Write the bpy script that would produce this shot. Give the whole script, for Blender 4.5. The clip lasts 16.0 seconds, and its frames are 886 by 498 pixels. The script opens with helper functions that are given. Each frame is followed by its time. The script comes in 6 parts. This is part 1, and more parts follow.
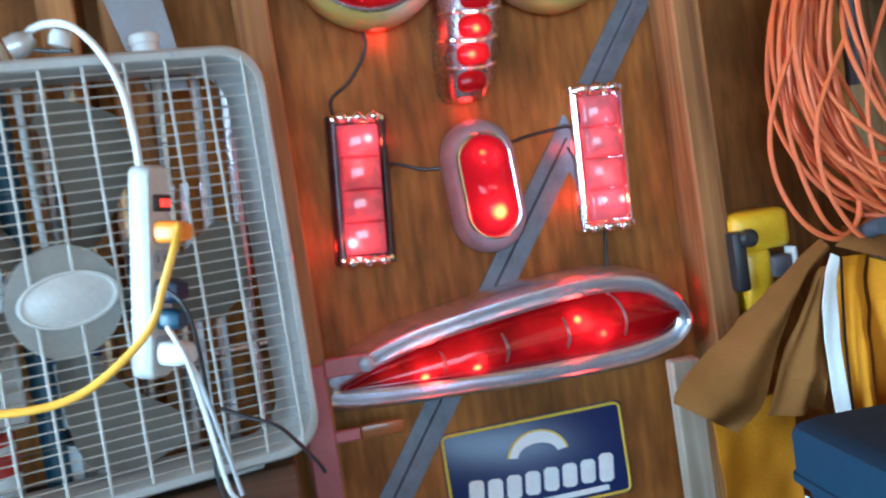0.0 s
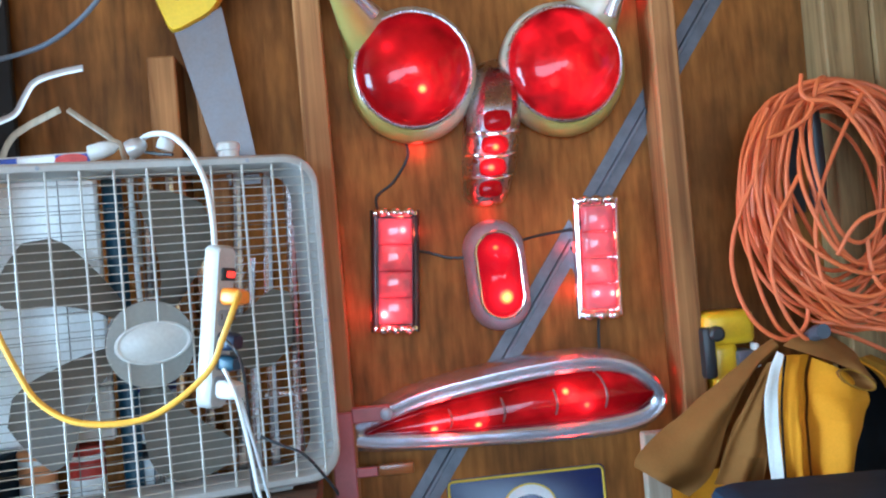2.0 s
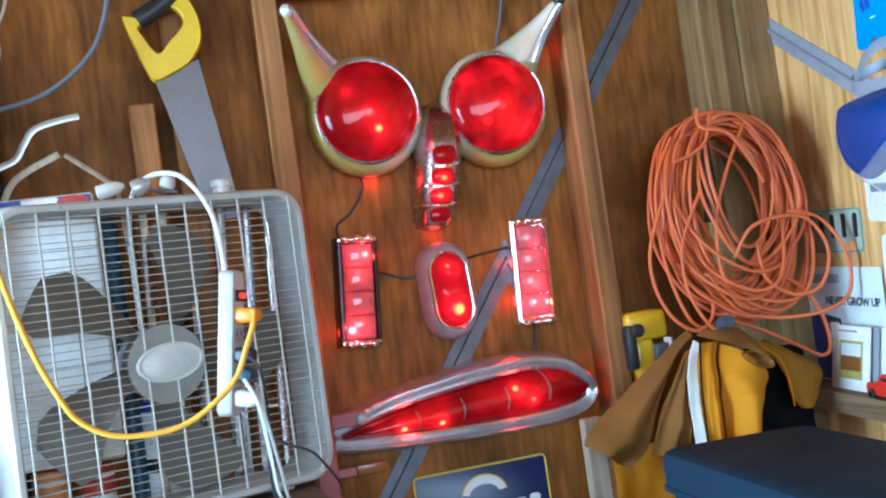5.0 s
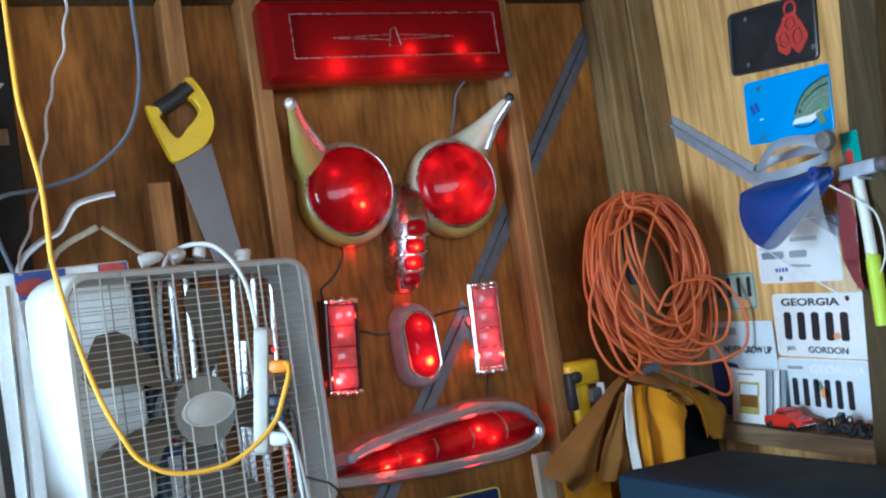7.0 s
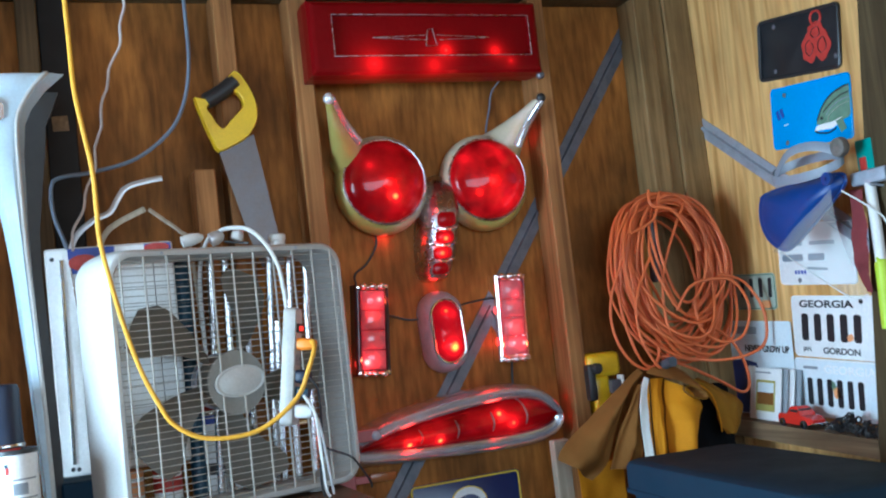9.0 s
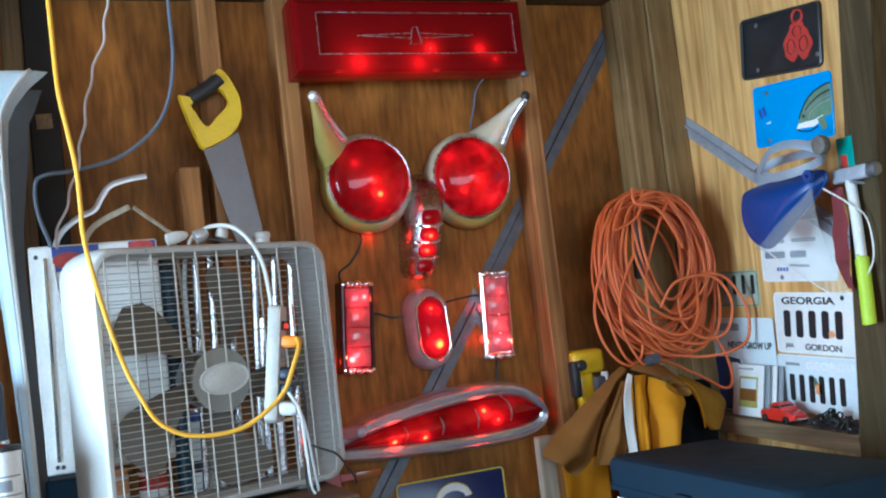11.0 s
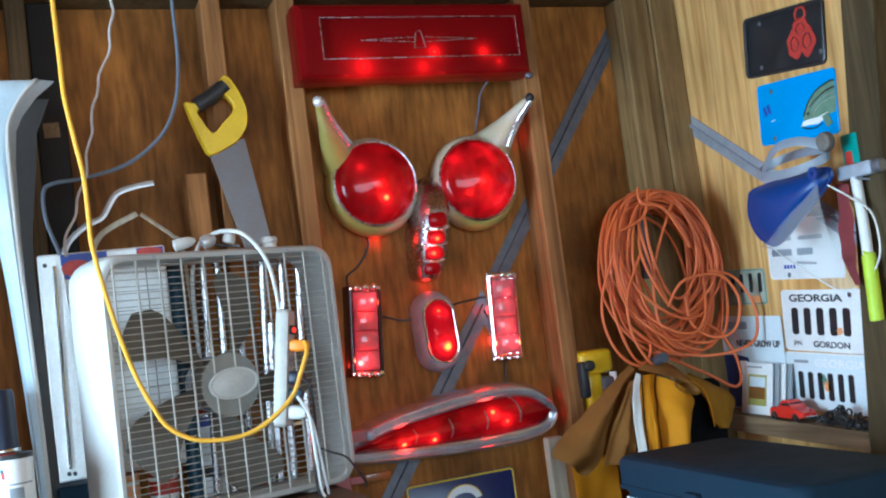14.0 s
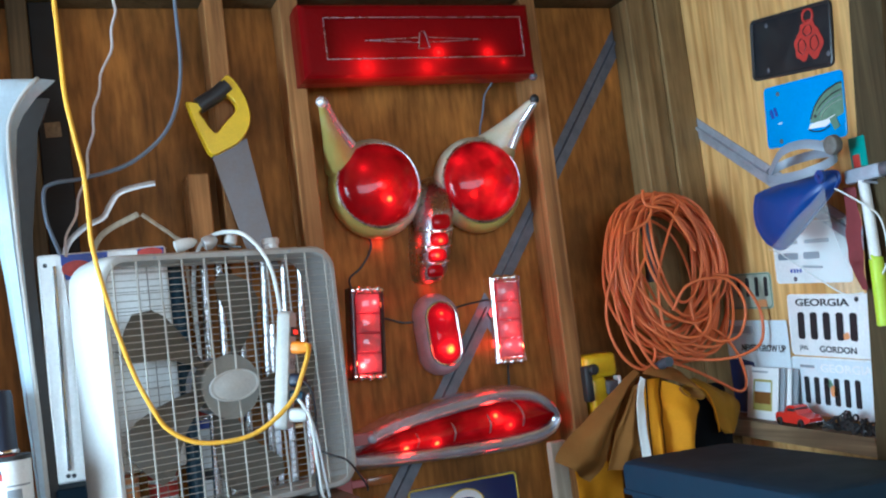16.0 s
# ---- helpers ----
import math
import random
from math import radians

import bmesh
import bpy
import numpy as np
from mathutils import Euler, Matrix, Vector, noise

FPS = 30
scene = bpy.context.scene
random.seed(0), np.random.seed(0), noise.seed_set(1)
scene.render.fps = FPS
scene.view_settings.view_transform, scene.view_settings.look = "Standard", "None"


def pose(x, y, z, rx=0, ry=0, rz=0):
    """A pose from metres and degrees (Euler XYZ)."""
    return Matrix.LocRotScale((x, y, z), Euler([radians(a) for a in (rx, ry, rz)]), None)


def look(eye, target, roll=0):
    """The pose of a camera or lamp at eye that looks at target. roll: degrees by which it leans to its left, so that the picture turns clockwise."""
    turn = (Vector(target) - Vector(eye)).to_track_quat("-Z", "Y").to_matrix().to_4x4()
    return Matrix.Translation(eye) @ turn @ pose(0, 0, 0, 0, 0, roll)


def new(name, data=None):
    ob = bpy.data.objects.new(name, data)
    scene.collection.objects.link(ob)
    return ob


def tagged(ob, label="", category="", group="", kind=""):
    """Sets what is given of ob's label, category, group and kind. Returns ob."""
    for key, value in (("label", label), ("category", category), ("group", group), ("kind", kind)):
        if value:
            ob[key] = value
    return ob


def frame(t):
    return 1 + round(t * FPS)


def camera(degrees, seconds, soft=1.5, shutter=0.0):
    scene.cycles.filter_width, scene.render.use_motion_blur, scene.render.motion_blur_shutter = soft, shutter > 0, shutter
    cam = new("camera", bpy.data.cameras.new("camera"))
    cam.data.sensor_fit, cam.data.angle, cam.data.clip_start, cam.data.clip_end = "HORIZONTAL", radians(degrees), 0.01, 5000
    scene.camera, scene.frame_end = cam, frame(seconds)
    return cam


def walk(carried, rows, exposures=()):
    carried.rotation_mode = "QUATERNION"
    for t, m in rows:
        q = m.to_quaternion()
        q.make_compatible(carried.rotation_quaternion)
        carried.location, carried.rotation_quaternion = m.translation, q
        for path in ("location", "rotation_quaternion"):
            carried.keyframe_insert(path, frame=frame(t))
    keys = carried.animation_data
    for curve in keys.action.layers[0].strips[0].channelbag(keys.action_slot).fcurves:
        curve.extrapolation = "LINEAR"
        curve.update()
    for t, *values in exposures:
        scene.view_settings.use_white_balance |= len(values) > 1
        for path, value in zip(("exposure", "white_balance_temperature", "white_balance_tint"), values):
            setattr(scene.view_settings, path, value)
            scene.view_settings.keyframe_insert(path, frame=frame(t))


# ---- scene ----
cam = camera(46.3, 16.0, soft=2.1, shutter=0.5)
PATH = [
    (0, (-0.125, -1.566, 1.552), (0.216, 0.401, 1.42), -8.7),
    (0.5, (-0.086, -1.694, 1.561), (0.129, 0.293, 1.487), -8.5),
    (1, (-0.033, -1.8, 1.559), (0.142, 0.192, 1.53), -7.2),
    (1.5, (-0.024, -1.851, 1.568), (0.166, 0.14, 1.588), -5.7),
    (2, (-0.044, -1.913, 1.564), (0.133, 0.079, 1.59), -4.9),
    (2.5, (-0.1, -1.975, 1.556), (0.181, 0.004, 1.6), -5.4),
    (3, (-0.175, -2.041, 1.554), (0.213, -0.079, 1.547), -6.6),
    (3.5, (-0.208, -2.073, 1.546), (0.205, -0.117, 1.594), -7.8),
    (4, (-0.228, -2.073, 1.546), (0.193, -0.119, 1.611), -8.0),
    (4.2, (-0.232, -2.068, 1.544), (0.2, -0.119, 1.609), -7.9),
    (6.3, (-0.635, -2.240, 1.566), (0.055, -0.371, 1.665), -7.2),
    (6.5, (-0.667, -2.261, 1.582), (0.049, -0.397, 1.693), -6.9),
    (7, (-0.742, -2.315, 1.572), (0.102, -0.507, 1.716), -8.6),
    (7.5, (-0.776, -2.339, 1.544), (0.081, -0.542, 1.727), -8.2),
    (8, (-0.716, -2.416, 1.547), (0.033, -0.567, 1.694), -6.1),
    (8.5, (-0.697, -2.446, 1.547), (0.027, -0.589, 1.709), -6.7),
    (9, (-0.706, -2.459, 1.542), (0.019, -0.601, 1.693), -6.4),
    (9.2, (-0.711, -2.456, 1.543), (0.025, -0.602, 1.691), -6.6),
    (11.5, (-0.703, -2.47, 1.539), (0.045, -0.621, 1.681), -6.5),
    (12, (-0.706, -2.457, 1.539), (0.035, -0.604, 1.675), -6.5),
    (12.5, (-0.694, -2.464, 1.541), (0.031, -0.605, 1.686), -6.6),
    (13, (-0.69, -2.471, 1.539), (0.033, -0.612, 1.686), -7.0),
    (13.5, (-0.696, -2.474, 1.539), (0.035, -0.618, 1.689), -7.2),
    (14, (-0.701, -2.477, 1.535), (0.031, -0.622, 1.689), -7.3),
    (14.5, (-0.7, -2.473, 1.534), (0.02, -0.613, 1.683), -7.1),
    (15, (-0.702, -2.469, 1.536), (0.026, -0.613, 1.689), -7.2),
    (15.5, (-0.695, -2.467, 1.535), (0.034, -0.611, 1.695), -7.2),
    (16, (-0.691, -2.461, 1.535), (0.033, -0.603, 1.695), -7.0),
]

LIT = 1.0
EXPOSURE = [(0.0, 0.48, 4750, -3), (1.0, 0.50, 4850, 0), (4.2, 0.56, 4850, 0), (6.3, -0.14, 5250, 2), (8.2, -0.18, 5250, 2), (13.0, -0.12, 5350, 2), (16.0, -0.14, 5350, 2)]
walk(cam, [(t, look(eye, target, roll)) for t, eye, target, roll in PATH], EXPOSURE)

# ---------- light ----------
world = bpy.data.worlds.new("sky")
scene.world = world
world.use_nodes = True
wn = world.node_tree.nodes
sky = wn.new("ShaderNodeTexSky")
sky.sky_type = "NISHITA"
sky.sun_disc = False
sky.sun_elevation, sky.sun_rotation = radians(42), radians(250)
world.node_tree.links.new(sky.outputs[0], wn["Background"].inputs[0])
wn["Background"].inputs[1].default_value = 0.06
sun = new("sun", bpy.data.lights.new("sun", "SUN"))
sun.data.energy, sun.data.angle, sun.data.color = 3.5, radians(0.5), (1.0, 0.95, 0.88)
sun.matrix_world = look((-6, -9, 9), (0, 0, 0))


def window_light(name, eye, target, w, h, watts, colour):
    ob = new(name, bpy.data.lights.new(name, "AREA"))
    ob.data.shape, ob.data.size, ob.data.size_y = "RECTANGLE", w, h
    ob.data.energy, ob.data.color = watts, colour
    ob.matrix_world = look(eye, target)
    return ob


window_light("side_opening_light", (-2.24, -0.95, 1.5), (0.6, -0.6, 1.45), 1.1, 1.25, 125, (0.74, 0.90, 1.0))
window_light("front_opening_light", (-0.5, -4.36, 1.85), (-0.15, 0.0, 1.55), 2.7, 0.9, 62, (0.80, 0.92, 1.0))


# ---------- small helpers ----------
def thing(name, at, label, category, group="", kind=""):
    ob = new(name)
    ob.empty_display_size = 0.05
    ob.location = at
    return tagged(ob, label, category, group, kind)


def base_of(ob):
    p = Vector((0, 0, 0))
    while ob:
        p += ob.location
        ob = ob.parent
    return p


def part(name, bm, material, parent=None, label="", smooth=True, at=(0, 0, 0)):
    me = bpy.data.meshes.new(name)
    if parent:
        bm.transform(Matrix.Translation(-base_of(parent)))
    else:
        bm.transform(Matrix.Translation(-Vector(at)))
    bmesh.ops.recalc_face_normals(bm, faces=bm.faces)
    bm.to_mesh(me)
    bm.free()
    if smooth:
        me.set_sharp_from_angle(angle=radians(38))
        me.polygons.foreach_set("use_smooth", [True] * len(me.polygons))
    ob = new(name, me)
    me.materials.append(material)
    if parent:
        ob.parent = parent
    else:
        ob.location = at
    if label:
        ob["label"] = label
    return ob


def box(bm, x0, x1, y0, y1, z0, z1, bevel=0.0, m=None, segments=1):
    vs = [bm.verts.new(Vector((x, y, z))) for x in (x0, x1) for y in (y0, y1) for z in (z0, z1)]
    fs = [bm.faces.new([vs[i] for i in q]) for q in ((0, 1, 3, 2), (4, 6, 7, 5), (0, 4, 5, 1), (2, 3, 7, 6), (0, 2, 6, 4), (1, 5, 7, 3))]
    if bevel:
        es = list({e for f in fs for e in f.edges})
        got = bmesh.ops.bevel(bm, geom=es, offset=bevel, segments=segments, affect="EDGES", profile=0.5)
        vs = list({v for f in got["faces"] for v in f.verts} | {v for v in vs if v.is_valid})
    if m is not None:
        bmesh.ops.transform(bm, matrix=m, verts=vs)
    return bm


def boxed(*a, **k):
    return box(bmesh.new(), *a, **k)


def smooth_line(pts, n=8, closed=False):
    p = [Vector(q) for q in pts]
    out = []
    count = len(p) if closed else len(p) - 1
    for i in range(count):
        if closed:
            a, b, c, d = p[i - 1], p[i], p[(i + 1) % len(p)], p[(i + 2) % len(p)]
        else:
            a, b, c, d = p[max(i - 1, 0)], p[i], p[i + 1], p[min(i + 2, len(p) - 1)]
        for k in range(n):
            t = k / n
            out.append(0.5 * (2 * b + (c - a) * t + (2 * a - 5 * b + 4 * c - d) * t * t + (3 * b - a - 3 * c + d) * t ** 3))
    if not closed:
        out.append(p[-1].copy())
    return out


def sweep(bm, pts, r, sides=8, closed=False, flat=1.0):
    """A tube along points; r a number or a list; flat squeezes it across."""
    n = len(pts)
    rings, up = [], Vector((0.13, -0.9, 0.41))
    for i, p in enumerate(pts):
        d = (pts[(i + 1) % n] - pts[i - 1]) if closed else (pts[min(i + 1, n - 1)] - pts[max(i - 1, 0)])
        d.normalize()
        u = up - d * up.dot(d)
        if u.length < 1e-4:
            u = d.orthogonal()
        u.normalize()
        up = u
        v = d.cross(u)
        rr = r[i] if isinstance(r, (list, tuple)) else r
        rings.append([bm.verts.new(p + u * rr * flat * math.cos(a) + v * rr * math.sin(a)) for a in (2 * math.pi * k / sides for k in range(sides))])
    for i in range(n if closed else n - 1):
        a, b = rings[i], rings[(i + 1) % n]
        for k in range(sides):
            bm.faces.new((a[k], a[(k + 1) % sides], b[(k + 1) % sides], b[k]))
    if not closed:
        bm.faces.new(rings[0][::-1])
        bm.faces.new(rings[-1])
    return bm


def loft(bm, rings, cap_start=False, cap_end=False, closed=True):
    vs = [[bm.verts.new(Vector(p)) for p in ring] for ring in rings]
    for a, b in zip(vs, vs[1:]):
        n = len(a)
        for k in range(n if closed else n - 1):
            bm.faces.new((a[k], a[(k + 1) % n], b[(k + 1) % n], b[k]))
    if cap_start:
        bm.faces.new(vs[0][::-1])
    if cap_end:
        bm.faces.new(vs[-1])
    return bm


def lathe(bm, profile, m, sides=40, cap_start=False, cap_end=False):
    """Profile of (radius, height) about the local z of m."""
    return loft(bm, [[m @ Vector((r * math.cos(a), r * math.sin(a), h)) for a in (2 * math.pi * k / sides for k in range(sides))] for r, h in profile], cap_start, cap_end)


def wall_frame(x, y, z, turn=0.0):
    """Local x to the right, y up, z out of the back wall."""
    return Matrix.Translation((x, y, z)) @ Matrix(((1, 0, 0, 0), (0, 0, -1, 0), (0, 1, 0, 0), (0, 0, 0, 1))) @ Matrix.Rotation(radians(turn), 4, "Z")


def side_frame(x, y, z, turn=0.0):
    """The same for the wall at the right."""
    return Matrix.Translation((x, y, z)) @ Matrix(((0, 0, -1, 0), (-1, 0, 0, 0), (0, 1, 0, 0), (0, 0, 0, 1))) @ Matrix.Rotation(radians(turn), 4, "Z")


def slab(bm, m, w, h, n0, n1, r=0.008, k=5):
    """A rounded plate, w by h, centred in the frame m, from depth n0 to n1."""
    out = []
    for cx, cy, a0 in ((w / 2 - r, h / 2 - r, 0), (-w / 2 + r, h / 2 - r, 90), (-w / 2 + r, -h / 2 + r, 180), (w / 2 - r, -h / 2 + r, 270)):
        for i in range(k):
            a = radians(a0 + 90 * i / (k - 1))
            out.append((cx + r * math.cos(a), cy + r * math.sin(a)))
    e = min(0.001, abs(n1 - n0) / 3)
    rings = [[m @ Vector((x, y, n0)) for x, y in out], [m @ Vector((x, y, n1 - e)) for x, y in out],
             [m @ Vector((x * (1 - 2 * e / w), y * (1 - 2 * e / h), n1)) for x, y in out]]
    return loft(bm, rings, True, True)


def outline_slab(bm, m, pts, n0, n1):
    return loft(bm, [[m @ Vector((x, y, n)) for x, y in pts] for n in (n0, n1)], True, True)


def lettering(name, text, size, m, material, parent, stretch=1.0, bold=0.0):
    cu = bpy.data.curves.new(name, "FONT")
    cu.body, cu.size, cu.align_x, cu.align_y, cu.extrude, cu.offset = text, size, "CENTER", "CENTER", 0.0004, bold
    tmp = new(name + "_curve", cu)
    dg = bpy.context.evaluated_depsgraph_get()
    me = bpy.data.meshes.new_from_object(tmp.evaluated_get(dg))
    bpy.data.objects.remove(tmp)
    bpy.data.curves.remove(cu)
    bm = bmesh.new()
    bm.from_mesh(me)
    bpy.data.meshes.remove(me)
    bm.transform(m @ Matrix.Diagonal((stretch, 1, 1, 1)))
    return part(name, bm, material, parent, smooth=False)


# ---------- materials ----------
def material(name):
    m = bpy.data.materials.new(name)
    m.use_nodes = True
    return m, m.node_tree.nodes, m.node_tree.links, m.node_tree.nodes["Principled BSDF"]


def coat(name, colour, rough=0.5, metal=0.0, dirt=0.25, scale=14.0, bump=0.15, fine=180.0, dirt_colour=None, spread=0.12, clear=0.0):
    """Paint, plastic, metal or cloth with stains at one scale and grain at another."""
    m, n, l, b = material(name)
    co = n.new("ShaderNodeTexCoord")
    big, small = n.new("ShaderNodeTexNoise"), n.new("ShaderNodeTexNoise")
    big.inputs["Scale"].default_value, big.inputs["Detail"].default_value, big.inputs["Roughness"].default_value = scale, 6, 0.65
    small.inputs["Scale"].default_value, small.inputs["Detail"].default_value = fine, 3
    for t in (big, small):
        l.new(co.outputs["Object"], t.inputs["Vector"])
    ramp = n.new("ShaderNodeValToRGB")
    ramp.color_ramp.elements[0].position, ramp.color_ramp.elements[1].position = 0.36, 0.66
    mix = n.new("ShaderNodeMix")
    mix.data_type = "RGBA"
    l.new(big.outputs[0], ramp.inputs[0])
    gain = n.new("ShaderNodeMath")
    gain.operation = "MULTIPLY"
    gain.inputs[1].default_value = dirt
    l.new(ramp.outputs[0], gain.inputs[0])
    l.new(gain.outputs[0], mix.inputs["Factor"])
    mix.inputs["A"].default_value = (*colour, 1)
    mix.inputs["B"].default_value = (*(dirt_colour or tuple(c * 0.45 for c in colour)), 1)
    tone = n.new("ShaderNodeHueSaturation")
    mr = n.new("ShaderNodeMapRange")
    mr.inputs["To Min"].default_value, mr.inputs["To Max"].default_value = 1 - spread, 1 + spread
    l.new(small.outputs[0], mr.inputs["Value"])
    l.new(mr.outputs[0], tone.inputs["Value"])
    l.new(mix.outputs["Result"], tone.inputs["Color"])
    l.new(tone.outputs[0], b.inputs["Base Color"])
    rr = n.new("ShaderNodeMapRange")
    rr.inputs["To Min"].default_value, rr.inputs["To Max"].default_value = max(0.02, rough * 0.75), min(1, rough * 1.3)
    l.new(big.outputs[0], rr.inputs["Value"])
    l.new(rr.outputs[0], b.inputs["Roughness"])
    b.inputs["Metallic"].default_value = metal
    b.inputs["Coat Weight"].default_value = clear
    if bump:
        bp = n.new("ShaderNodeBump")
        bp.inputs["Strength"].default_value, bp.inputs["Distance"].default_value = bump, 0.001
        l.new(small.outputs[0], bp.inputs["Height"])
        l.new(bp.outputs[0], b.inputs["Normal"])
    return m


def wood(name, light, dark, stretch=(9, 9, 0.55), rough=0.62, warp=2.2, stain=0.35, fine=55, knots=0.0, pore=(0.78, 1.16), bands=0.0):
    """Long grain along one axis, with broad figure, fine pores and stains."""
    m, n, l, b = material(name)
    co, mp, mp2 = n.new("ShaderNodeTexCoord"), n.new("ShaderNodeMapping"), n.new("ShaderNodeMapping")
    info = n.new("ShaderNodeObjectInfo")
    shift = n.new("ShaderNodeVectorMath")
    shift.operation = "MULTIPLY_ADD"
    shift.inputs[1].default_value = (7, 5, 3)
    cmb = n.new("ShaderNodeCombineXYZ")
    for k in range(3):
        l.new(info.outputs["Random"], cmb.inputs[k])
    l.new(cmb.outputs[0], shift.inputs[0])
    l.new(co.outputs["Object"], shift.inputs[2])
    mp.inputs["Scale"].default_value = stretch
    mp2.inputs["Scale"].default_value = tuple(s * fine / 9 for s in stretch)
    figure, pores, blot = n.new("ShaderNodeTexNoise"), n.new("ShaderNodeTexNoise"), n.new("ShaderNodeTexNoise")
    figure.inputs["Scale"].default_value, figure.inputs["Detail"].default_value, figure.inputs["Distortion"].default_value = 1.6, 7, warp
    figure.inputs["Roughness"].default_value = 0.6
    pores.inputs["Scale"].default_value, pores.inputs["Detail"].default_value = 1.0, 4
    blot.inputs["Scale"].default_value, blot.inputs["Detail"].default_value = 3.0, 5
    l.new(shift.outputs[0], mp.inputs[0])
    l.new(shift.outputs[0], mp2.inputs[0])
    l.new(mp.outputs[0], figure.inputs["Vector"])
    l.new(mp2.outputs[0], pores.inputs["Vector"])
    l.new(shift.outputs[0], blot.inputs["Vector"])
    ramp = n.new("ShaderNodeValToRGB")
    e = ramp.color_ramp.elements
    e[0].position, e[0].color = 0.34, (*dark, 1)
    e[1].position, e[1].color = 0.64, (*light, 1)
    mid = ramp.color_ramp.elements.new(0.47)
    mid.color = (*[0.35 * a + 0.65 * c for a, c in zip(dark, light)], 1)
    shade = figure.outputs[0]
    if bands:
        low, turns, sine, span, both = (n.new("ShaderNode" + k) for k in ("TexNoise", "Math", "Math", "MapRange", "Mix"))
        low.inputs["Scale"].default_value, low.inputs["Detail"].default_value, low.inputs["Distortion"].default_value = 0.55, 2.5, 0.5
        l.new(mp.outputs[0], low.inputs["Vector"])
        turns.operation, sine.operation = "MULTIPLY", "SINE"
        turns.inputs[1].default_value = 62.0
        l.new(low.outputs[0], turns.inputs[0])
        l.new(turns.outputs[0], sine.inputs[0])
        span.inputs["From Min"].default_value, span.inputs["To Min"].default_value, span.inputs["To Max"].default_value = -1.0, 0.30, 0.68
        l.new(sine.outputs[0], span.inputs["Value"])
        both.inputs["Factor"].default_value = bands
        l.new(figure.outputs[0], both.inputs["A"])
        l.new(span.outputs[0], both.inputs["B"])
        shade = both.outputs["Result"]
    l.new(shade, ramp.inputs[0])
    hs = n.new("ShaderNodeHueSaturation")
    a1 = n.new("ShaderNodeMapRange")
    a1.inputs["From Min"].default_value, a1.inputs["From Max"].default_value = 0.25, 0.75
    a1.inputs["To Min"].default_value, a1.inputs["To Max"].default_value = pore
    l.new(pores.outputs[0], a1.inputs["Value"])
    a2 = n.new("ShaderNodeMapRange")
    a2.inputs["From Min"].default_value, a2.inputs["From Max"].default_value = 0.3, 0.7
    a2.inputs["To Min"].default_value, a2.inputs["To Max"].default_value = 1 - stain, 1 + stain * 0.4
    l.new(blot.outputs[0], a2.inputs["Value"])
    mul = n.new("ShaderNodeMath")
    mul.operation = "MULTIPLY"
    l.new(a1.outputs[0], mul.inputs[0])
    l.new(a2.outputs[0], mul.inputs[1])
    l.new(mul.outputs[0], hs.inputs["Value"])
    l.new(ramp.outputs[0], hs.inputs["Color"])
    if knots:
        vo, mp3, near, mk = n.new("ShaderNodeTexVoronoi"), n.new("ShaderNodeMapping"), n.new("ShaderNodeMapRange"), n.new("ShaderNodeMix")
        mp3.inputs["Scale"].default_value = tuple(3.4 if s > 2 else 1.9 for s in stretch)
        vo.inputs["Scale"].default_value = 1.0
        l.new(shift.outputs[0], mp3.inputs[0])
        l.new(mp3.outputs[0], vo.inputs["Vector"])
        near.inputs["From Min"].default_value, near.inputs["From Max"].default_value = 0.025, 0.075
        near.inputs["To Min"].default_value, near.inputs["To Max"].default_value = 0.75 * knots, 0.0
        l.new(vo.outputs["Distance"], near.inputs["Value"])
        mk.data_type = "RGBA"
        l.new(near.outputs[0], mk.inputs["Factor"])
        l.new(hs.outputs[0], mk.inputs["A"])
        mk.inputs["B"].default_value = (*(0.25 * c for c in dark), 1)
        l.new(mk.outputs["Result"], b.inputs["Base Color"])
    else:
        l.new(hs.outputs[0], b.inputs["Base Color"])
    b.inputs["Roughness"].default_value, b.inputs["Specular IOR Level"].default_value = rough, 0.18
    bp = n.new("ShaderNodeBump")
    bp.inputs["Strength"].default_value, bp.inputs["Distance"].default_value = 0.25, 0.0015
    l.new(pores.outputs[0], bp.inputs["Height"])
    l.new(bp.outputs[0], b.inputs["Normal"])
    return m


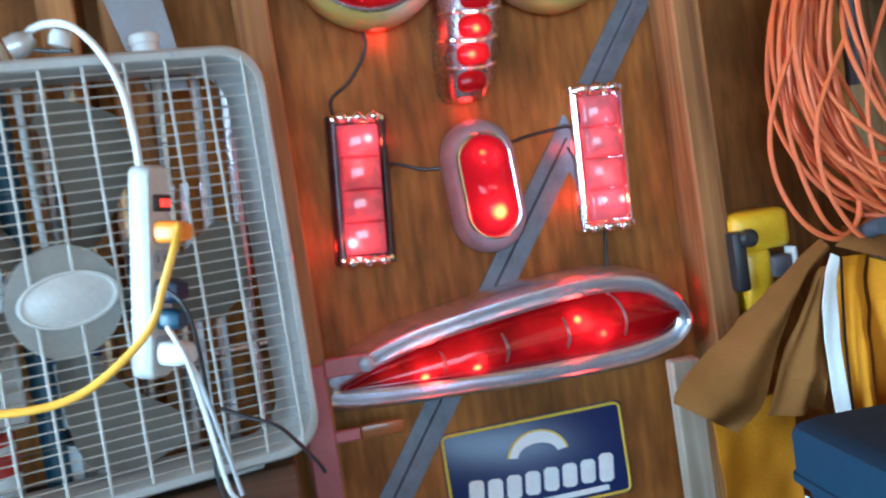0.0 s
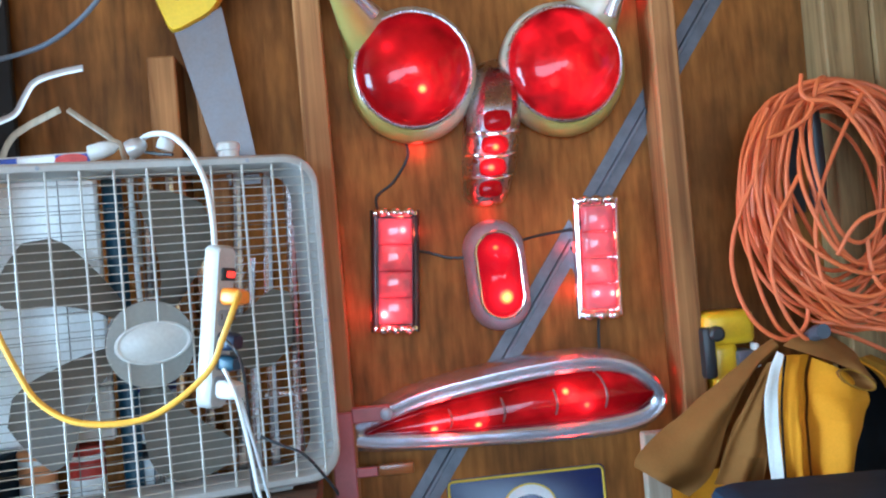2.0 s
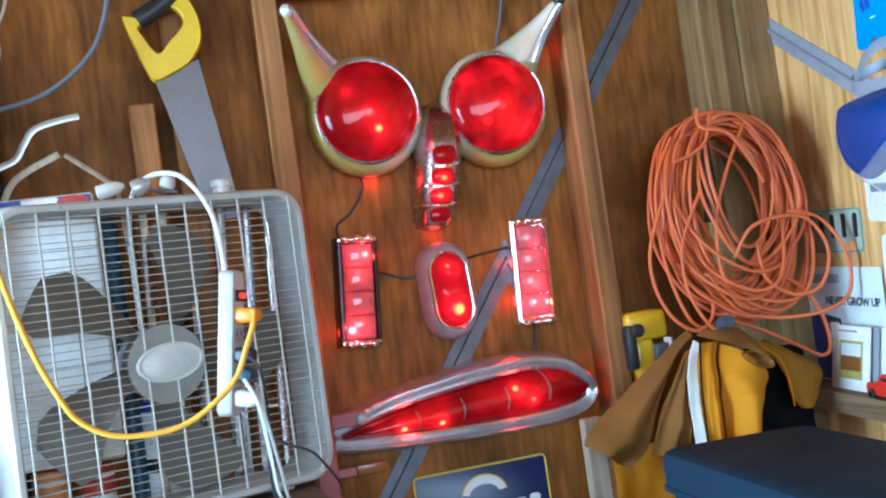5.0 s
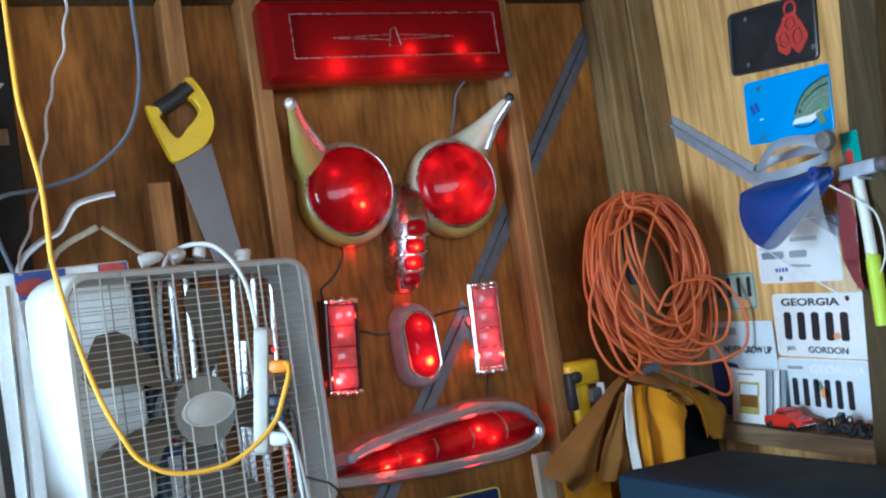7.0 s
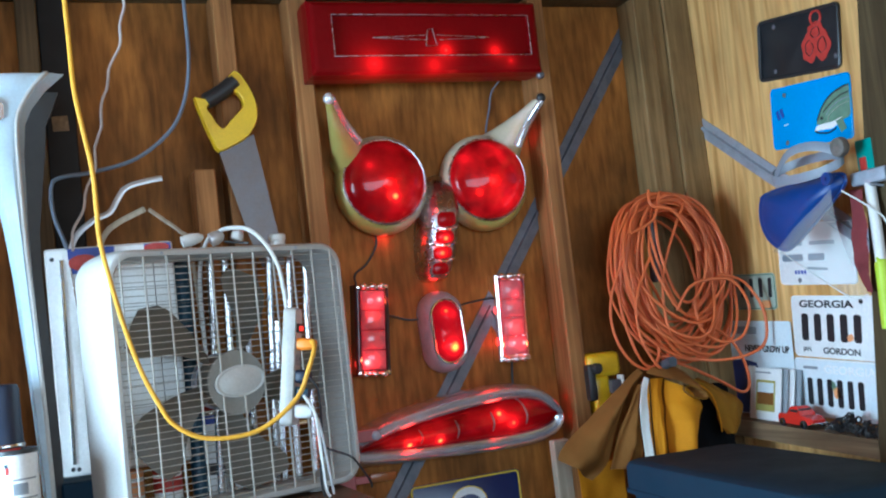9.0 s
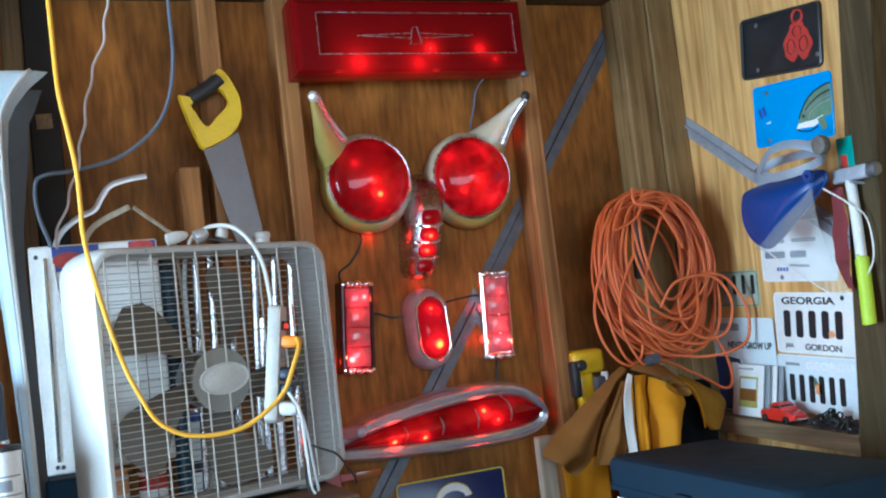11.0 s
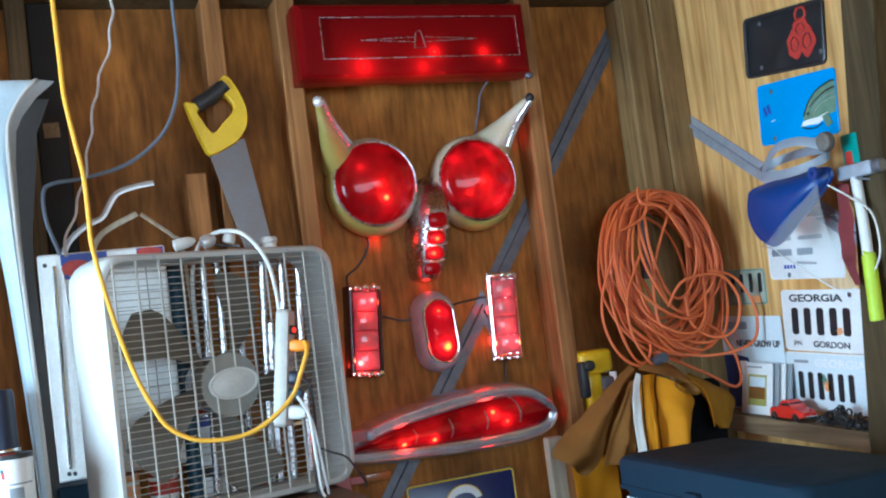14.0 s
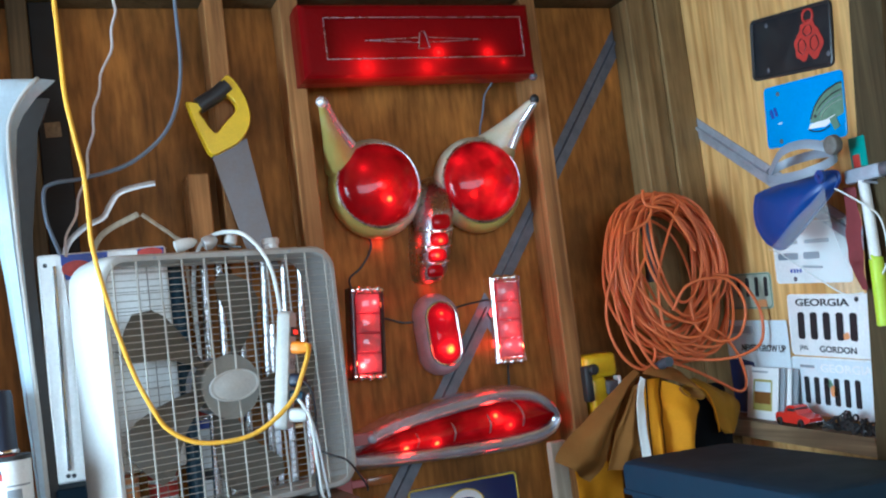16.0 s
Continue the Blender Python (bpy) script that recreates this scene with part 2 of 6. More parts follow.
def lens(name, colour, see=0.3, glow=0.3, spots=(), glow_colour=(1.0, 0.004, 0.010), hot=(1.0, 0.20, 0.04), ribs=0.0, rough=0.1, base=(0, 0, 0), shine=0.14, facets=0.0):
    """Moulded lamp lens, partly clear; it is brightest where the lamps stand behind it (spots: place, reach, strength)."""
    m, n, l, b = material(name)
    b.inputs["Base Color"].default_value = (*colour, 1)
    b.inputs["Roughness"].default_value = rough
    b.inputs["Coat Weight"].default_value, b.inputs["Coat Roughness"].default_value, b.inputs["Coat IOR"].default_value = shine, 0.04, 1.8
    b.inputs["Specular IOR Level"].default_value = 0.08
    co, nz = n.new("ShaderNodeTexCoord"), n.new("ShaderNodeTexNoise")
    nz.inputs["Scale"].default_value, nz.inputs["Detail"].default_value = 22, 2
    l.new(co.outputs["Object"], nz.inputs["Vector"])
    mr = n.new("ShaderNodeMapRange")
    mr.inputs["From Min"].default_value, mr.inputs["From Max"].default_value = 0.32, 0.7
    mr.inputs["To Min"].default_value, mr.inputs["To Max"].default_value = glow * 0.35 * LIT, glow * 1.5 * LIT
    l.new(nz.outputs[0], mr.inputs["Value"])
    total = None
    for place, reach, power in spots:
        d, q, e, s = n.new("ShaderNodeVectorMath"), n.new("ShaderNodeMath"), n.new("ShaderNodeMath"), n.new("ShaderNodeMath")
        d.operation = "DISTANCE"
        l.new(co.outputs["Object"], d.inputs[0])
        d.inputs[1].default_value = Vector(place) - Vector(base)
        q.operation, e.operation, s.operation = "DIVIDE", "POWER", "MULTIPLY_ADD"
        l.new(d.outputs["Value"], q.inputs[0])
        q.inputs[1].default_value = -reach
        e.inputs[0].default_value = math.e
        l.new(q.outputs[0], e.inputs[1])
        l.new(e.outputs[0], s.inputs[0])
        s.inputs[1].default_value, s.inputs[2].default_value = power * LIT, 0.0
        if total:
            l.new(total, s.inputs[2])
        total = s.outputs[0]
    b.inputs["Emission Color"].default_value = (*glow_colour, 1)
    l.new(mr.outputs[0], b.inputs["Emission Strength"])
    if facets:
        vo, sep, span, mul = (n.new("ShaderNode" + k) for k in ("TexVoronoi", "SeparateColor", "MapRange", "Math"))
        vo.feature = "SMOOTH_F1"
        vo.inputs["Scale"].default_value, vo.inputs["Smoothness"].default_value = facets, 0.45
        mul.operation = "MULTIPLY"
        l.new(co.outputs["Object"], vo.inputs["Vector"])
        l.new(vo.outputs["Color"], sep.inputs[0])
        span.inputs["To Min"].default_value, span.inputs["To Max"].default_value = 0.2, 1.8
        l.new(sep.outputs[0], span.inputs["Value"])
        l.new(mr.outputs[0], mul.inputs[0])
        l.new(span.outputs[0], mul.inputs[1])
        l.new(mul.outputs[0], b.inputs["Emission Strength"])
        mr = mul
    if total:
        add, rp = n.new("ShaderNodeMath"), n.new("ShaderNodeValToRGB")
        l.new(mr.outputs[0], add.inputs[0])
        l.new(total, add.inputs[1])
        l.new(add.outputs[0], b.inputs["Emission Strength"])
        sc = n.new("ShaderNodeMath")
        sc.operation = "MULTIPLY"
        sc.inputs[1].default_value = 0.25
        l.new(total, sc.inputs[0])
        l.new(sc.outputs[0], rp.inputs[0])
        rp.color_ramp.elements[0].position, rp.color_ramp.elements[0].color = 0.42, (*glow_colour, 1)
        rp.color_ramp.elements[1].position, rp.color_ramp.elements[1].color = 0.9, (*hot, 1)
        l.new(rp.outputs[0], b.inputs["Emission Color"])
    if ribs:
        wv, bp = n.new("ShaderNodeTexWave"), n.new("ShaderNodeBump")
        wv.inputs["Scale"].default_value = ribs
        bp.inputs["Strength"].default_value, bp.inputs["Distance"].default_value = 0.35, 0.002
        l.new(co.outputs["Object"], wv.inputs["Vector"])
        l.new(wv.outputs[0], bp.inputs["Height"])
        l.new(bp.outputs[0], b.inputs["Normal"])
    else:
        cell, bp = n.new("ShaderNodeTexVoronoi"), n.new("ShaderNodeBump")
        cell.inputs["Scale"].default_value = 85
        bp.inputs["Strength"].default_value, bp.inputs["Distance"].default_value = 0.22, 0.002
        l.new(co.outputs["Object"], cell.inputs["Vector"])
        l.new(cell.outputs["Distance"], bp.inputs["Height"])
        l.new(bp.outputs[0], b.inputs["Normal"])
    tr, mix = n.new("ShaderNodeBsdfTransparent"), n.new("ShaderNodeMixShader")
    tr.inputs[0].default_value = (*(0.95 * c + 0.002 for c in colour), 1)
    mix.inputs[0].default_value = 1 - see
    l.new(tr.outputs[0], mix.inputs[1])
    l.new(b.outputs[0], mix.inputs[2])
    l.new(mix.outputs[0], n["Material Output"].inputs["Surface"])
    return m


def glowing(name, colour, strength):
    m, n, l, b = material(name)
    b.inputs["Base Color"].default_value = (*colour, 1)
    b.inputs["Emission Color"].default_value = (*colour, 1)
    b.inputs["Emission Strength"].default_value = strength
    return m


def clear_film(name, colour=(0.92, 0.94, 0.95), see=0.8, rough=0.15):
    m, n, l, b = material(name)
    b.inputs["Base Color"].default_value = (*colour, 1)
    b.inputs["Roughness"].default_value = rough
    tr, mix = n.new("ShaderNodeBsdfTransparent"), n.new("ShaderNodeMixShader")
    tr.inputs[0].default_value = (*colour, 1)
    mix.inputs[0].default_value = 1 - see
    l.new(tr.outputs[0], mix.inputs[1])
    l.new(b.outputs[0], mix.inputs[2])
    l.new(mix.outputs[0], n["Material Output"].inputs["Surface"])
    return m


def matt(*materials):
    for m in materials:
        m.node_tree.nodes["Principled BSDF"].inputs["Specular IOR Level"].default_value = 0.12


def pod_paint(name, way):
    """Cream paint that has gone olive on the side it faces."""
    m = coat(name, (0.56, 0.50, 0.40), 0.34, dirt=0.75, scale=9, bump=0.25, dirt_colour=(0.50, 0.44, 0.22), clear=0.2)
    n, l = m.node_tree.nodes, m.node_tree.links
    co, dot, nz, add, mr, mix = (n.new("ShaderNode" + k) for k in ("TexCoord", "VectorMath", "TexNoise", "Math", "MapRange", "Mix"))
    dot.operation = "DOT_PRODUCT"
    dot.inputs[1].default_value = Vector(way).normalized()
    nz.inputs["Scale"].default_value, nz.inputs["Detail"].default_value = 16, 5
    l.new(co.outputs["Object"], dot.inputs[0])
    l.new(co.outputs["Object"], nz.inputs["Vector"])
    add.operation = "MULTIPLY_ADD"
    add.inputs[1].default_value = 0.16
    l.new(nz.outputs[0], add.inputs[0])
    l.new(dot.outputs["Value"], add.inputs[2])
    mr.inputs["From Min"].default_value, mr.inputs["From Max"].default_value = 0.05, 0.15
    l.new(add.outputs[0], mr.inputs["Value"])
    mix.data_type = "RGBA"
    old = n["Principled BSDF"].inputs["Base Color"].links[0].from_socket
    l.new(mr.outputs[0], mix.inputs["Factor"])
    l.new(old, mix.inputs["A"])
    mix.inputs["B"].default_value = (0.38, 0.32, 0.085, 1)
    l.new(mix.outputs["Result"], n["Principled BSDF"].inputs["Base Color"])
    return m


PLY = wood("old_plywood", (0.48, 0.184, 0.034), (0.25, 0.092, 0.017), (5.0, 5.0, 0.8), warp=1.8, stain=0.65, knots=0.6, fine=130, pore=(0.58, 1.30), bands=0.36)
PLY_SIDE = wood("fir_plywood", (0.70, 0.43, 0.16), (0.48, 0.25, 0.072), (9, 9, 0.7), warp=2.2, stain=0.25, knots=0.5, fine=90, pore=(0.78, 1.15), bands=0.55)
STUD = wood("stud_pine", (0.43, 0.20, 0.068), (0.21, 0.09, 0.029), (22, 22, 0.8), warp=1.0, stain=0.4, knots=1.0)
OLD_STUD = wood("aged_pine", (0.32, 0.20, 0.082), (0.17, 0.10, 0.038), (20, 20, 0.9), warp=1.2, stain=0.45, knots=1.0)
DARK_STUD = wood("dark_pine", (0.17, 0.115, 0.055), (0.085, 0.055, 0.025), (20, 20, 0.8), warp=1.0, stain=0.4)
# darker copy of the stud pine: shade on the side wall studs, put into colour
SHADED_STUD = wood("shaded_pine", (0.085, 0.060, 0.028), (0.045, 0.030, 0.013), (20, 20, 0.8), warp=1.0, stain=0.4)
LEDGE = wood("ledge_pine", (0.25, 0.17, 0.095), (0.14, 0.09, 0.05), (22, 0.8, 22), warp=1.0, stain=0.5)
PALE = wood("pale_board", (0.62, 0.55, 0.42), (0.42, 0.35, 0.25), (18, 18, 0.8), warp=0.8, stain=0.3)
BENCH = wood("bench_wood", (0.15, 0.09, 0.05), (0.08, 0.045, 0.025), (0.8, 14, 14), stain=0.5)
CONCRETE = coat("concrete", (0.42, 0.41, 0.39), 0.9, dirt=0.5, scale=5, fine=220, bump=0.5)
FLOOR = coat("worn_concrete", (0.17, 0.16, 0.145), 0.9, dirt=0.5, scale=5, fine=220, bump=0.5)
CHROME = coat("chrome", (0.88, 0.88, 0.9), 0.2, 1.0, dirt=0.3, scale=30, bump=0.05, dirt_colour=(0.4, 0.36, 0.33))
TRIM = coat("bright_trim", (0.74, 0.75, 0.80), 0.24, 0.85, dirt=0.3, scale=12, bump=0.05, dirt_colour=(0.36, 0.33, 0.33))
OLD_CHROME = coat("pitted_chrome", (0.66, 0.63, 0.68), 0.27, 1.0, dirt=0.6, scale=55, bump=0.35, dirt_colour=(0.28, 0.2, 0.2))
POT_METAL = coat("cast_grey_metal", (0.40, 0.43, 0.50), 0.45, 0.15, dirt=0.4, scale=25, bump=0.3)
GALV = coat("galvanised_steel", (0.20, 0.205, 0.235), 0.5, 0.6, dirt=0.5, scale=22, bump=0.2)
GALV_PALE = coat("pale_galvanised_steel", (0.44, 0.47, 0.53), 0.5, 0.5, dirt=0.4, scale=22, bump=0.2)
DIVIDER = coat("dark_divider_metal", (0.26, 0.17, 0.16), 0.35, 0.5, dirt=0.3, scale=30)
STEEL = coat("saw_steel", (0.17, 0.155, 0.16), 0.42, 0.75, dirt=0.5, scale=16, bump=0.1, dirt_colour=(0.19, 0.14, 0.11))
FAN_WHITE = coat("fan_enamel", (0.52, 0.515, 0.49), 0.38, dirt=0.15, scale=10, bump=0.08)
FAN_GRILLE = coat("fan_grille_plastic", (0.52, 0.49, 0.43), 0.42, dirt=0.3, scale=20, bump=0.05)
BLADE = coat("fan_blade_plastic", (0.17, 0.155, 0.127), 0.45, dirt=0.35, scale=12, bump=0.1)
WHITE = coat("white_plastic", (0.76, 0.76, 0.73), 0.4, dirt=0.2, scale=20, bump=0.05)
PANEL = coat("white_enamel_panel", (0.86, 0.86, 0.84), 0.3, dirt=0.35, scale=8, bump=0.05, dirt_colour=(0.5, 0.45, 0.37))
BLACK = coat("black_plastic", (0.02, 0.02, 0.022), 0.4, dirt=0.3, scale=30, dirt_colour=(0.05, 0.05, 0.05))
YELLOW = coat("yellow_plastic", (0.80, 0.50, 0.007), 0.35, dirt=0.2, scale=20, bump=0.05)
ORANGE_HOSE = coat("orange_rubber", (0.68, 0.145, 0.032), 0.5, dirt=0.35, scale=25, bump=0.1, dirt_colour=(0.5, 0.13, 0.06))
CORD = coat("yellow_cord", (0.80, 0.42, 0.035), 0.45, dirt=0.2, scale=25)
ORANGE = coat("orange_plastic", (0.9, 0.28, 0.02), 0.4, dirt=0.15)
WIRE_BLUE = coat("blue_grey_wire", (0.16, 0.19, 0.24), 0.4, dirt=0.3, scale=20)
WIRE_PALE = coat("pale_wire", (0.66, 0.58, 0.53), 0.5, dirt=0.4, scale=30)
GREY_STRIP = coat("dull_aluminium", (0.74, 0.75, 0.76), 0.32, 0.5, dirt=0.4, scale=25)
BROWN_LEATHER = coat("brown_suede", (0.235, 0.104, 0.025), 0.9, dirt=0.4, scale=8, bump=0.6, fine=320)
TAN_LEATHER = coat("yellow_leather", (0.62, 0.25, 0.006), 0.8, dirt=0.22, scale=7, bump=0.5, fine=240, dirt_colour=(0.42, 0.2, 0.03))
CLOTH_WHITE = coat("white_lining", (0.8, 0.79, 0.74), 0.8, dirt=0.15, bump=0.4, fine=300)
CASE = coat("dark_blue_case_plastic", (0.009, 0.026, 0.047), 0.7, dirt=0.15, scale=10, bump=0.35, fine=420, dirt_colour=(0.03, 0.036, 0.045))
NAVY = coat("navy_plate", (0.012, 0.022, 0.1), 0.3, dirt=0.2, scale=20, bump=0.03)
PLATE_YELLOW = coat("plate_yellow", (0.75, 0.55, 0.05), 0.35, dirt=0.2)
PLATE_WHITE = coat("plate_white", (0.88, 0.89, 0.88), 0.35, dirt=0.2, scale=12, bump=0.03)
PLATE_BLUE = coat("plate_blue", (0.015, 0.30, 0.76), 0.3, dirt=0.3, scale=9, bump=0.03, dirt_colour=(0.03, 0.42, 0.85))
PLATE_BLACK = coat("plate_black", (0.015, 0.016, 0.02), 0.35, dirt=0.4, scale=16, dirt_colour=(0.05, 0.05, 0.05))
PLATE_OLD = coat("old_plate_green", (0.42, 0.47, 0.38), 0.5, dirt=0.5, scale=22, bump=0.1)
PRINT_BLACK = coat("black_print", (0.015, 0.015, 0.018), 0.45, dirt=0.2)
PRINT_RED = coat("red_print", (0.50, 0.04, 0.028), 0.5, dirt=0.5, scale=60)
PRINT_BLUE = coat("blue_print", (0.03, 0.06, 0.35), 0.45, dirt=0.2)
PRINT_GREY = coat("grey_print", (0.3, 0.33, 0.36), 0.5, dirt=0.2)
PRINT_SLATE = coat("slate_print", (0.20, 0.23, 0.28), 0.5, dirt=0.2)
PRINT_GREEN = coat("green_print", (0.16, 0.28, 0.19), 0.5, dirt=0.5, scale=30)
PRINT_ORANGE = coat("orange_print", (0.82, 0.36, 0.14), 0.5, dirt=0.2)
PRINT_AMBER = coat("amber_plastic", (0.30, 0.10, 0.02), 0.3, dirt=0.3, scale=30, clear=0.3)
PRINT_SKY = coat("pale_blue_print", (0.66, 0.75, 0.80), 0.5, dirt=0.4, scale=10, dirt_colour=(0.82, 0.85, 0.86))
VISOR_BLUE = coat("blue_moulded_plastic", (0.006, 0.045, 0.22), 0.42, dirt=0.15, scale=10, bump=0.03, clear=0.08)
TOY_RED = coat("toy_red_paint", (0.65, 0.03, 0.02), 0.25, dirt=0.15, clear=0.4)
LIME = coat("lime_grip", (0.5, 0.68, 0.03), 0.5, dirt=0.2)
PINK_PAINT = coat("faded_red_paint", (0.42, 0.12, 0.13), 0.5, dirt=0.5, scale=18, dirt_colour=(0.25, 0.1, 0.09))
RUST_RED = coat("dull_red_cloth", (0.24, 0.04, 0.045), 0.7, dirt=0.3)
DARK_PLUG = coat("dark_blue_plug", (0.012, 0.02, 0.045), 0.4, dirt=0.2)
TAG_GREEN = coat("sea_green_card", (0.02, 0.30, 0.26), 0.5, dirt=0.3)
TEAL = coat("teal_plastic", (0.015, 0.06, 0.10), 0.4, dirt=0.2)
RED = (0.15, 0.001, 0.003)
FIN_WHITE = coat("pale_blue_white_paint", (0.54, 0.67, 0.76), 0.25, dirt=0.25, scale=8, bump=0.04, clear=0.4)
SATIN = coat("satin_bright_metal", (0.92, 0.92, 0.94), 0.28, 0.55, dirt=0.2, scale=30, bump=0.05)
BULB = glowing("bulb", (1.0, 0.32, 0.06), 40.0 * LIT)
RED_BULB = glowing("red_bulb", (1.0, 0.09, 0.03), 22.0 * LIT)
SWITCH_GLOW = glowing("switch_glow", (1.0, 0.03, 0.015), 1.6)
MUSTARD = coat("mustard_leather", (0.29, 0.135, 0.010), 0.7, dirt=0.4, scale=12, bump=0.5, fine=240)
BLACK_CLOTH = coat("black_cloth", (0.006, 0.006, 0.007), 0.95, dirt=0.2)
matt(CASE, MUSTARD, BLACK_CLOTH, TAN_LEATHER, BROWN_LEATHER, FLOOR)
STRIP_WHITE = coat("strip_plastic", (0.50, 0.48, 0.44), 0.4, dirt=0.3, scale=20)
BRIGHT = coat("polished_chrome", (0.95, 0.95, 0.96), 0.1, 1.0, dirt=0.15, scale=30, bump=0.05)
TUBE = coat("bright_tube", (0.95, 0.95, 0.97), 0.24, 1.0, dirt=0.15, scale=40, bump=0.05)
REFLECTOR = coat("lamp_reflector", (0.55, 0.05, 0.05), 0.3, 0.6, dirt=0.3)
FILM = clear_film("visor_film", (0.9, 0.92, 0.92), 0.84, 0.2)

# ---------- the room ----------
XR = 1.03       # face of the plywood at the right
XL, YF, ZC = -2.3, -4.4, 2.47


def plain(name, bm, mat, label, category):
    return tagged(part(name, bm, mat, smooth=False), label, category, kind="structure")


plain("floor", boxed(XL - 0.2, XR + 0.2, YF - 0.2, 0.2, -0.1, 0.0), FLOOR, "grey concrete shed floor", "floor")
plain("ceiling", boxed(XL - 0.2, XR + 0.2, YF - 0.2, 0.2, ZC, ZC + 0.1), PLY, "plain plywood ceiling of the shed", "ceiling")
plain("wall_back", boxed(XL - 0.15, XR + 0.15, 0.0, 0.1, 0.0, ZC), PLY, "brown stained plywood back wall between studs", "wall")
plain("wall_right", boxed(XR, XR + 0.1, YF, 0.0, 0.0, ZC), PLY_SIDE, "light fir plywood side wall", "wall")
bm = boxed(XL - 0.1, XL, -0.35, 0.0, 0.0, ZC)
box(bm, XL - 0.1, XL, YF, -1.6, 0.0, ZC)
box(bm, XL - 0.1, XL, -1.6, -0.35, 0.0, 0.9)
box(bm, XL - 0.1, XL, -1.6, -0.35, 2.2, ZC)
plain("wall_left", bm, PLY, "plywood wall with a window opening", "wall")
bm = boxed(XL - 0.1, -1.9, YF - 0.1, YF, 0.0, ZC)
box(bm, 0.95, XR + 0.1, YF - 0.1, YF, 0.0, ZC)
box(bm, -1.9, 0.95, YF - 0.1, YF, 2.32, ZC)
box(bm, -1.9, 0.95, YF - 0.1, YF, 0.0, 1.35)
plain("wall_front", bm, PLY, "plywood wall with a window opening", "wall")
# out of view; added to block side light from the left of the back wall
plain("wall_pier", boxed(-1.06, -0.98, -0.38, -0.0005, 0.0, ZC), PLY, "unseen plywood pier added to shade the back wall", "wall")
plain("ground", boxed(-60, 60, -60, 60, -0.3, -0.12), CONCRETE, "grey paved ground outside the shed", "ground")


def stud(name, x0, x1, y0, y1, z0, z1, mat=STUD, label="rough pine wall stud with knots"):
    return tagged(part(name, boxed(x0, x1, y0, y1, z0, z1, 0.003), mat, smooth=False, at=((x0 + x1) / 2, (y0 + y1) / 2, z0)), label, "stud", "wall studs", "structure")


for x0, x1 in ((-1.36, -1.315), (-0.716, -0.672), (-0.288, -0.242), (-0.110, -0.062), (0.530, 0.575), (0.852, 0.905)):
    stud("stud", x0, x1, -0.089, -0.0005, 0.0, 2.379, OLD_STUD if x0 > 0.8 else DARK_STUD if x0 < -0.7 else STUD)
stud("stud", 0.947, XR - 0.0005, -0.089, -0.045, 0.0, 2.379, OLD_STUD)
stud("stud", 0.9055, 0.9465, -0.080, -0.0005, 0.0, 2.379, OLD_STUD)
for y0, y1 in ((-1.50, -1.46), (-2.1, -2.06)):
    stud("stud", XR - 0.089, XR - 0.0005, y0, y1, 0.0, 2.379, SHADED_STUD, "pine wall stud in a dark shaded tone")
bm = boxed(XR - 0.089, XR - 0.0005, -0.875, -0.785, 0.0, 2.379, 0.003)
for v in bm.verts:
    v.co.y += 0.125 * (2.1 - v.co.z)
tagged(part("stud", bm, SHADED_STUD, smooth=False, at=(XR - 0.045, -0.82, 0.0)), "pine wall stud in a dark shaded tone, leaning slightly", "stud", "wall studs", "structure")
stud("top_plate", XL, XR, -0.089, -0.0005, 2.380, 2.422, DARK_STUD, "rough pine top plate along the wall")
stud("top_plate", XR - 0.089, XR - 0.0005, YF, -0.090, 2.380, 2.422, LEDGE, "rough pine top plate along the wall")
stud("short_block", -0.366, -0.318, -0.1, -0.0005, 1.2, 1.96, STUD, "short offcut of pine nailed beside a stud")

# ---------- wall braces ----------
def brace(name, a, b, inward, side, label):
    """Folded steel strap: two flat flanges with a raised rib between them."""
    a, b = Vector(a), Vector(b)
    d = (b - a).normalized()
    u = d.cross(inward).normalized()
    prof = ((-0.024, 0.001), (-0.024, 0.003), (-0.005, 0.003), (-0.003, 0.011), (0.003, 0.011), (0.005, 0.003), (0.024, 0.003), (0.024, 0.001))
    bm = loft(bmesh.new(), [[p + u * s + inward * h for s, h in prof] for p in (a, b)], True, True)
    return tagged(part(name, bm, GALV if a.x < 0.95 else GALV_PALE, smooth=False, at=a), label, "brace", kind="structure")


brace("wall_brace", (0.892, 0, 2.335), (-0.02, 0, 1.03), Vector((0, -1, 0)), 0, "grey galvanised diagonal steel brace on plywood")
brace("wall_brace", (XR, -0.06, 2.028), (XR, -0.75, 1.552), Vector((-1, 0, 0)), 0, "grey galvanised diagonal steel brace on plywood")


# ---------- lamps of the face ----------
def spill(at, watts):
    """The red light of a burning lamp, at its lens."""
    ob = new("lamp_light", bpy.data.lights.new("lamp_light", "POINT"))
    ob.data.energy, ob.data.color, ob.data.shadow_soft_size = watts * LIT, (1.0, 0.02, 0.012), 0.012
    ob.location = at
    return ob


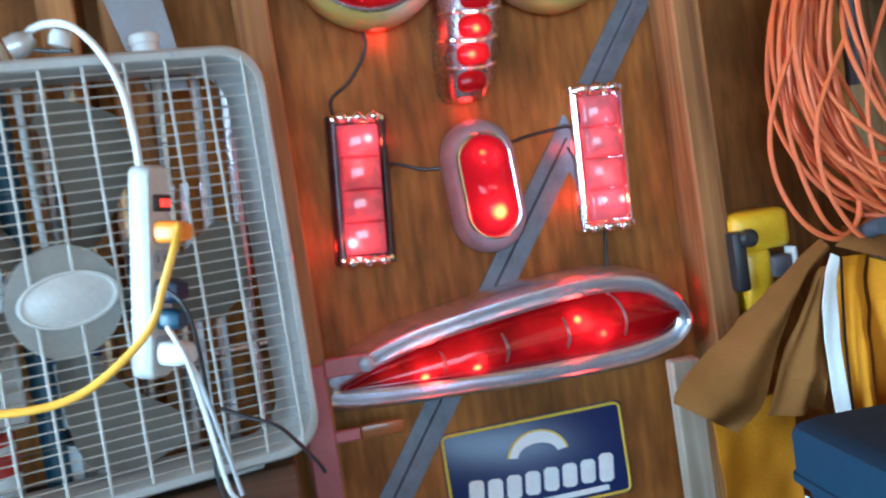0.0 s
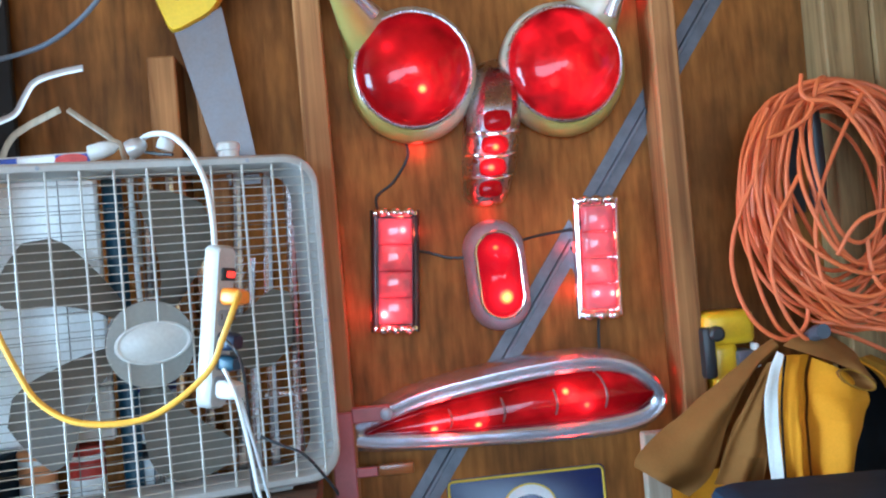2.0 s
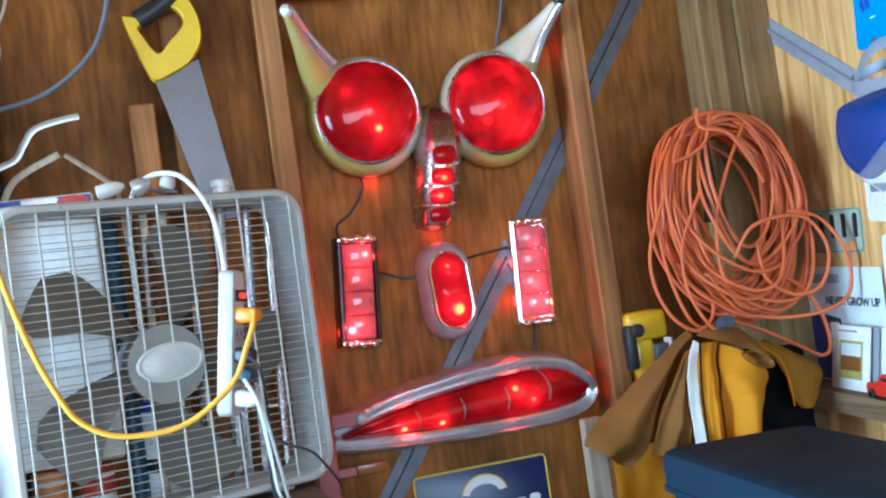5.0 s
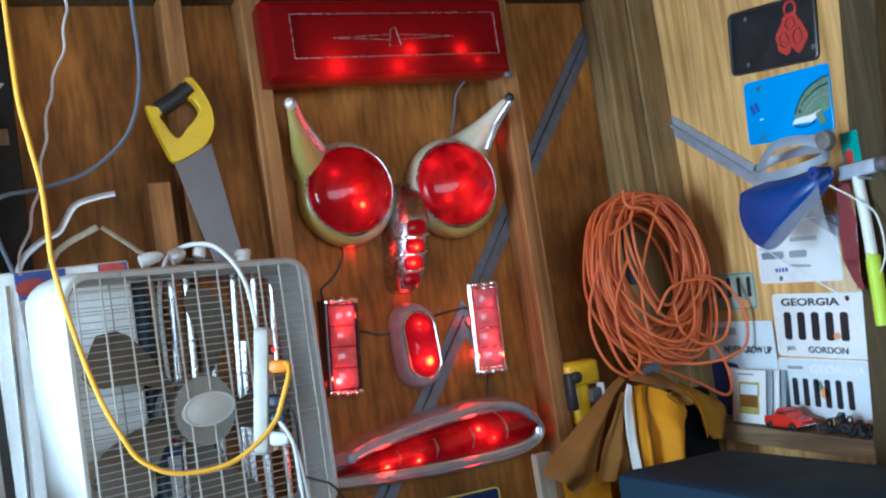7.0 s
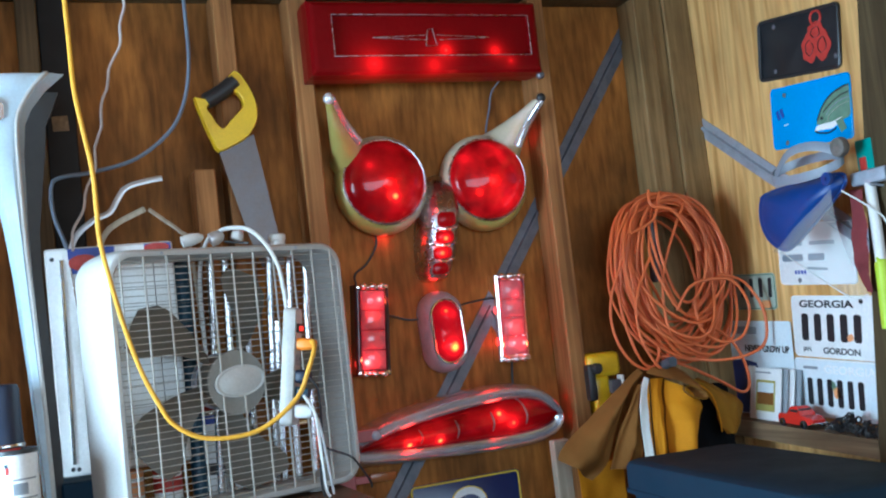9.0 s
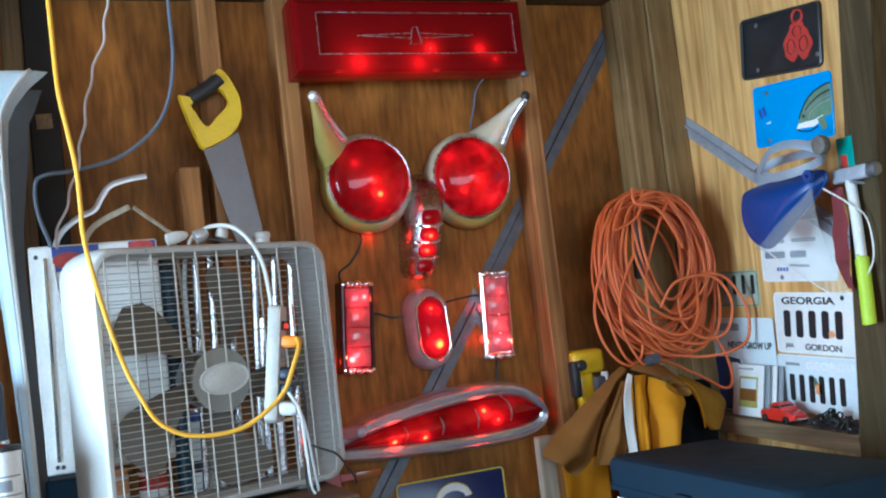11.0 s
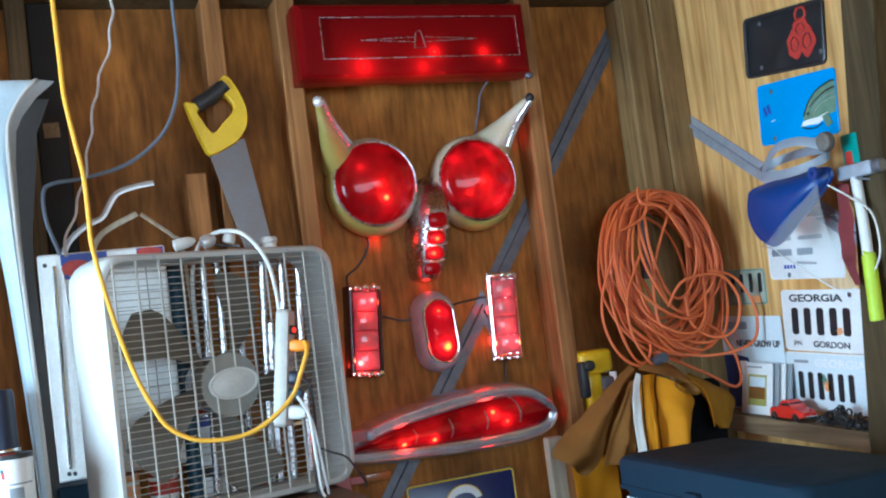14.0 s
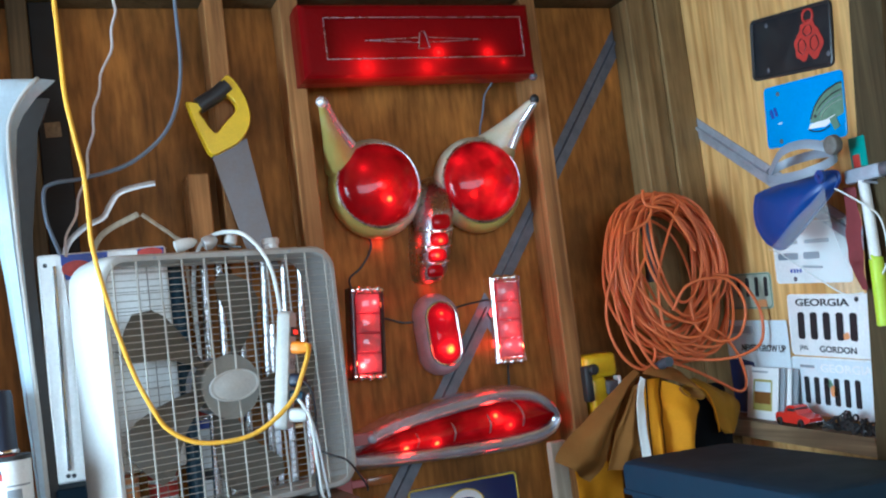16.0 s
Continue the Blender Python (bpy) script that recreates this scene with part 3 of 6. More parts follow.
for at, watts in (((0.094, -0.135, 1.90), 0.319), ((0.369, -0.135, 1.89), 0.319), ((0.214, -0.112, 1.735), 0.128), ((0.226, -0.095, 1.50), 0.0558),
                  ((0.030, -0.072, 1.60), 0.144), ((0.008, -0.07, 1.475), 0.239), ((0.405, -0.072, 1.52), 0.16), ((0.10, -0.13, 1.285), 0.16), ((0.33, -0.13, 1.31), 0.175), ((0.515, -0.05, 1.28), 0.00957),
                  # light that leaks past the housings onto the wood
                  ((0.095, -0.016, 1.776), 0.040), ((0.212, -0.018, 1.645), 0.038), ((0.352, -0.02, 1.572), 0.030), ((0.350, -0.02, 1.492), 0.034), ((-0.018, -0.024, 1.478), 0.045), ((0.085, -0.022, 1.625), 0.030), ((0.525, -0.04, 1.33), 0.010), ((0.508, -0.03, 2.02), 0.022)):
    spill(at, watts)


def bulb(parent, at, r=0.008, mat=None, name="bulb"):
    bm = bmesh.new()
    bmesh.ops.create_uvsphere(bm, u_segments=12, v_segments=8, radius=r, matrix=Matrix.Translation(at))
    return part(name, bm, mat or BULB, parent)


def eye_lamp(x, z, root, tip, side, label, spots, paint):
    """Round tail lamp in a painted pod with a swept-back horn."""
    ob = thing("tail_lamp", (x, 0, z), label, "tail lamp", "round tail lamps")
    m = wall_frame(x, 0, z)
    bm = bmesh.new()
    lathe(bm, ((0.098, 0.0), (0.116, 0.008), (0.124, 0.026), (0.1245, 0.042), (0.1205, 0.058), (0.1135, 0.068), (0.107, 0.071), (0.1035, 0.069), (0.103, 0.060)), m @ Matrix.Translation((0, -0.005, 0)) @ Matrix.Diagonal((0.945, 1, 1, 1)), 64)
    part("pod", bm, paint, ob, "cream paint yellowed and chipped")
    tip, root = Vector(tip), Vector(root)
    way = tip - root
    pts = smooth_line([root, root + way * 0.28 + Vector((0, 0.006, 0)), root + way * 0.62 + Vector((0, 0.008, 0)), tip], 8)
    out = Vector((way.x, 0, way.z)).normalized()
    n = len(pts)
    rad = [0.052 * (1 - i / (n - 1)) ** 1.25 + 0.0105 for i in range(n)]
    rad[-2], rad[-1] = 0.0095, 0.004
    part("horn", sweep(bmesh.new(), pts, rad, 20, flat=0.8), paint, ob, "cream painted horn")
    lean = Vector((0.55, -1.0, 0.35 * side)).normalized()
    ridge = [p + (lean - out * lean.dot(out)).normalized() * r * 0.84 for p, r in zip(pts, rad)][n // 6:]
    k = len(ridge)
    part("trim", sweep(bmesh.new(), ridge, [0.0140 - 0.006 * i / k for i in range(k)], 10), TRIM, ob, "chrome strip along the horn")
    bm = bmesh.new()
    lathe(bm, ((0.1038, 0.062), (0.1028, 0.072), (0.0985, 0.082), (0.090, 0.091), (0.075, 0.100), (0.055, 0.107), (0.036, 0.111), (0.022, 0.1145), (0.010, 0.1165), (0.002, 0.117)), m, 64, cap_end=True)
    part("lens", bm, lens("domed_red_lens", RED, 0.22, 0.22 if side > 0 else 0.30, spots, base=(x, 0, z), shine=0.26, rough=0.22, facets=14 if side > 0 else 26), ob, "domed red glass lens, lit from inside")
    bm = bmesh.new()
    lathe(bm, ((0.101, 0.061), (0.085, 0.03), (0.045, 0.008), (0.004, 0.002)), m, 40, cap_end=True)
    part("reflector", bm, REFLECTOR, ob)
    bulb(ob, m @ Vector((0.018 * side, -0.030, 0.050)), 0.010)
    part("bezel", sweep(bmesh.new(), [m @ Vector((0.1045 * math.cos(a), 0.1045 * math.sin(a), 0.070)) for a in (2 * math.pi * i / 64 for i in range(64))], 0.0028, 8, closed=True), OLD_CHROME, ob)
    if side > 0:
        bm = bmesh.new()
        bmesh.ops.create_uvsphere(bm, u_segments=14, v_segments=9, radius=0.0135, matrix=Matrix.Translation(tip - way.normalized() * 0.004))
        part("tip", bm, SATIN, ob, "bright chrome tip")
    else:
        bm = bmesh.new()
        bmesh.ops.create_uvsphere(bm, u_segments=12, v_segments=8, radius=0.0125, matrix=Matrix.Translation(tip + way.normalized() * 0.006))
        part("tip", bm, BLACK, ob, "dark worn tip")
    return ob


eye_lamp(0.094, 1.913, (0.022, -0.034, 1.985), (-0.060, -0.19, 2.097), 1, "round red tail lamp in a yellowed cream horned pod",
         (((0.104, -0.105, 1.871), 0.0055, 9.0), ((0.104, -0.10, 1.871), 0.03, 0.55), ((0.05, -0.1, 1.948), 0.006, 3.2), ((0.06, -0.1, 1.94), 0.03, 0.22)), pod_paint("cream_paint_yellowed_side", (-0.9, 0, -0.42)))
eye_lamp(0.369, 1.905, (0.428, -0.034, 1.985), (0.506, -0.14, 2.090), -1, "round red tail lamp in a chipped cream horned pod",
         (((0.302, -0.1, 1.955), 0.009, 1.6), ((0.392, -0.1, 1.965), 0.016, 0.9), ((0.405, -0.1, 1.845), 0.018, 1.3), ((0.36, -0.11, 1.90), 0.05, 0.3)), pod_paint("cream_paint_yellowed_foot", (0.6, 0, -0.8)))


NOSE_LENS = lens("small_red_lens", RED, 0.2, 0.08, (((0.226, -0.102, 1.759), 0.006, 5.0), ((0.216, -0.095, 1.724), 0.006, 6.0), ((0.226, -0.1, 1.76), 0.03, 0.5), ((0.216, -0.09, 1.724), 0.03, 0.5)), base=(0.23, 0, 1.79))


def nose_lamp():
    ob = thing("tail_lamp", (0.23, 0, 1.79), "narrow pitted chrome tail lamp with four red windows", "tail lamp")
    f = lambda u, v, n: Vector((0.230 + u + 0.15 * (v - 1.79), -n, v))
    rings = []
    # stations from the bottom up: height, half width at the base, at the front, depth
    for v, w0, w1, d in ((1.662, 0.012, 0.008, 0.040), (1.667, 0.030, 0.022, 0.055), (1.685, 0.041, 0.028, 0.066), (1.73, 0.047, 0.030, 0.081), (1.79, 0.050, 0.031, 0.096),
                         (1.828, 0.051, 0.031, 0.103), (1.845, 0.051, 0.030, 0.096), (1.875, 0.048, 0.028, 0.082), (1.905, 0.042, 0.024, 0.064), (1.922, 0.030, 0.016, 0.045), (1.929, 0.010, 0.006, 0.03)):
        prof = ((-w0, 0.0), (-w0, d * 0.35), (-w0 * 0.94, d * 0.62), (-w1 * 1.1, d * 0.9), (-w1 * 0.8, d), (w1 * 0.8, d), (w1 * 1.1, d * 0.9), (w0 * 0.94, d * 0.62), (w0, d * 0.35), (w0, 0.0))
        rings.append([f(u, v, n) for u, n in prof])
    part("housing", loft(bmesh.new(), rings, True, True, closed=False), OLD_CHROME, ob, "pitted chrome body")
    for i, (v0, v1, d) in enumerate(((1.674, 1.705, 0.066), (1.711, 1.743, 0.079), (1.749, 1.782, 0.089), (1.788, 1.826, 0.099))):
        bm = bmesh.new()
        w = 0.025 if i else 0.022
        m = wall_frame(0.230 + 0.15 * ((v0 + v1) / 2 - 1.79), 0, (v0 + v1) / 2)
        h = v1 - v0
        rr = []
        for s, n in ((1.0, d - 0.006), (0.98, d + 0.002), (0.85, d + 0.007), (0.5, d + 0.010), (0.1, d + 0.011)):
            rr.append([m @ Vector((w * s * math.copysign(abs(math.cos(a)) ** 0.6, math.cos(a)), h / 2 * s * math.copysign(abs(math.sin(a)) ** 0.6, math.sin(a)), n)) for a in (2 * math.pi * k / 28 for k in range(28))])
        part("lens", loft(bm, rr, True, True), NOSE_LENS, ob, "small red window")
    for v, d in ((1.708, 0.078), (1.746, 0.090), (1.785, 0.100)):
        c = 0.230 + 0.15 * (v - 1.79)
        part("band", sweep(bmesh.new(), smooth_line([(c - 0.046, -d * 0.62, v + 0.006), (c - 0.032, -d * 0.95, v + 0.002), (c, -d - 0.006, v - 0.003), (c + 0.032, -d * 0.95, v + 0.002), (c + 0.046, -d * 0.62, v + 0.006)], 5), 0.0032, 8), CHROME, ob)
    return ob


nose_lamp()


def stadium(w, h, n=40):
    """Points of an upright stadium of half width w and half height h."""
    out = []
    for k in range(n):
        a = 2 * math.pi * k / n
        out.append((w * math.cos(a), w * math.sin(a) + (h - w if math.sin(a) >= 0 else -(h - w))))
    return out


def pill_lamp():
    ob = thing("marker_lamp", (0.222, 0, 1.535), "oval cast grey lamp with a red double-bulge lens", "marker lamp")
    m = wall_frame(0.220, 0, 1.533, 3)
    rings = []
    for w, h, n in ((0.052, 0.098, 0.0), (0.057, 0.103, 0.006), (0.056, 0.102, 0.024), (0.051, 0.096, 0.045), (0.044, 0.086, 0.058), (0.040, 0.079, 0.061), (0.037, 0.075, 0.058)):
        rings.append([m @ Vector((x, y, n)) for x, y in stadium(w, h)])
    part("housing", loft(bmesh.new(), rings), POT_METAL, ob, "dull grey cast housing")
    part("rim", sweep(bmesh.new(), [m @ Vector((x, y, 0.061)) for x, y in stadium(0.0395, 0.0785, 48)], 0.003, 8, closed=True), CHROME, ob)
    rings = []
    for s in (1.0, 0.97, 0.85, 0.65, 0.4, 0.15):
        ring = []
        for x, y in stadium(0.0375, 0.0755):
            px, py = x * s, y * s
            lump = max(math.exp(-((px) ** 2 + (py - 0.036) ** 2) / 0.0007), math.exp(-((px) ** 2 + (py + 0.036) ** 2) / 0.0007))
            ring.append(m @ Vector((px, py, 0.058 + 0.007 * math.sqrt(max(0, 1 - s * s)) + 0.019 * lump * (1 if s < 0.98 else 0.2))))
        rings.append(ring)
    part("lens", loft(bmesh.new(), rings, cap_end=True), lens("bulged_red_lens", (0.30, 0.002, 0.016), 0.2, 0.07, (((0.226, -0.078, 1.492), 0.010, 5.0), ((0.226, -0.078, 1.50), 0.03, 0.9), ((0.212, -0.08, 1.585), 0.007, 3.5), ((0.235, -0.08, 1.575), 0.006, 2.5), ((0.22, -0.08, 1.575), 0.03, 0.6)), hot=(1.0, 0.36, 0.05), base=(0.222, 0, 1.535)), ob, "purple-red lens lit from inside")
    part("back", outline_slab(bmesh.new(), m, stadium(0.037, 0.075), 0.020, 0.024), REFLECTOR, ob)
    bulb(ob, m @ Vector((0.004, -0.038, 0.040)), 0.010)
    return ob


pill_lamp()


def ribbed_lamp(x, z, turn, label, bulbs, spots, tint=(0.42, 0.10, 0.12), frame=None):
    """Upright chrome-ended lamp with four clear windows."""
    ob = thing("side_lamp", (x, 0, z), label, "side lamp", "ribbed side lamps")
    m = wall_frame(x, 0, z, turn)
    glass = lens("ribbed_clear_lens", tint, 0.30, 0.28, spots, (1.0, 0.035, 0.055), (1.0, 0.42, 0.34), shine=0.65, facets=58, rough=0.16, base=(x, 0, z))
    w, h = 0.044, 0.110
    bm = bmesh.new()
    box(bm, -w, w, -h, h, 0.0, 0.006, 0.001, m)
    for sx in (-1, 1):
        rings = []
        for yy in (-h, h):
            arc = [(w, 0.0), (w, 0.022)] + [(w - 0.009 + 0.009 * math.cos(a), 0.031 + 0.011 * math.sin(a)) for a in (radians(10 * k) for k in range(10))]
            rings.append([m @ Vector((sx * u, yy, n)) for u, n in arc + [(w - 0.011, 0.030), (w - 0.006, 0.0)]])
        loft(bm, rings, True, True)
    part("frame", bm, frame or OLD_CHROME, ob, "thin chrome frame")
    for sy in (-1, 1):
        bm = bmesh.new()
        box(bm, -w + 0.004, w - 0.004, sy * (h - 0.006) - 0.006, sy * (h - 0.006) + 0.006, 0.0, 0.047, 0.003, m, 2)
        for k in (-1, 0, 1):
            bmesh.ops.create_uvsphere(bm, u_segments=14, v_segments=9, radius=0.0108, matrix=m @ Matrix.Translation((k * 0.0235, sy * (h - 0.004), 0.045)) @ Matrix.Diagonal((1.1, 0.85, 0.95, 1)))
        part("end_cap", bm, BRIGHT, ob, "bright chrome end cap")
    for k in range(4):
        y0 = -h + 0.0145 + k * 0.0478
        rr = []
        for t, swell in ((0.0, 0.35), (0.0012, 0.72), (0.004, 0.90), (0.012, 0.98), (0.0235, 1.0), (0.035, 0.98), (0.043, 0.90), (0.0458, 0.72), (0.047, 0.35)):
            rr.append([m @ Vector((-0.0300 * math.cos(a), y0 + t, 0.041 + 0.0185 * swell * math.sin(a) ** 0.75)) for a in (math.pi * i / 16 for i in range(17))])
        part("window", loft(bmesh.new(), rr, True, True), glass, ob, "clear window glowing pink-red")
    for px, py in bulbs:
        bulb(ob, m @ Vector((px, py, 0.028)), 0.0065, RED_BULB)
    return ob


# left frame's chrome is coloured dark for the fan's shade and reflection
ribbed_lamp(0.033, 1.556, -4.5, "upright chrome lamp with four clear windows glowing red", ((-0.022, -0.072), (0.012, 0.082), (0.024, 0.07)),
            (((0.006, -0.053, 1.480), 0.006, 6.0), ((0.015, -0.055, 1.483), 0.024, 1.1), ((0.052, -0.055, 1.628), 0.006, 4.5), ((0.04, -0.057, 1.628), 0.024, 1.2)), (0.42, 0.16, 0.17), coat("shaded_chrome", (0.10, 0.085, 0.09), 0.35, 0.8, dirt=0.5, scale=40, bump=0.2))
ribbed_lamp(0.407, 1.549, -2.5, "upright chrome lamp with four clear windows glowing pink", ((-0.004, -0.068), (0.018, -0.07), (0.012, 0.04)),
            (((0.425, -0.057, 1.482), 0.006, 4.5), ((0.395, -0.057, 1.485), 0.005, 3.5), ((0.41, -0.058, 1.483), 0.022, 1.0), ((0.415, -0.058, 1.605), 0.006, 2.6), ((0.41, -0.058, 1.58), 0.04, 0.35)), (0.46, 0.20, 0.22), BRIGHT)


def mouth_lamp():
    ob = thing("tail_lamp", (0.22, 0, 1.22), "long teardrop tail lamp with chrome rim and red lens", "tail lamp")
    outer = smooth_line([(-0.105, 0, 1.276), (-0.030, 0, 1.318), (0.06, 0, 1.350), (0.16, 0, 1.368), (0.27, 0, 1.381), (0.37, 0, 1.383), (0.440, 0, 1.368), (0.488, 0, 1.328),
                         (0.506, 0, 1.283), (0.482, 0, 1.246), (0.42, 0, 1.226), (0.30, 0, 1.224), (0.15, 0, 1.229), (0.02, 0, 1.234), (-0.07, 0, 1.245)], 6, True)
    inner = smooth_line([(-0.045, 0, 1.279), (0.01, 0, 1.298), (0.08, 0, 1.315), (0.16, 0, 1.328), (0.26, 0, 1.341), (0.35, 0, 1.347), (0.42, 0, 1.338), (0.455, 0, 1.316),
                         (0.470, 0, 1.294), (0.452, 0, 1.274), (0.39, 0, 1.264), (0.28, 0, 1.261), (0.15, 0, 1.263), (0.05, 0, 1.268), (-0.02, 0, 1.274)], 6, True)
    rings = []
    for s, d in ((0.0, 0.0), (-0.06, 0.02), (-0.03, 0.05), (0.1, 0.074), (0.3, 0.086), (0.42, 0.083), (0.52, 0.076), (0.62, 0.080), (0.8, 0.090), (0.93, 0.088), (1.0, 0.078)):
        rings.append([a.lerp(b, s) - Vector((0, d, 0)) for a, b in zip(outer, inner)])
    part("rim", loft(bmesh.new(), rings), TRIM, ob, "double-ridged chrome rim")
    mid = Vector((0.27, 0, 1.294))
    rings = []
    for s in (1.0, 0.94, 0.8, 0.6, 0.35, 0.08):
        rings.append([Vector((p.x, 0, mid.z + (p.z - mid.z) * s + 0.0 * p.x)) * 1.0 - Vector((0, 0.077 + 0.028 * math.sqrt(1 - s * s) if s < 1 else 0.077, 0)) for p in inner])
    for ring in rings:
        for p, q in zip(ring, inner):
            zc = 1.277 + (q.x + 0.045) * 0.055
            s = (p.z - mid.z) / (q.z - mid.z) if abs(q.z - mid.z) > 1e-6 else 1.0
            p.z = zc + (q.z - zc) * s
    part("lens", loft(bmesh.new(), rings, cap_end=True), lens("long_red_lens", RED, 0.2, 0.16, (((0.075, -0.1, 1.275), 0.006, 7.0), ((0.153, -0.1, 1.275), 0.006, 6.0), ((0.13, -0.1, 1.280), 0.03, 0.35), ((0.312, -0.1, 1.318), 0.006, 6.0), ((0.348, -0.1, 1.292), 0.006, 5.0), ((0.33, -0.1, 1.30), 0.04, 0.4)), base=(0.22, 0, 1.22), facets=16, shine=0.3), ob, "long red lens with four dividers, lit from inside")
    for x, h in ((0.100, 0.026), (0.194, 0.035), (0.288, 0.040), (0.378, 0.042)):
        zc = 1.277 + (x + 0.045) * 0.055 + 0.004
        pts = smooth_line([(x - 0.008, -0.080, zc + h), (x + 0.003, -0.098, zc + h * 0.6), (x + 0.007, -0.107, zc), (x + 0.003, -0.098, zc - h * 0.55), (x - 0.004, -0.080, zc - h * 0.85)], 5)
        part("divider", sweep(bmesh.new(), pts, 0.0022, 8), DIVIDER, ob)
    part("back", outline_slab(bmesh.new(), wall_frame(0, 0, 0), [(p.x, p.z) for p in inner], 0.03, 0.034), REFLECTOR, ob)
    for x, z in ((0.080, 1.279), (0.168, 1.280), (0.335, 1.312), (0.358, 1.284)):
        bulb(ob, (x, -0.066, z), 0.0085)
    return ob


mouth_lamp()


def panel_lamp():
    ob = thing("panel_lamp", (0.21, -0.089, 2.153), "wide red lamp panel with a thin chrome outline", "panel lamp")
    m = wall_frame(0.209, -0.089, 2.242)
    w, h = 0.296, 0.0885
    rings = []
    for s, n in ((0.0, 0.0), (0.002, 0.05), (0.0, 0.083), (-0.006, 0.092), (-0.014, 0.095)):
        rings.append([m @ Vector((x * (w + s), y * (h + s), n)) for x, y in ((1, 1), (-1, 1), (-1, -1), (1, -1))])
    rings += [[m @ Vector((x * 0.254 + 0.013, y * 0.050 + 0.003, n)) for x, y in ((1, 1), (-1, 1), (-1, -1), (1, -1))] for n in (0.096, 0.084)]
    part("body", loft(bmesh.new(), rings, True, True), lens("red_panel_lens", (0.14, 0.0015, 0.003), 0.0, 0.012, (((0.062, -0.184, 2.176), 0.022, 1.9), ((0.213, -0.184, 2.172), 0.020, 1.3), ((0.252, -0.175, 2.211), 0.011, 2.6), ((0.383, -0.175, 2.208), 0.011, 2.4), ((0.417, -0.184, 2.18), 0.009, 1.0), ((0.2, -0.184, 2.17), 0.10, 0.06)), hot=(1.0, 0.10, 0.05), glow_colour=(1.0, 0.003, 0.004), rough=0.3, shine=0.05, base=(0.21, -0.089, 2.153)), ob, "glossy red panel glowing at its lower edge", smooth=False)
    c = [m @ Vector((x * 0.254 + 0.013, y * 0.050 + 0.003, 0.0965)) for x, y in ((1, 1), (-1, 1), (-1, -1), (1, -1))]
    for a, b in zip(c, c[1:] + c[:1]):
        part("outline", sweep(bmesh.new(), [a, b], 0.0011, 6), OLD_CHROME, ob)
    bm = bmesh.new()
    for sx in (-1, 1):
        tip = m @ Vector((0.008 + sx * 0.150, 0.0, 0.0865))
        for sy in (-1, 1):
            sweep(bm, [m @ Vector((0.008 + sx * 0.014, sy * 0.006, 0.0865)), tip], 0.0009, 6)
    sweep(bm, [m @ Vector(p) for p in ((-0.009, -0.022, 0.088), (-0.002, 0.019, 0.090), (0.010, 0.021, 0.090), (0.020, -0.020, 0.088), (-0.009, -0.022, 0.088))], 0.0013, 6)
    part("emblem", bm, OLD_CHROME, ob, "thin chrome emblem bar")
    part("clip", boxed(0.498, 0.516, -0.168, -0.150, 2.140, 2.156, 0.004), GALV, ob, "small grey metal clip at the corner")
    return ob


panel_lamp()


def cable(name, pts, r, mat, label, category="cable", sides=8, n=8, flat=1.0):
    p = smooth_line(pts, n)
    return tagged(part(name, sweep(bmesh.new(), p, r, sides, flat=flat), mat, at=p[0]), label, category)


cable("lamp_wire", [(0.07, -0.012, 1.80), (0.075, -0.006, 1.765), (0.045, -0.005, 1.72), (0.012, -0.006, 1.695), (0.012, -0.015, 1.665)], 0.0026, BLACK, "thin black wire on the plywood between lamps", "wire", 6)
cable("lamp_wire", [(0.072, -0.015, 1.590), (0.10, -0.006, 1.584), (0.135, -0.006, 1.572), (0.170, -0.012, 1.570)], 0.0026, BLACK, "thin black wire on the plywood between lamps", "wire", 6)
cable("lamp_wire", [(0.27, -0.012, 1.592), (0.30, -0.006, 1.598), (0.335, -0.006, 1.602), (0.372, -0.015, 1.606)], 0.0026, BLACK, "thin black wire on the plywood between lamps", "wire", 6)
cable("lamp_wire", [(0.405, -0.012, 1.445), (0.404, -0.006, 1.42), (0.402, -0.006, 1.38), (0.404, -0.02, 1.355)], 0.0026, BLACK, "thin black wire on the plywood between lamps", "wire", 6)
cable("lamp_wire", [(0.425, -0.09, 2.156), (0.43, -0.02, 2.14), (0.425, -0.006, 2.10), (0.41, -0.006, 2.05), (0.40, -0.02, 2.01)], 0.0024, WIRE_BLUE, "thin grey-blue wire on the plywood below the red panel", "wire", 6)


# ---------- box fan ----------
def rounded(w, h, r, k=7):
    out = []
    for cx, cy, a0 in ((w - r, h - r, 0), (-w + r, h - r, 90), (-w + r, -h + r, 180), (w - r, -h + r, 270)):
        for i in range(k):
            a = radians(a0 + 90 * i / (k - 1))
            out.append((cx + r * math.cos(a), cy + r * math.sin(a)))
    return out


FAN = Matrix.Translation((-0.371, -0.2315, 1.4955)) @ Matrix.Rotation(radians(19), 4, "Z") @ Matrix(((1, 0, 0, 0), (0, 0, -1, 0), (0, 1, 0, 0), (0, 0, 0, 1)))


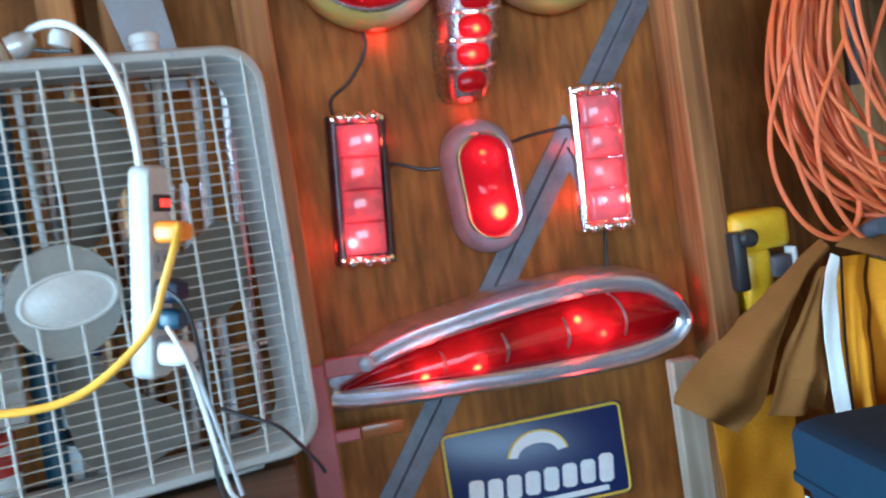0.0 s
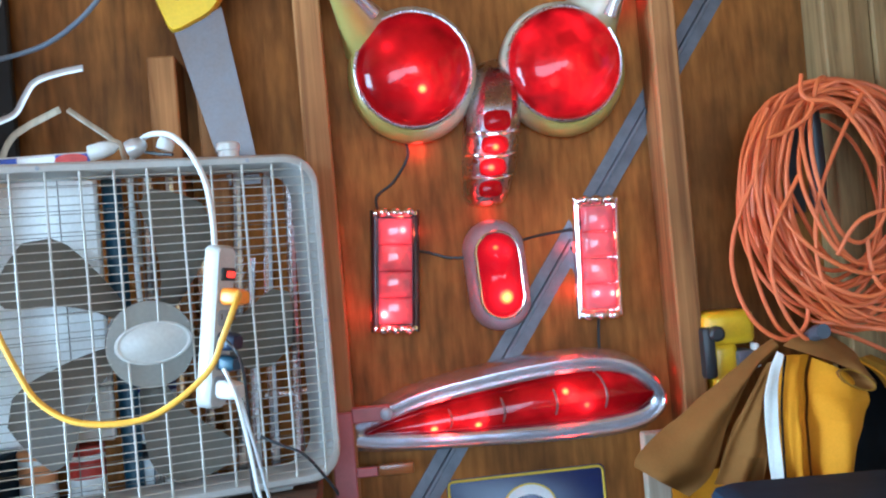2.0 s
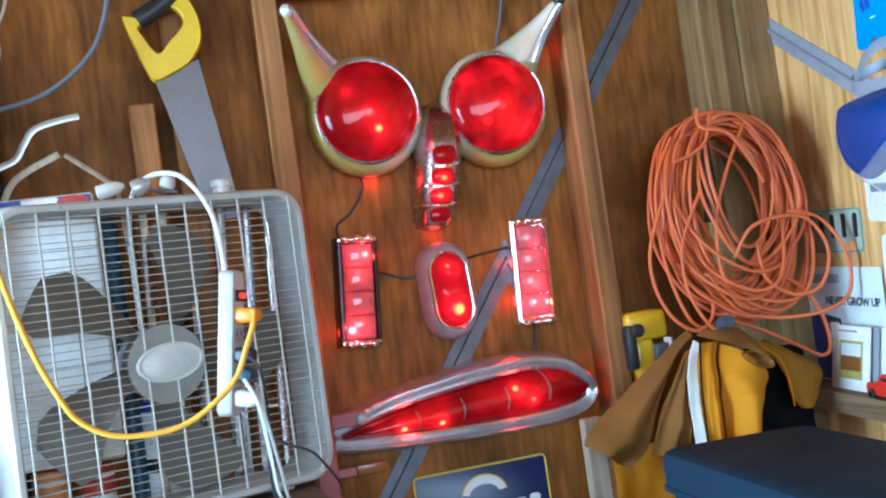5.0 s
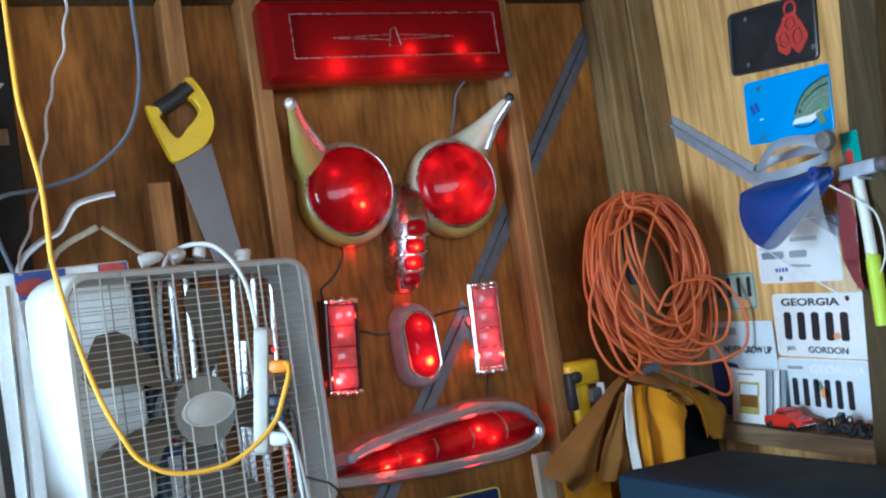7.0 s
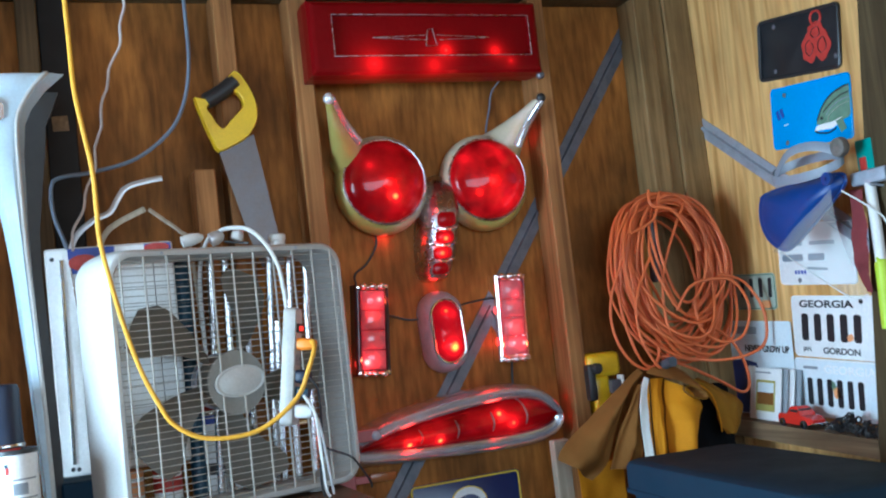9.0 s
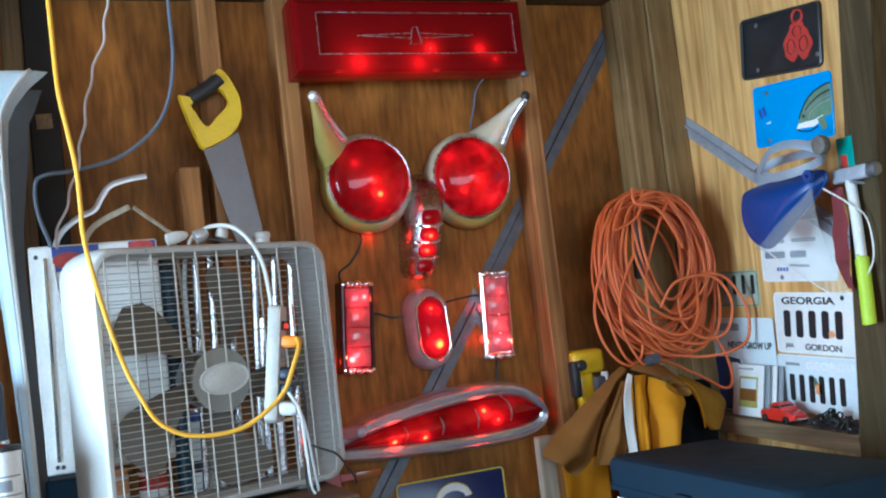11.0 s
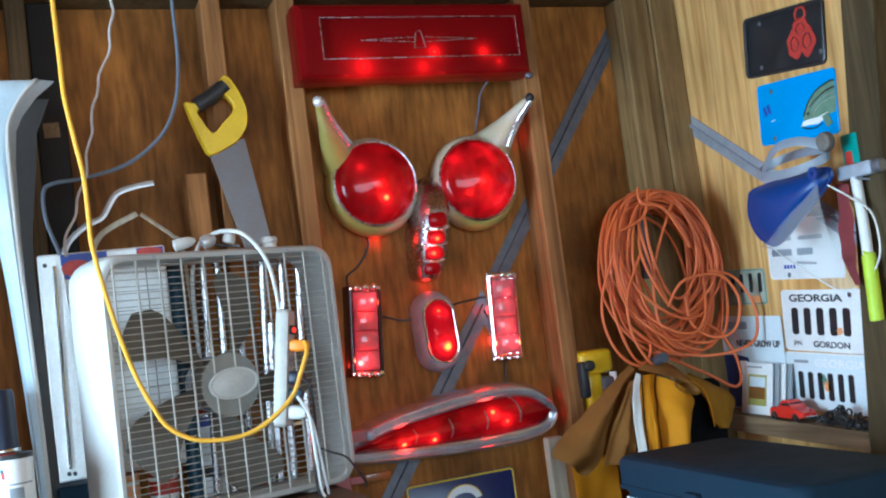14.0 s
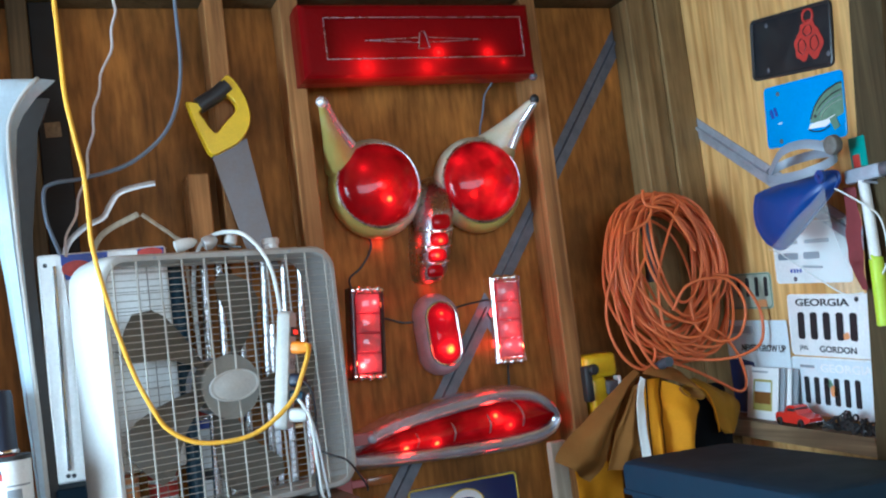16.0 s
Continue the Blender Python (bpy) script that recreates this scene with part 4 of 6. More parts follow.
def box_fan():
    ob = thing("box_fan", (-0.352, -0.28, 1.23), "white box fan with a wire grille and round badge", "fan")
    f = lambda x, y, n: FAN @ Vector((x, y, n))
    ring = lambda w, h, r, n, dx=0.0: [f(x + dx, y, n) for x, y in rounded(w, h, r)]
    part("casing", loft(bmesh.new(), [ring(0.262, 0.252, 0.05, -0.020, -0.008), ring(0.276, 0.2635, 0.055, -0.016, -0.008), ring(0.279, 0.2655, 0.056, 0.025, -0.007), ring(0.275, 0.2645, 0.056, 0.066, -0.004), ring(0.269, 0.2625, 0.052, 0.090), ring(0.2665, 0.2605, 0.050, 0.098), ring(0.263, 0.257, 0.048, 0.101),
                                  ring(0.2555, 0.249, 0.044, 0.101), ring(0.2525, 0.246, 0.042, 0.096), ring(0.2525, 0.246, 0.042, -0.016), ring(0.262, 0.246, 0.05, -0.020, -0.008)]), FAN_WHITE, ob, "rounded white casing")
    for name, n, sgn in (("front_grille", 0.098, 1), ("back_grille", -0.012, -1)):
        bm = bmesh.new()
        rows = 37 if sgn > 0 else 13
        for i in range(rows):
            y = -0.238 + 0.476 * i / (rows - 1)
            hw = 0.2535
            sweep(bm, [f(-hw, y, n), f(hw, y, n)], 0.0010 if sgn > 0 else 0.0006, 5)
        cols = 11 if sgn > 0 else 5
        for i in range(cols):
            x = -0.240 + 0.480 * i / (cols - 1)
            sweep(bm, [f(x, -0.247, n + 0.0022 * sgn), f(x, 0.247, n + 0.0022 * sgn)], 0.0021 if sgn > 0 else 0.0010, 6)
        part(name, bm, FAN_GRILLE if sgn > 0 else BLADE, ob, "dense grey-white wire grille")
    bm = bmesh.new()
    lathe(bm, ((0.062, 0.088), (0.066, 0.095), (0.065, 0.0985), (0.058, 0.0995), (0.002, 0.0998)), FAN @ Matrix.Translation((-0.014, -0.016, 0)), 40, cap_end=True)
    part("grille_disc", bm, coat("grey_disc_plastic", (0.29, 0.285, 0.26), 0.4, dirt=0.3), ob)
    bm = bmesh.new()
    e = [(0.057 * math.cos(a), 0.032 * math.sin(a)) for a in (2 * math.pi * k / 40 for k in range(40))]
    mm = FAN @ Matrix.Translation((-0.011, -0.014, 0)) @ Matrix.Rotation(radians(4), 4, "Z")
    loft(bm, [[mm @ Vector((x * s, y * s, n)) for x, y in e] for s, n in ((1.0, 0.1035), (1.0, 0.1065), (0.93, 0.1075), (0.9, 0.1062), (0.84, 0.1062), (0.8, 0.1072), (0.05, 0.108))], cap_end=True)
    badge = part("badge", bm, coat("badge_plastic", (0.62, 0.62, 0.59), 0.35, dirt=0.2), ob, "oval white badge")
    for i in range(5):
        bm = bmesh.new()
        a0 = radians(-18 + 72 * i)
        rings = []
        for j in range(9):
            r = 0.045 + 0.188 * j / 8
            half = radians(13 + 6 * j / 8) * (1.0, 1.0, 1.0, 1.0, 1.0, 1.02, 1.03, 0.94, 0.58)[j]
            line = []
            for k in range(7):
                s = k / 6 * 2 - 1
                a = a0 + half * s + 0.36 * j / 8
                line.append(f(r * math.cos(a) - 0.012, r * math.sin(a) - 0.012, 0.048 + 0.020 * s * (1 - 0.3 * j / 8) - 0.004 * s * s))
            rings.append(line + [p + FAN.to_3x3() @ Vector((0, 0, -0.0022)) for p in line[::-1]])
        loft(bm, rings, True, True)
        part("blade", bm, BLADE, ob, "grey plastic blade")
    bm = bmesh.new()
    lathe(bm, ((0.055, 0.026), (0.055, 0.068), (0.05, 0.074), (0.002, 0.075)), FAN @ Matrix.Translation((-0.012, -0.012, 0)), 32, True, True)
    part("hub", bm, BLADE, ob)
    bm = bmesh.new()
    lathe(bm, ((0.05, 0.004), (0.058, 0.006), (0.058, 0.024), (0.002, 0.024)), FAN @ Matrix.Translation((-0.012, -0.012, 0)), 32, True, True)
    part("motor", bm, POT_METAL, ob)
    bm = bmesh.new()
    lathe(bm, ((0.016, 0), (0.016, 0.012), (0.0185, 0.014), (0.0185, 0.023), (0.016, 0.026), (0.002, 0.026)), Matrix.Translation((-0.224, -0.246, 1.757)), 24, cap_end=True)
    part("knob", bm, WHITE, ob, "cream speed knob on top")
    for x in (-0.17, 0.17):
        part("foot", boxed(x - 0.02, x + 0.02, -0.2695, -0.260, -0.005, 0.085, 0.003, FAN), FAN_WHITE, ob)
    for x, y in ((-0.153, 0.2535), (0.154, 0.2535), (0.2590, -0.007)):
        bm = bmesh.new()
        lathe(bm, ((0.0032, 0.1005), (0.0032, 0.1022), (0.0005, 0.1026)), FAN @ Matrix.Translation((x - 0.0, y, 0)), 10, cap_end=True)
        part("screw", bm, POT_METAL, ob)
    return ob


box_fan()

# bench and what stands round the fan
bm = boxed(-1.6, -0.125, -0.46, -0.095, 1.19, 1.225, 0.003)
bench = thing("workbench", (-0.9, -0.3, 0), "brown wooden workbench under the fan", "workbench")
part("top", bm, BENCH, bench, smooth=False)
for x0, x1 in ((-1.58, -1.5), (-0.215, -0.135)):
    for y0, y1 in ((-0.48, -0.40), (-0.18, -0.10)):
        part("leg", boxed(x0, x1, y0, y1, 0.0, 1.19, 0.003), BENCH, bench, smooth=False)


def power_strip():
    ob = thing("power_strip", (-0.262, -0.36, 1.39), "white power strip hung on the fan grille", "power strip")
    m = Matrix.Translation((-0.254, -0.367, 1.5)) @ Matrix.Rotation(radians(8), 4, "Y") @ Matrix.Rotation(radians(54), 4, "Z") @ Matrix(((1, 0, 0, 0), (0, 0, -1, 0), (0, 1, 0, 0), (0, 0, 0, 1)))
    bm = bmesh.new()
    r = lambda w, h, rr, n: [m @ Vector((x, y, n)) for x, y in rounded(w, h, rr, 5)]
    loft(bm, [r(0.019, 0.118, 0.010, -0.006), r(0.020, 0.119, 0.011, -0.003), r(0.020, 0.119, 0.011, 0.014), r(0.017, 0.115, 0.010, 0.020)], True, True)
    part("body", bm, STRIP_WHITE, ob)
    part("switch_frame", slab(bmesh.new(), m @ Matrix.Translation((0.004, 0.077, 0)), 0.028, 0.019, 0.0195, 0.0225, 0.002), BLACK, ob)
    part("switch", slab(bmesh.new(), m @ Matrix.Translation((0.006, 0.077, 0)), 0.014, 0.009, 0.0225, 0.0262, 0.002), SWITCH_GLOW, ob, "red glowing rocker switch")
    for k in range(5):
        y = 0.045 - 0.032 * k
        sock = part("socket", slab(bmesh.new(), m @ Matrix.Translation((0.001, y, 0)), 0.026, 0.024, 0.0195, 0.0212, 0.006), PRINT_GREY, ob)
        bm = bmesh.new()
        for sx in (-0.005, 0.007):
            slab(bm, m @ Matrix.Translation((sx, y + 0.002, 0)), 0.002, 0.008, 0.0211, 0.0216, 0.0005, 2)
        part("slot", bm, BLACK, sock, smooth=False)
    return ob, m


strip, SM = power_strip()


def plug(m, y, mat, label, w=0.024, h=0.026, d=0.035, dx=0.0):
    p = m @ Vector((dx, y, 0.021))
    ob = thing("plug", p, label, "plug", "plugs in the power strip")
    bm = bmesh.new()
    mm = m @ Matrix.Translation((dx, y, 0))
    rr = lambda s, n: [mm @ Vector((x * s, yy * s, n)) for x, yy in rounded(w / 2, h / 2, min(w, h) * 0.3, 4)]
    loft(bm, [rr(1, 0.0213), rr(1.05, 0.026), rr(1.0, 0.021 + d * 0.7), rr(0.7, 0.021 + d)], True, True)
    part("body", bm, mat, ob)
    return ob


plug(SM, 0.045, ORANGE, "orange moulded plug of the yellow cord", 0.028, 0.024, 0.036, 0.002)
plug(SM, -0.02, DARK_PLUG, "dark blue plug in the white strip", 0.028, 0.026, 0.028, 0.002)
plug(SM, -0.052, TEAL, "teal plug in the white strip", 0.026, 0.022, 0.026, 0.004)
plug(SM, -0.09, WHITE, "white plug in the strip", 0.030, 0.026, 0.036, 0.004)
cable("extension_cord", [(-0.640, -0.47, 2.44), (-0.628, -0.46, 2.30), (-0.624, -0.45, 2.16), (-0.622, -0.45, 2.06), (-0.612, -0.45, 1.98), (-0.602, -0.45, 1.905), (-0.600, -0.445, 1.83), (-0.598, -0.44, 1.766), (-0.575, -0.43, 1.64), (-0.546, -0.42, 1.53), (-0.518, -0.42, 1.46), (-0.494, -0.42, 1.418), (-0.45, -0.425, 1.388), (-0.395, -0.43, 1.379),
                         (-0.34, -0.435, 1.385), (-0.292, -0.44, 1.41), (-0.252, -0.44, 1.445), (-0.232, -0.44, 1.485), (-0.214, -0.435, 1.525), (-0.208, -0.415, 1.541), (-0.210, -0.400, 1.546)], 0.0046, CORD, "yellow extension cord looping to the power strip", "cord")
cable("strip_lead", [(-0.243, -0.358, 1.615), (-0.244, -0.352, 1.66), (-0.250, -0.345, 1.71), (-0.268, -0.335, 1.755), (-0.295, -0.32, 1.788), (-0.325, -0.30, 1.798), (-0.352, -0.27, 1.795), (-0.375, -0.235, 1.776), (-0.39, -0.2, 1.70), (-0.39, -0.19, 1.5)], 0.0045, WHITE, "white flexible lead over the fan's top", "cord")
for pts, mat, r, lab in (
        ([(-0.238, -0.412, 1.44), (-0.222, -0.425, 1.40), (-0.213, -0.405, 1.33), (-0.205, -0.385, 1.25), (-0.197, -0.38, 1.23)], WHITE, 0.0032, "thin white cord hanging from the strip"),
        ([(-0.228, -0.412, 1.42), (-0.214, -0.42, 1.38), (-0.200, -0.40, 1.30), (-0.190, -0.385, 1.235)], GREY_STRIP, 0.0028, "thin grey cord hanging from the strip"),
        ([(-0.232, -0.41, 1.48), (-0.212, -0.425, 1.45), (-0.208, -0.41, 1.37), (-0.214, -0.39, 1.27), (-0.208, -0.383, 1.232)], BLACK, 0.0024, "thin dark cord hanging from the strip"),
        ([(-0.20, -0.352, 1.33), (-0.17, -0.358, 1.315), (-0.14, -0.36, 1.30), (-0.118, -0.352, 1.272), (-0.098, -0.34, 1.24), (-0.094, -0.33, 1.228)], BLACK, 0.0024, "thin black cord across the fan's corner")):
    cable("thin_cord", pts, r, mat, lab, "cord", 6)


def plug_shape(x, y, z, mat, turn, label, r=0.016, l=0.035):
    m = Matrix.Translation((x, y, z)) @ Matrix.Rotation(radians(turn), 4, "Y")
    bm = bmesh.new()
    lathe(bm, ((r * 0.4, -0.002), (r, 0.0), (r * 1.05, l * 0.4), (r * 0.8, l * 0.8), (r * 0.3, l)), m, 18, True, True)
    return tagged(part("cord_end", bm, mat, at=(x, y, z)), label, "plug")


plug_shape(-0.43, -0.283, 1.777, WHITE, 78, "white cord end lying on the fan's top", 0.0125, 0.045)
plug_shape(-0.372, -0.283, 1.777, GREY_STRIP, 70, "grey cord end lying on the fan's top", 0.0145, 0.03)
plug_shape(-0.318, -0.278, 1.775, WHITE, 20, "white cord end lying on the fan's top", 0.013, 0.026)
cable("thin_cord", [(-0.345, -0.29, 1.772), (-0.32, -0.30, 1.766), (-0.30, -0.315, 1.762)], 0.0026, BLACK, "short black cord on the fan's top", "cord", 6)


def printed_panel():
    ob = thing("white_panel", (-0.56, -0.215, 1.326), "white metal panel with a printed red and blue border", "panel")
    part("sheet", boxed(-0.697, -0.442, -0.213, -0.195, 1.327, 1.79, 0.004), PANEL, ob, smooth=False)
    part("ridge", sweep(bmesh.new(), [Vector((-0.666, -0.215, 1.765)), Vector((-0.672, -0.215, 1.352))], 0.0045, 8), CHROME, ob, "bright steel rod down the panel")
    part("ridge", sweep(bmesh.new(), [Vector((-0.650, -0.215, 1.765)), Vector((-0.630, -0.215, 1.52))], 0.002, 8), CHROME, ob)
    for x0, x1, z0, z1, mt in ((-0.652, -0.560, 1.765, 1.787, PRINT_BLUE), (-0.50, -0.446, 1.768, 1.787, PRINT_BLUE), (-0.648, -0.60, 1.735, 1.752, PRINT_BLUE)):
        part("printed_block", boxed(x0, x1, -0.2155, -0.2135, z0, z1), mt, ob, smooth=False)
    for cx, cz, rx, rz in ((-0.622, 1.757, 0.03, 0.017), (-0.475, 1.778, 0.026, 0.010)):
        e = [(cx + rx * math.cos(a), cz + rz * math.sin(a)) for a in (2 * math.pi * k / 20 for k in range(20))]
        part("printed_oval", outline_slab(bmesh.new(), wall_frame(0, -0.2155, 0), e, 0.0, 0.0015), PRINT_RED, ob, smooth=False)
    for x, z in ((-0.683, 1.768), (-0.675, 1.342), (-0.664, 1.341)):
        bm = bmesh.new()
        lathe(bm, ((0.0045, 0.0), (0.0045, 0.0018), (0.0005, 0.0019)), wall_frame(x, -0.213, z), 12, cap_end=True)
        part("hole", bm, BLACK, ob)
    return ob


printed_panel()
# added near-black board: stands for the shadow the left stud casts on the plywood
tagged(part("shade_board", boxed(-0.6705, -0.606, -0.055, -0.035, 1.2255, 2.378, 0.003), coat("shade_board_dark", (0.012, 0.009, 0.007), 0.8, dirt=0.4, dirt_colour=(0.02, 0.015, 0.012)), smooth=False, at=(-0.64, -0.045, 1.2255)), "tall near-black board added for the shade beside a stud", "board")
tagged(part("small_label", slab(bmesh.new(), wall_frame(-0.640, -0.0555, 2.085, 3), 0.034, 0.034, 0.0, 0.0012, 0.002), LEDGE, at=(-0.640, -0.0555, 2.085)), "small faded tan label stuck on the added shade board", "label")
tagged(part("dark_box", boxed(-0.70, -0.60, -0.31, -0.17, 1.2255, 1.3265, 0.004), CASE, smooth=False, at=(-0.65, -0.24, 1.2255)), "low dark box under the white panel", "box")


def spray_can(x, y, z, label, band, cap, body=None, group="spray cans"):
    ob = thing("spray_can", (x, y, z), label, "spray can", group)
    m = Matrix.Translation((x, y, z))
    bm = bmesh.new()
    lathe(bm, ((0.028, 0.0), (0.033, 0.003), (0.033, 0.185), (0.0315, 0.190), (0.022, 0.203), (0.018, 0.206)), m, 28, True, True)
    part("can", bm, body or PLATE_WHITE, ob)
    bm = bmesh.new()
    lathe(bm, ((0.0335, 0.192), (0.032, 0.196), (0.0315, 0.225), (0.031, 0.226), (0.0305, 0.292), (0.027, 0.302), (0.002, 0.304)), m, 28, True, True)
    part("cap", bm, cap, ob)
    for h0, h1, mt, a0, a1 in ((0.168, 0.186, band, 0, 360), (0.06, 0.085, PRINT_BLACK, 190, 330), (0.095, 0.11, PRINT_RED, 195, 225)):
        bm = bmesh.new()
        n = 24
        rings = []
        for h in (h0, h1):
            rings.append([m @ Vector((0.0336 * math.cos(a), 0.0336 * math.sin(a), h)) for a in (radians(a0 + (a1 - a0) * k / n) for k in range(n + 1))])
        loft(bm, rings, closed=False)
        part("label_band", bm, mt, ob)
    bm = bmesh.new()
    lathe(bm, ((0.0335, 0.186), (0.0345, 0.188), (0.0345, 0.192), (0.0335, 0.194)), m, 28)
    part("seam", bm, CHROME, ob)
    return ob


spray_can(-0.790, -0.365, 1.2255, "spray can with a dark navy cap and red band", PRINT_RED, DARK_PLUG)


def open_can(x, y, z):
    ob = thing("paint_can", (x, y, z), "white paint can with a black rim and printed bars", "paint can")
    m = Matrix.Translation((x, y, z))
    bm = bmesh.new()
    lathe(bm, ((0.034, 0.0), (0.038, 0.003), (0.038, 0.176), (0.0365, 0.180)), m, 32, True, True)
    part("body", bm, PLATE_WHITE, ob)
    bm = bmesh.new()
    lathe(bm, ((0.0375, 0.178), (0.0395, 0.180), (0.0395, 0.186), (0.0365, 0.187), (0.034, 0.182), (0.002, 0.182)), m, 32, cap_end=True)
    part("rim", bm, BLACK, ob, "black metal rim")
    for h0, h1, mt, a0, a1 in ((0.108, 0.128, PRINT_GREY, 262, 300), (0.133, 0.136, PRINT_GREY, 262, 330), (0.100, 0.103, PRINT_GREY, 262, 330), (0.145, 0.157, PRINT_RED, 244, 254), (0.157, 0.163, TEAL, 242, 252), (0.076, 0.090, PRINT_SLATE, 275, 320)):
        ring = lambda h: [m @ Vector((0.0384 * math.cos(a), 0.0384 * math.sin(a), h)) for a in (radians(a0 + (a1 - a0) * k / 10) for k in range(11))]
        part("label_bar", loft(bmesh.new(), [ring(h0), ring(h1)], closed=False), mt, ob)
    return ob


open_can(-0.774, -0.42, 1.2255)


def paint_tin(x, y, label, mat):
    ob = thing("paint_tin", (x, y, 1.2255), label, "tin", "small tins behind the fan")
    m = Matrix.Translation((x, y, 1.2255))
    bm = bmesh.new()
    lathe(bm, ((0.026, 0.0), (0.029, 0.002), (0.029, 0.080), (0.0275, 0.083)), m, 24, True, True)
    part("body", bm, PLATE_WHITE, ob)
    bm = bmesh.new()
    lathe(bm, ((0.029, 0.082), (0.030, 0.084), (0.030, 0.093), (0.028, 0.096), (0.002, 0.096)), m, 24, True, True)
    part("lid", bm, mat, ob)
    bm = bmesh.new()
    loft(bm, [[m @ Vector((0.0294 * math.cos(a), 0.0294 * math.sin(a), h)) for a in (2 * math.pi * k / 24 for k in range(24))] for h in (0.045, 0.074)])
    part("label_band", bm, mat, ob, "orange-red printed band")
    return ob


paint_tin(-0.570, -0.20, "small white tin with an orange-red band", PRINT_ORANGE)
paint_tin(-0.493, -0.20, "small white tin with a red band", PRINT_RED)
cable("steel_bar", [(-0.212, -0.102, 1.362), (-0.16, -0.100, 1.364), (-0.125, -0.098, 1.366)], 0.006, BRIGHT, "short bright steel bar behind the fan", "bar")
spray_can(-0.385, -0.15, 1.2255, "spray can with a red cap behind the fan", PRINT_BLUE, PRINT_RED)


def tall_fin():
    ob = thing("car_trim", (-0.74, -0.3, 1.2255), "tall white and chrome car trim spear on end", "car trim")
    st = [(z, (x0 + x1) / 2, (x1 - x0) / 2, d) for z, x0, x1, d in ((1.2255, -0.730, -0.712, 0.018), (1.40, -0.737, -0.713, 0.02), (1.55, -0.745, -0.716, 0.024), (1.73, -0.757, -0.721, 0.03), (1.82, -0.766, -0.722, 0.033), (1.97, -0.79, -0.718, 0.036),
                                                                   (2.03, -0.80, -0.712, 0.036), (2.06, -0.81, -0.698, 0.035), (2.097, -0.82, -0.669, 0.03), (2.122, -0.83, -0.640, 0.024), (2.130, -0.832, -0.632, 0.015))]
    rings = []
    for z, x, w, d in st:
        rings.append([Vector((x - w, -0.30, z)), Vector((x - w * 0.5, -0.30 - d * 0.9, z)), Vector((x + w * 0.35, -0.30 - d, z)), Vector((x + w * 0.75, -0.30 - d * 0.8, z)), Vector((x + w, -0.30, z)), Vector((x + w * 0.5, -0.285, z)), Vector((x - w * 0.6, -0.285, z))])
    # black channel; its wider upper part is the spear's shadowed inside, built as shape
    reach = lambda z: 0.018 + 0.020 * max(0.0, min(1.0, (z - 1.80) / 0.14)) * min(1.0, max(0.0, (2.11 - z) / 0.05))
    dark = [[Vector((x + w - 0.006, -0.292, z)), Vector((x + w + reach(z), -0.285, z)), Vector((x + w + reach(z), -0.275, z)), Vector((x + w - 0.006, -0.278, z))] for z, x, w, d in st[:-2]]
    part("channel", loft(bmesh.new(), dark, True, True), BLACK, ob, "black channel behind the spear, widened for its shaded inside")
    part("spear", loft(bmesh.new(), rings, True, True), FIN_WHITE, ob)
    part("edge", sweep(bmesh.new(), smooth_line([(x + w * 0.66, -0.30 - d * 0.8, z) for z, x, w, d in st], 4), 0.005, 8), FAN_WHITE, ob)
    hexa = [(0.02 * math.cos(radians(60 * k + 30)), 0.026 * math.sin(radians(60 * k + 30))) for k in range(6)]
    part("emblem", outline_slab(bmesh.new(), wall_frame(-0.765, -0.336, 2.05), hexa, -0.004, 0.004), CHROME, ob, "six-sided chrome emblem")
    return ob


tall_fin()
cable("hanging_wire", [(-0.365, -0.2, 2.44), (-0.368, -0.2, 2.32), (-0.369, -0.2, 2.19), (-0.385, -0.2, 2.10), (-0.422, -0.2, 2.03), (-0.498, -0.2, 1.972), (-0.59, -0.205, 1.946), (-0.65, -0.21, 1.938), (-0.672, -0.21, 1.92), (-0.672, -0.21, 1.86), (-0.655, -0.21, 1.80), (-0.65, -0.205, 1.77)], 0.0042, WIRE_BLUE, "blue-grey wire hanging in a wide bend", "wire")
WIGGLE = lambda pts: [(x + 0.0035 * math.sin(71 * z + 1.3), y, z) for x, y, z in smooth_line(pts, 4)]
cable("hanging_wire", WIGGLE([(-0.495, -0.22, 2.44), (-0.50, -0.22, 2.30), (-0.512, -0.22, 2.23), (-0.528, -0.22, 2.18), (-0.545, -0.22, 2.14), (-0.568, -0.22, 2.04), (-0.588, -0.22, 1.95), (-0.612, -0.225, 1.88), (-0.632, -0.235, 1.83), (-0.645, -0.238, 1.78)]), 0.003, WIRE_PALE, "thin pale twisted wire hanging down", "wire", 6)
cable("trim_strip", [(-0.449, -0.2, 1.927), (-0.485, -0.2, 1.922), (-0.525, -0.2, 1.910), (-0.545, -0.2, 1.885), (-0.562, -0.2, 1.860), (-0.60, -0.2, 1.842), (-0.64, -0.19, 1.80), (-0.66, -0.18, 1.7)], 0.0068, GREY_STRIP, "bent dull metal trim strip behind the panel", "trim", 8, flat=0.4)
cable("trim_strip", [(-0.49, -0.2, 1.863), (-0.515, -0.2, 1.852), (-0.545, -0.2, 1.838), (-0.572, -0.2, 1.818), (-0.59, -0.195, 1.78), (-0.60, -0.18, 1.7)], 0.0066, PALE, "bent pale trim strip behind the panel", "trim", 8, flat=0.4)
cable("trim_strip", [(-0.481, -0.19, 1.863), (-0.45, -0.185, 1.838), (-0.418, -0.18, 1.811), (-0.40, -0.175, 1.78), (-0.39, -0.17, 1.6)], 0.005, PALE, "thin pale strip leaning behind the fan", "trim", 8, flat=0.5)
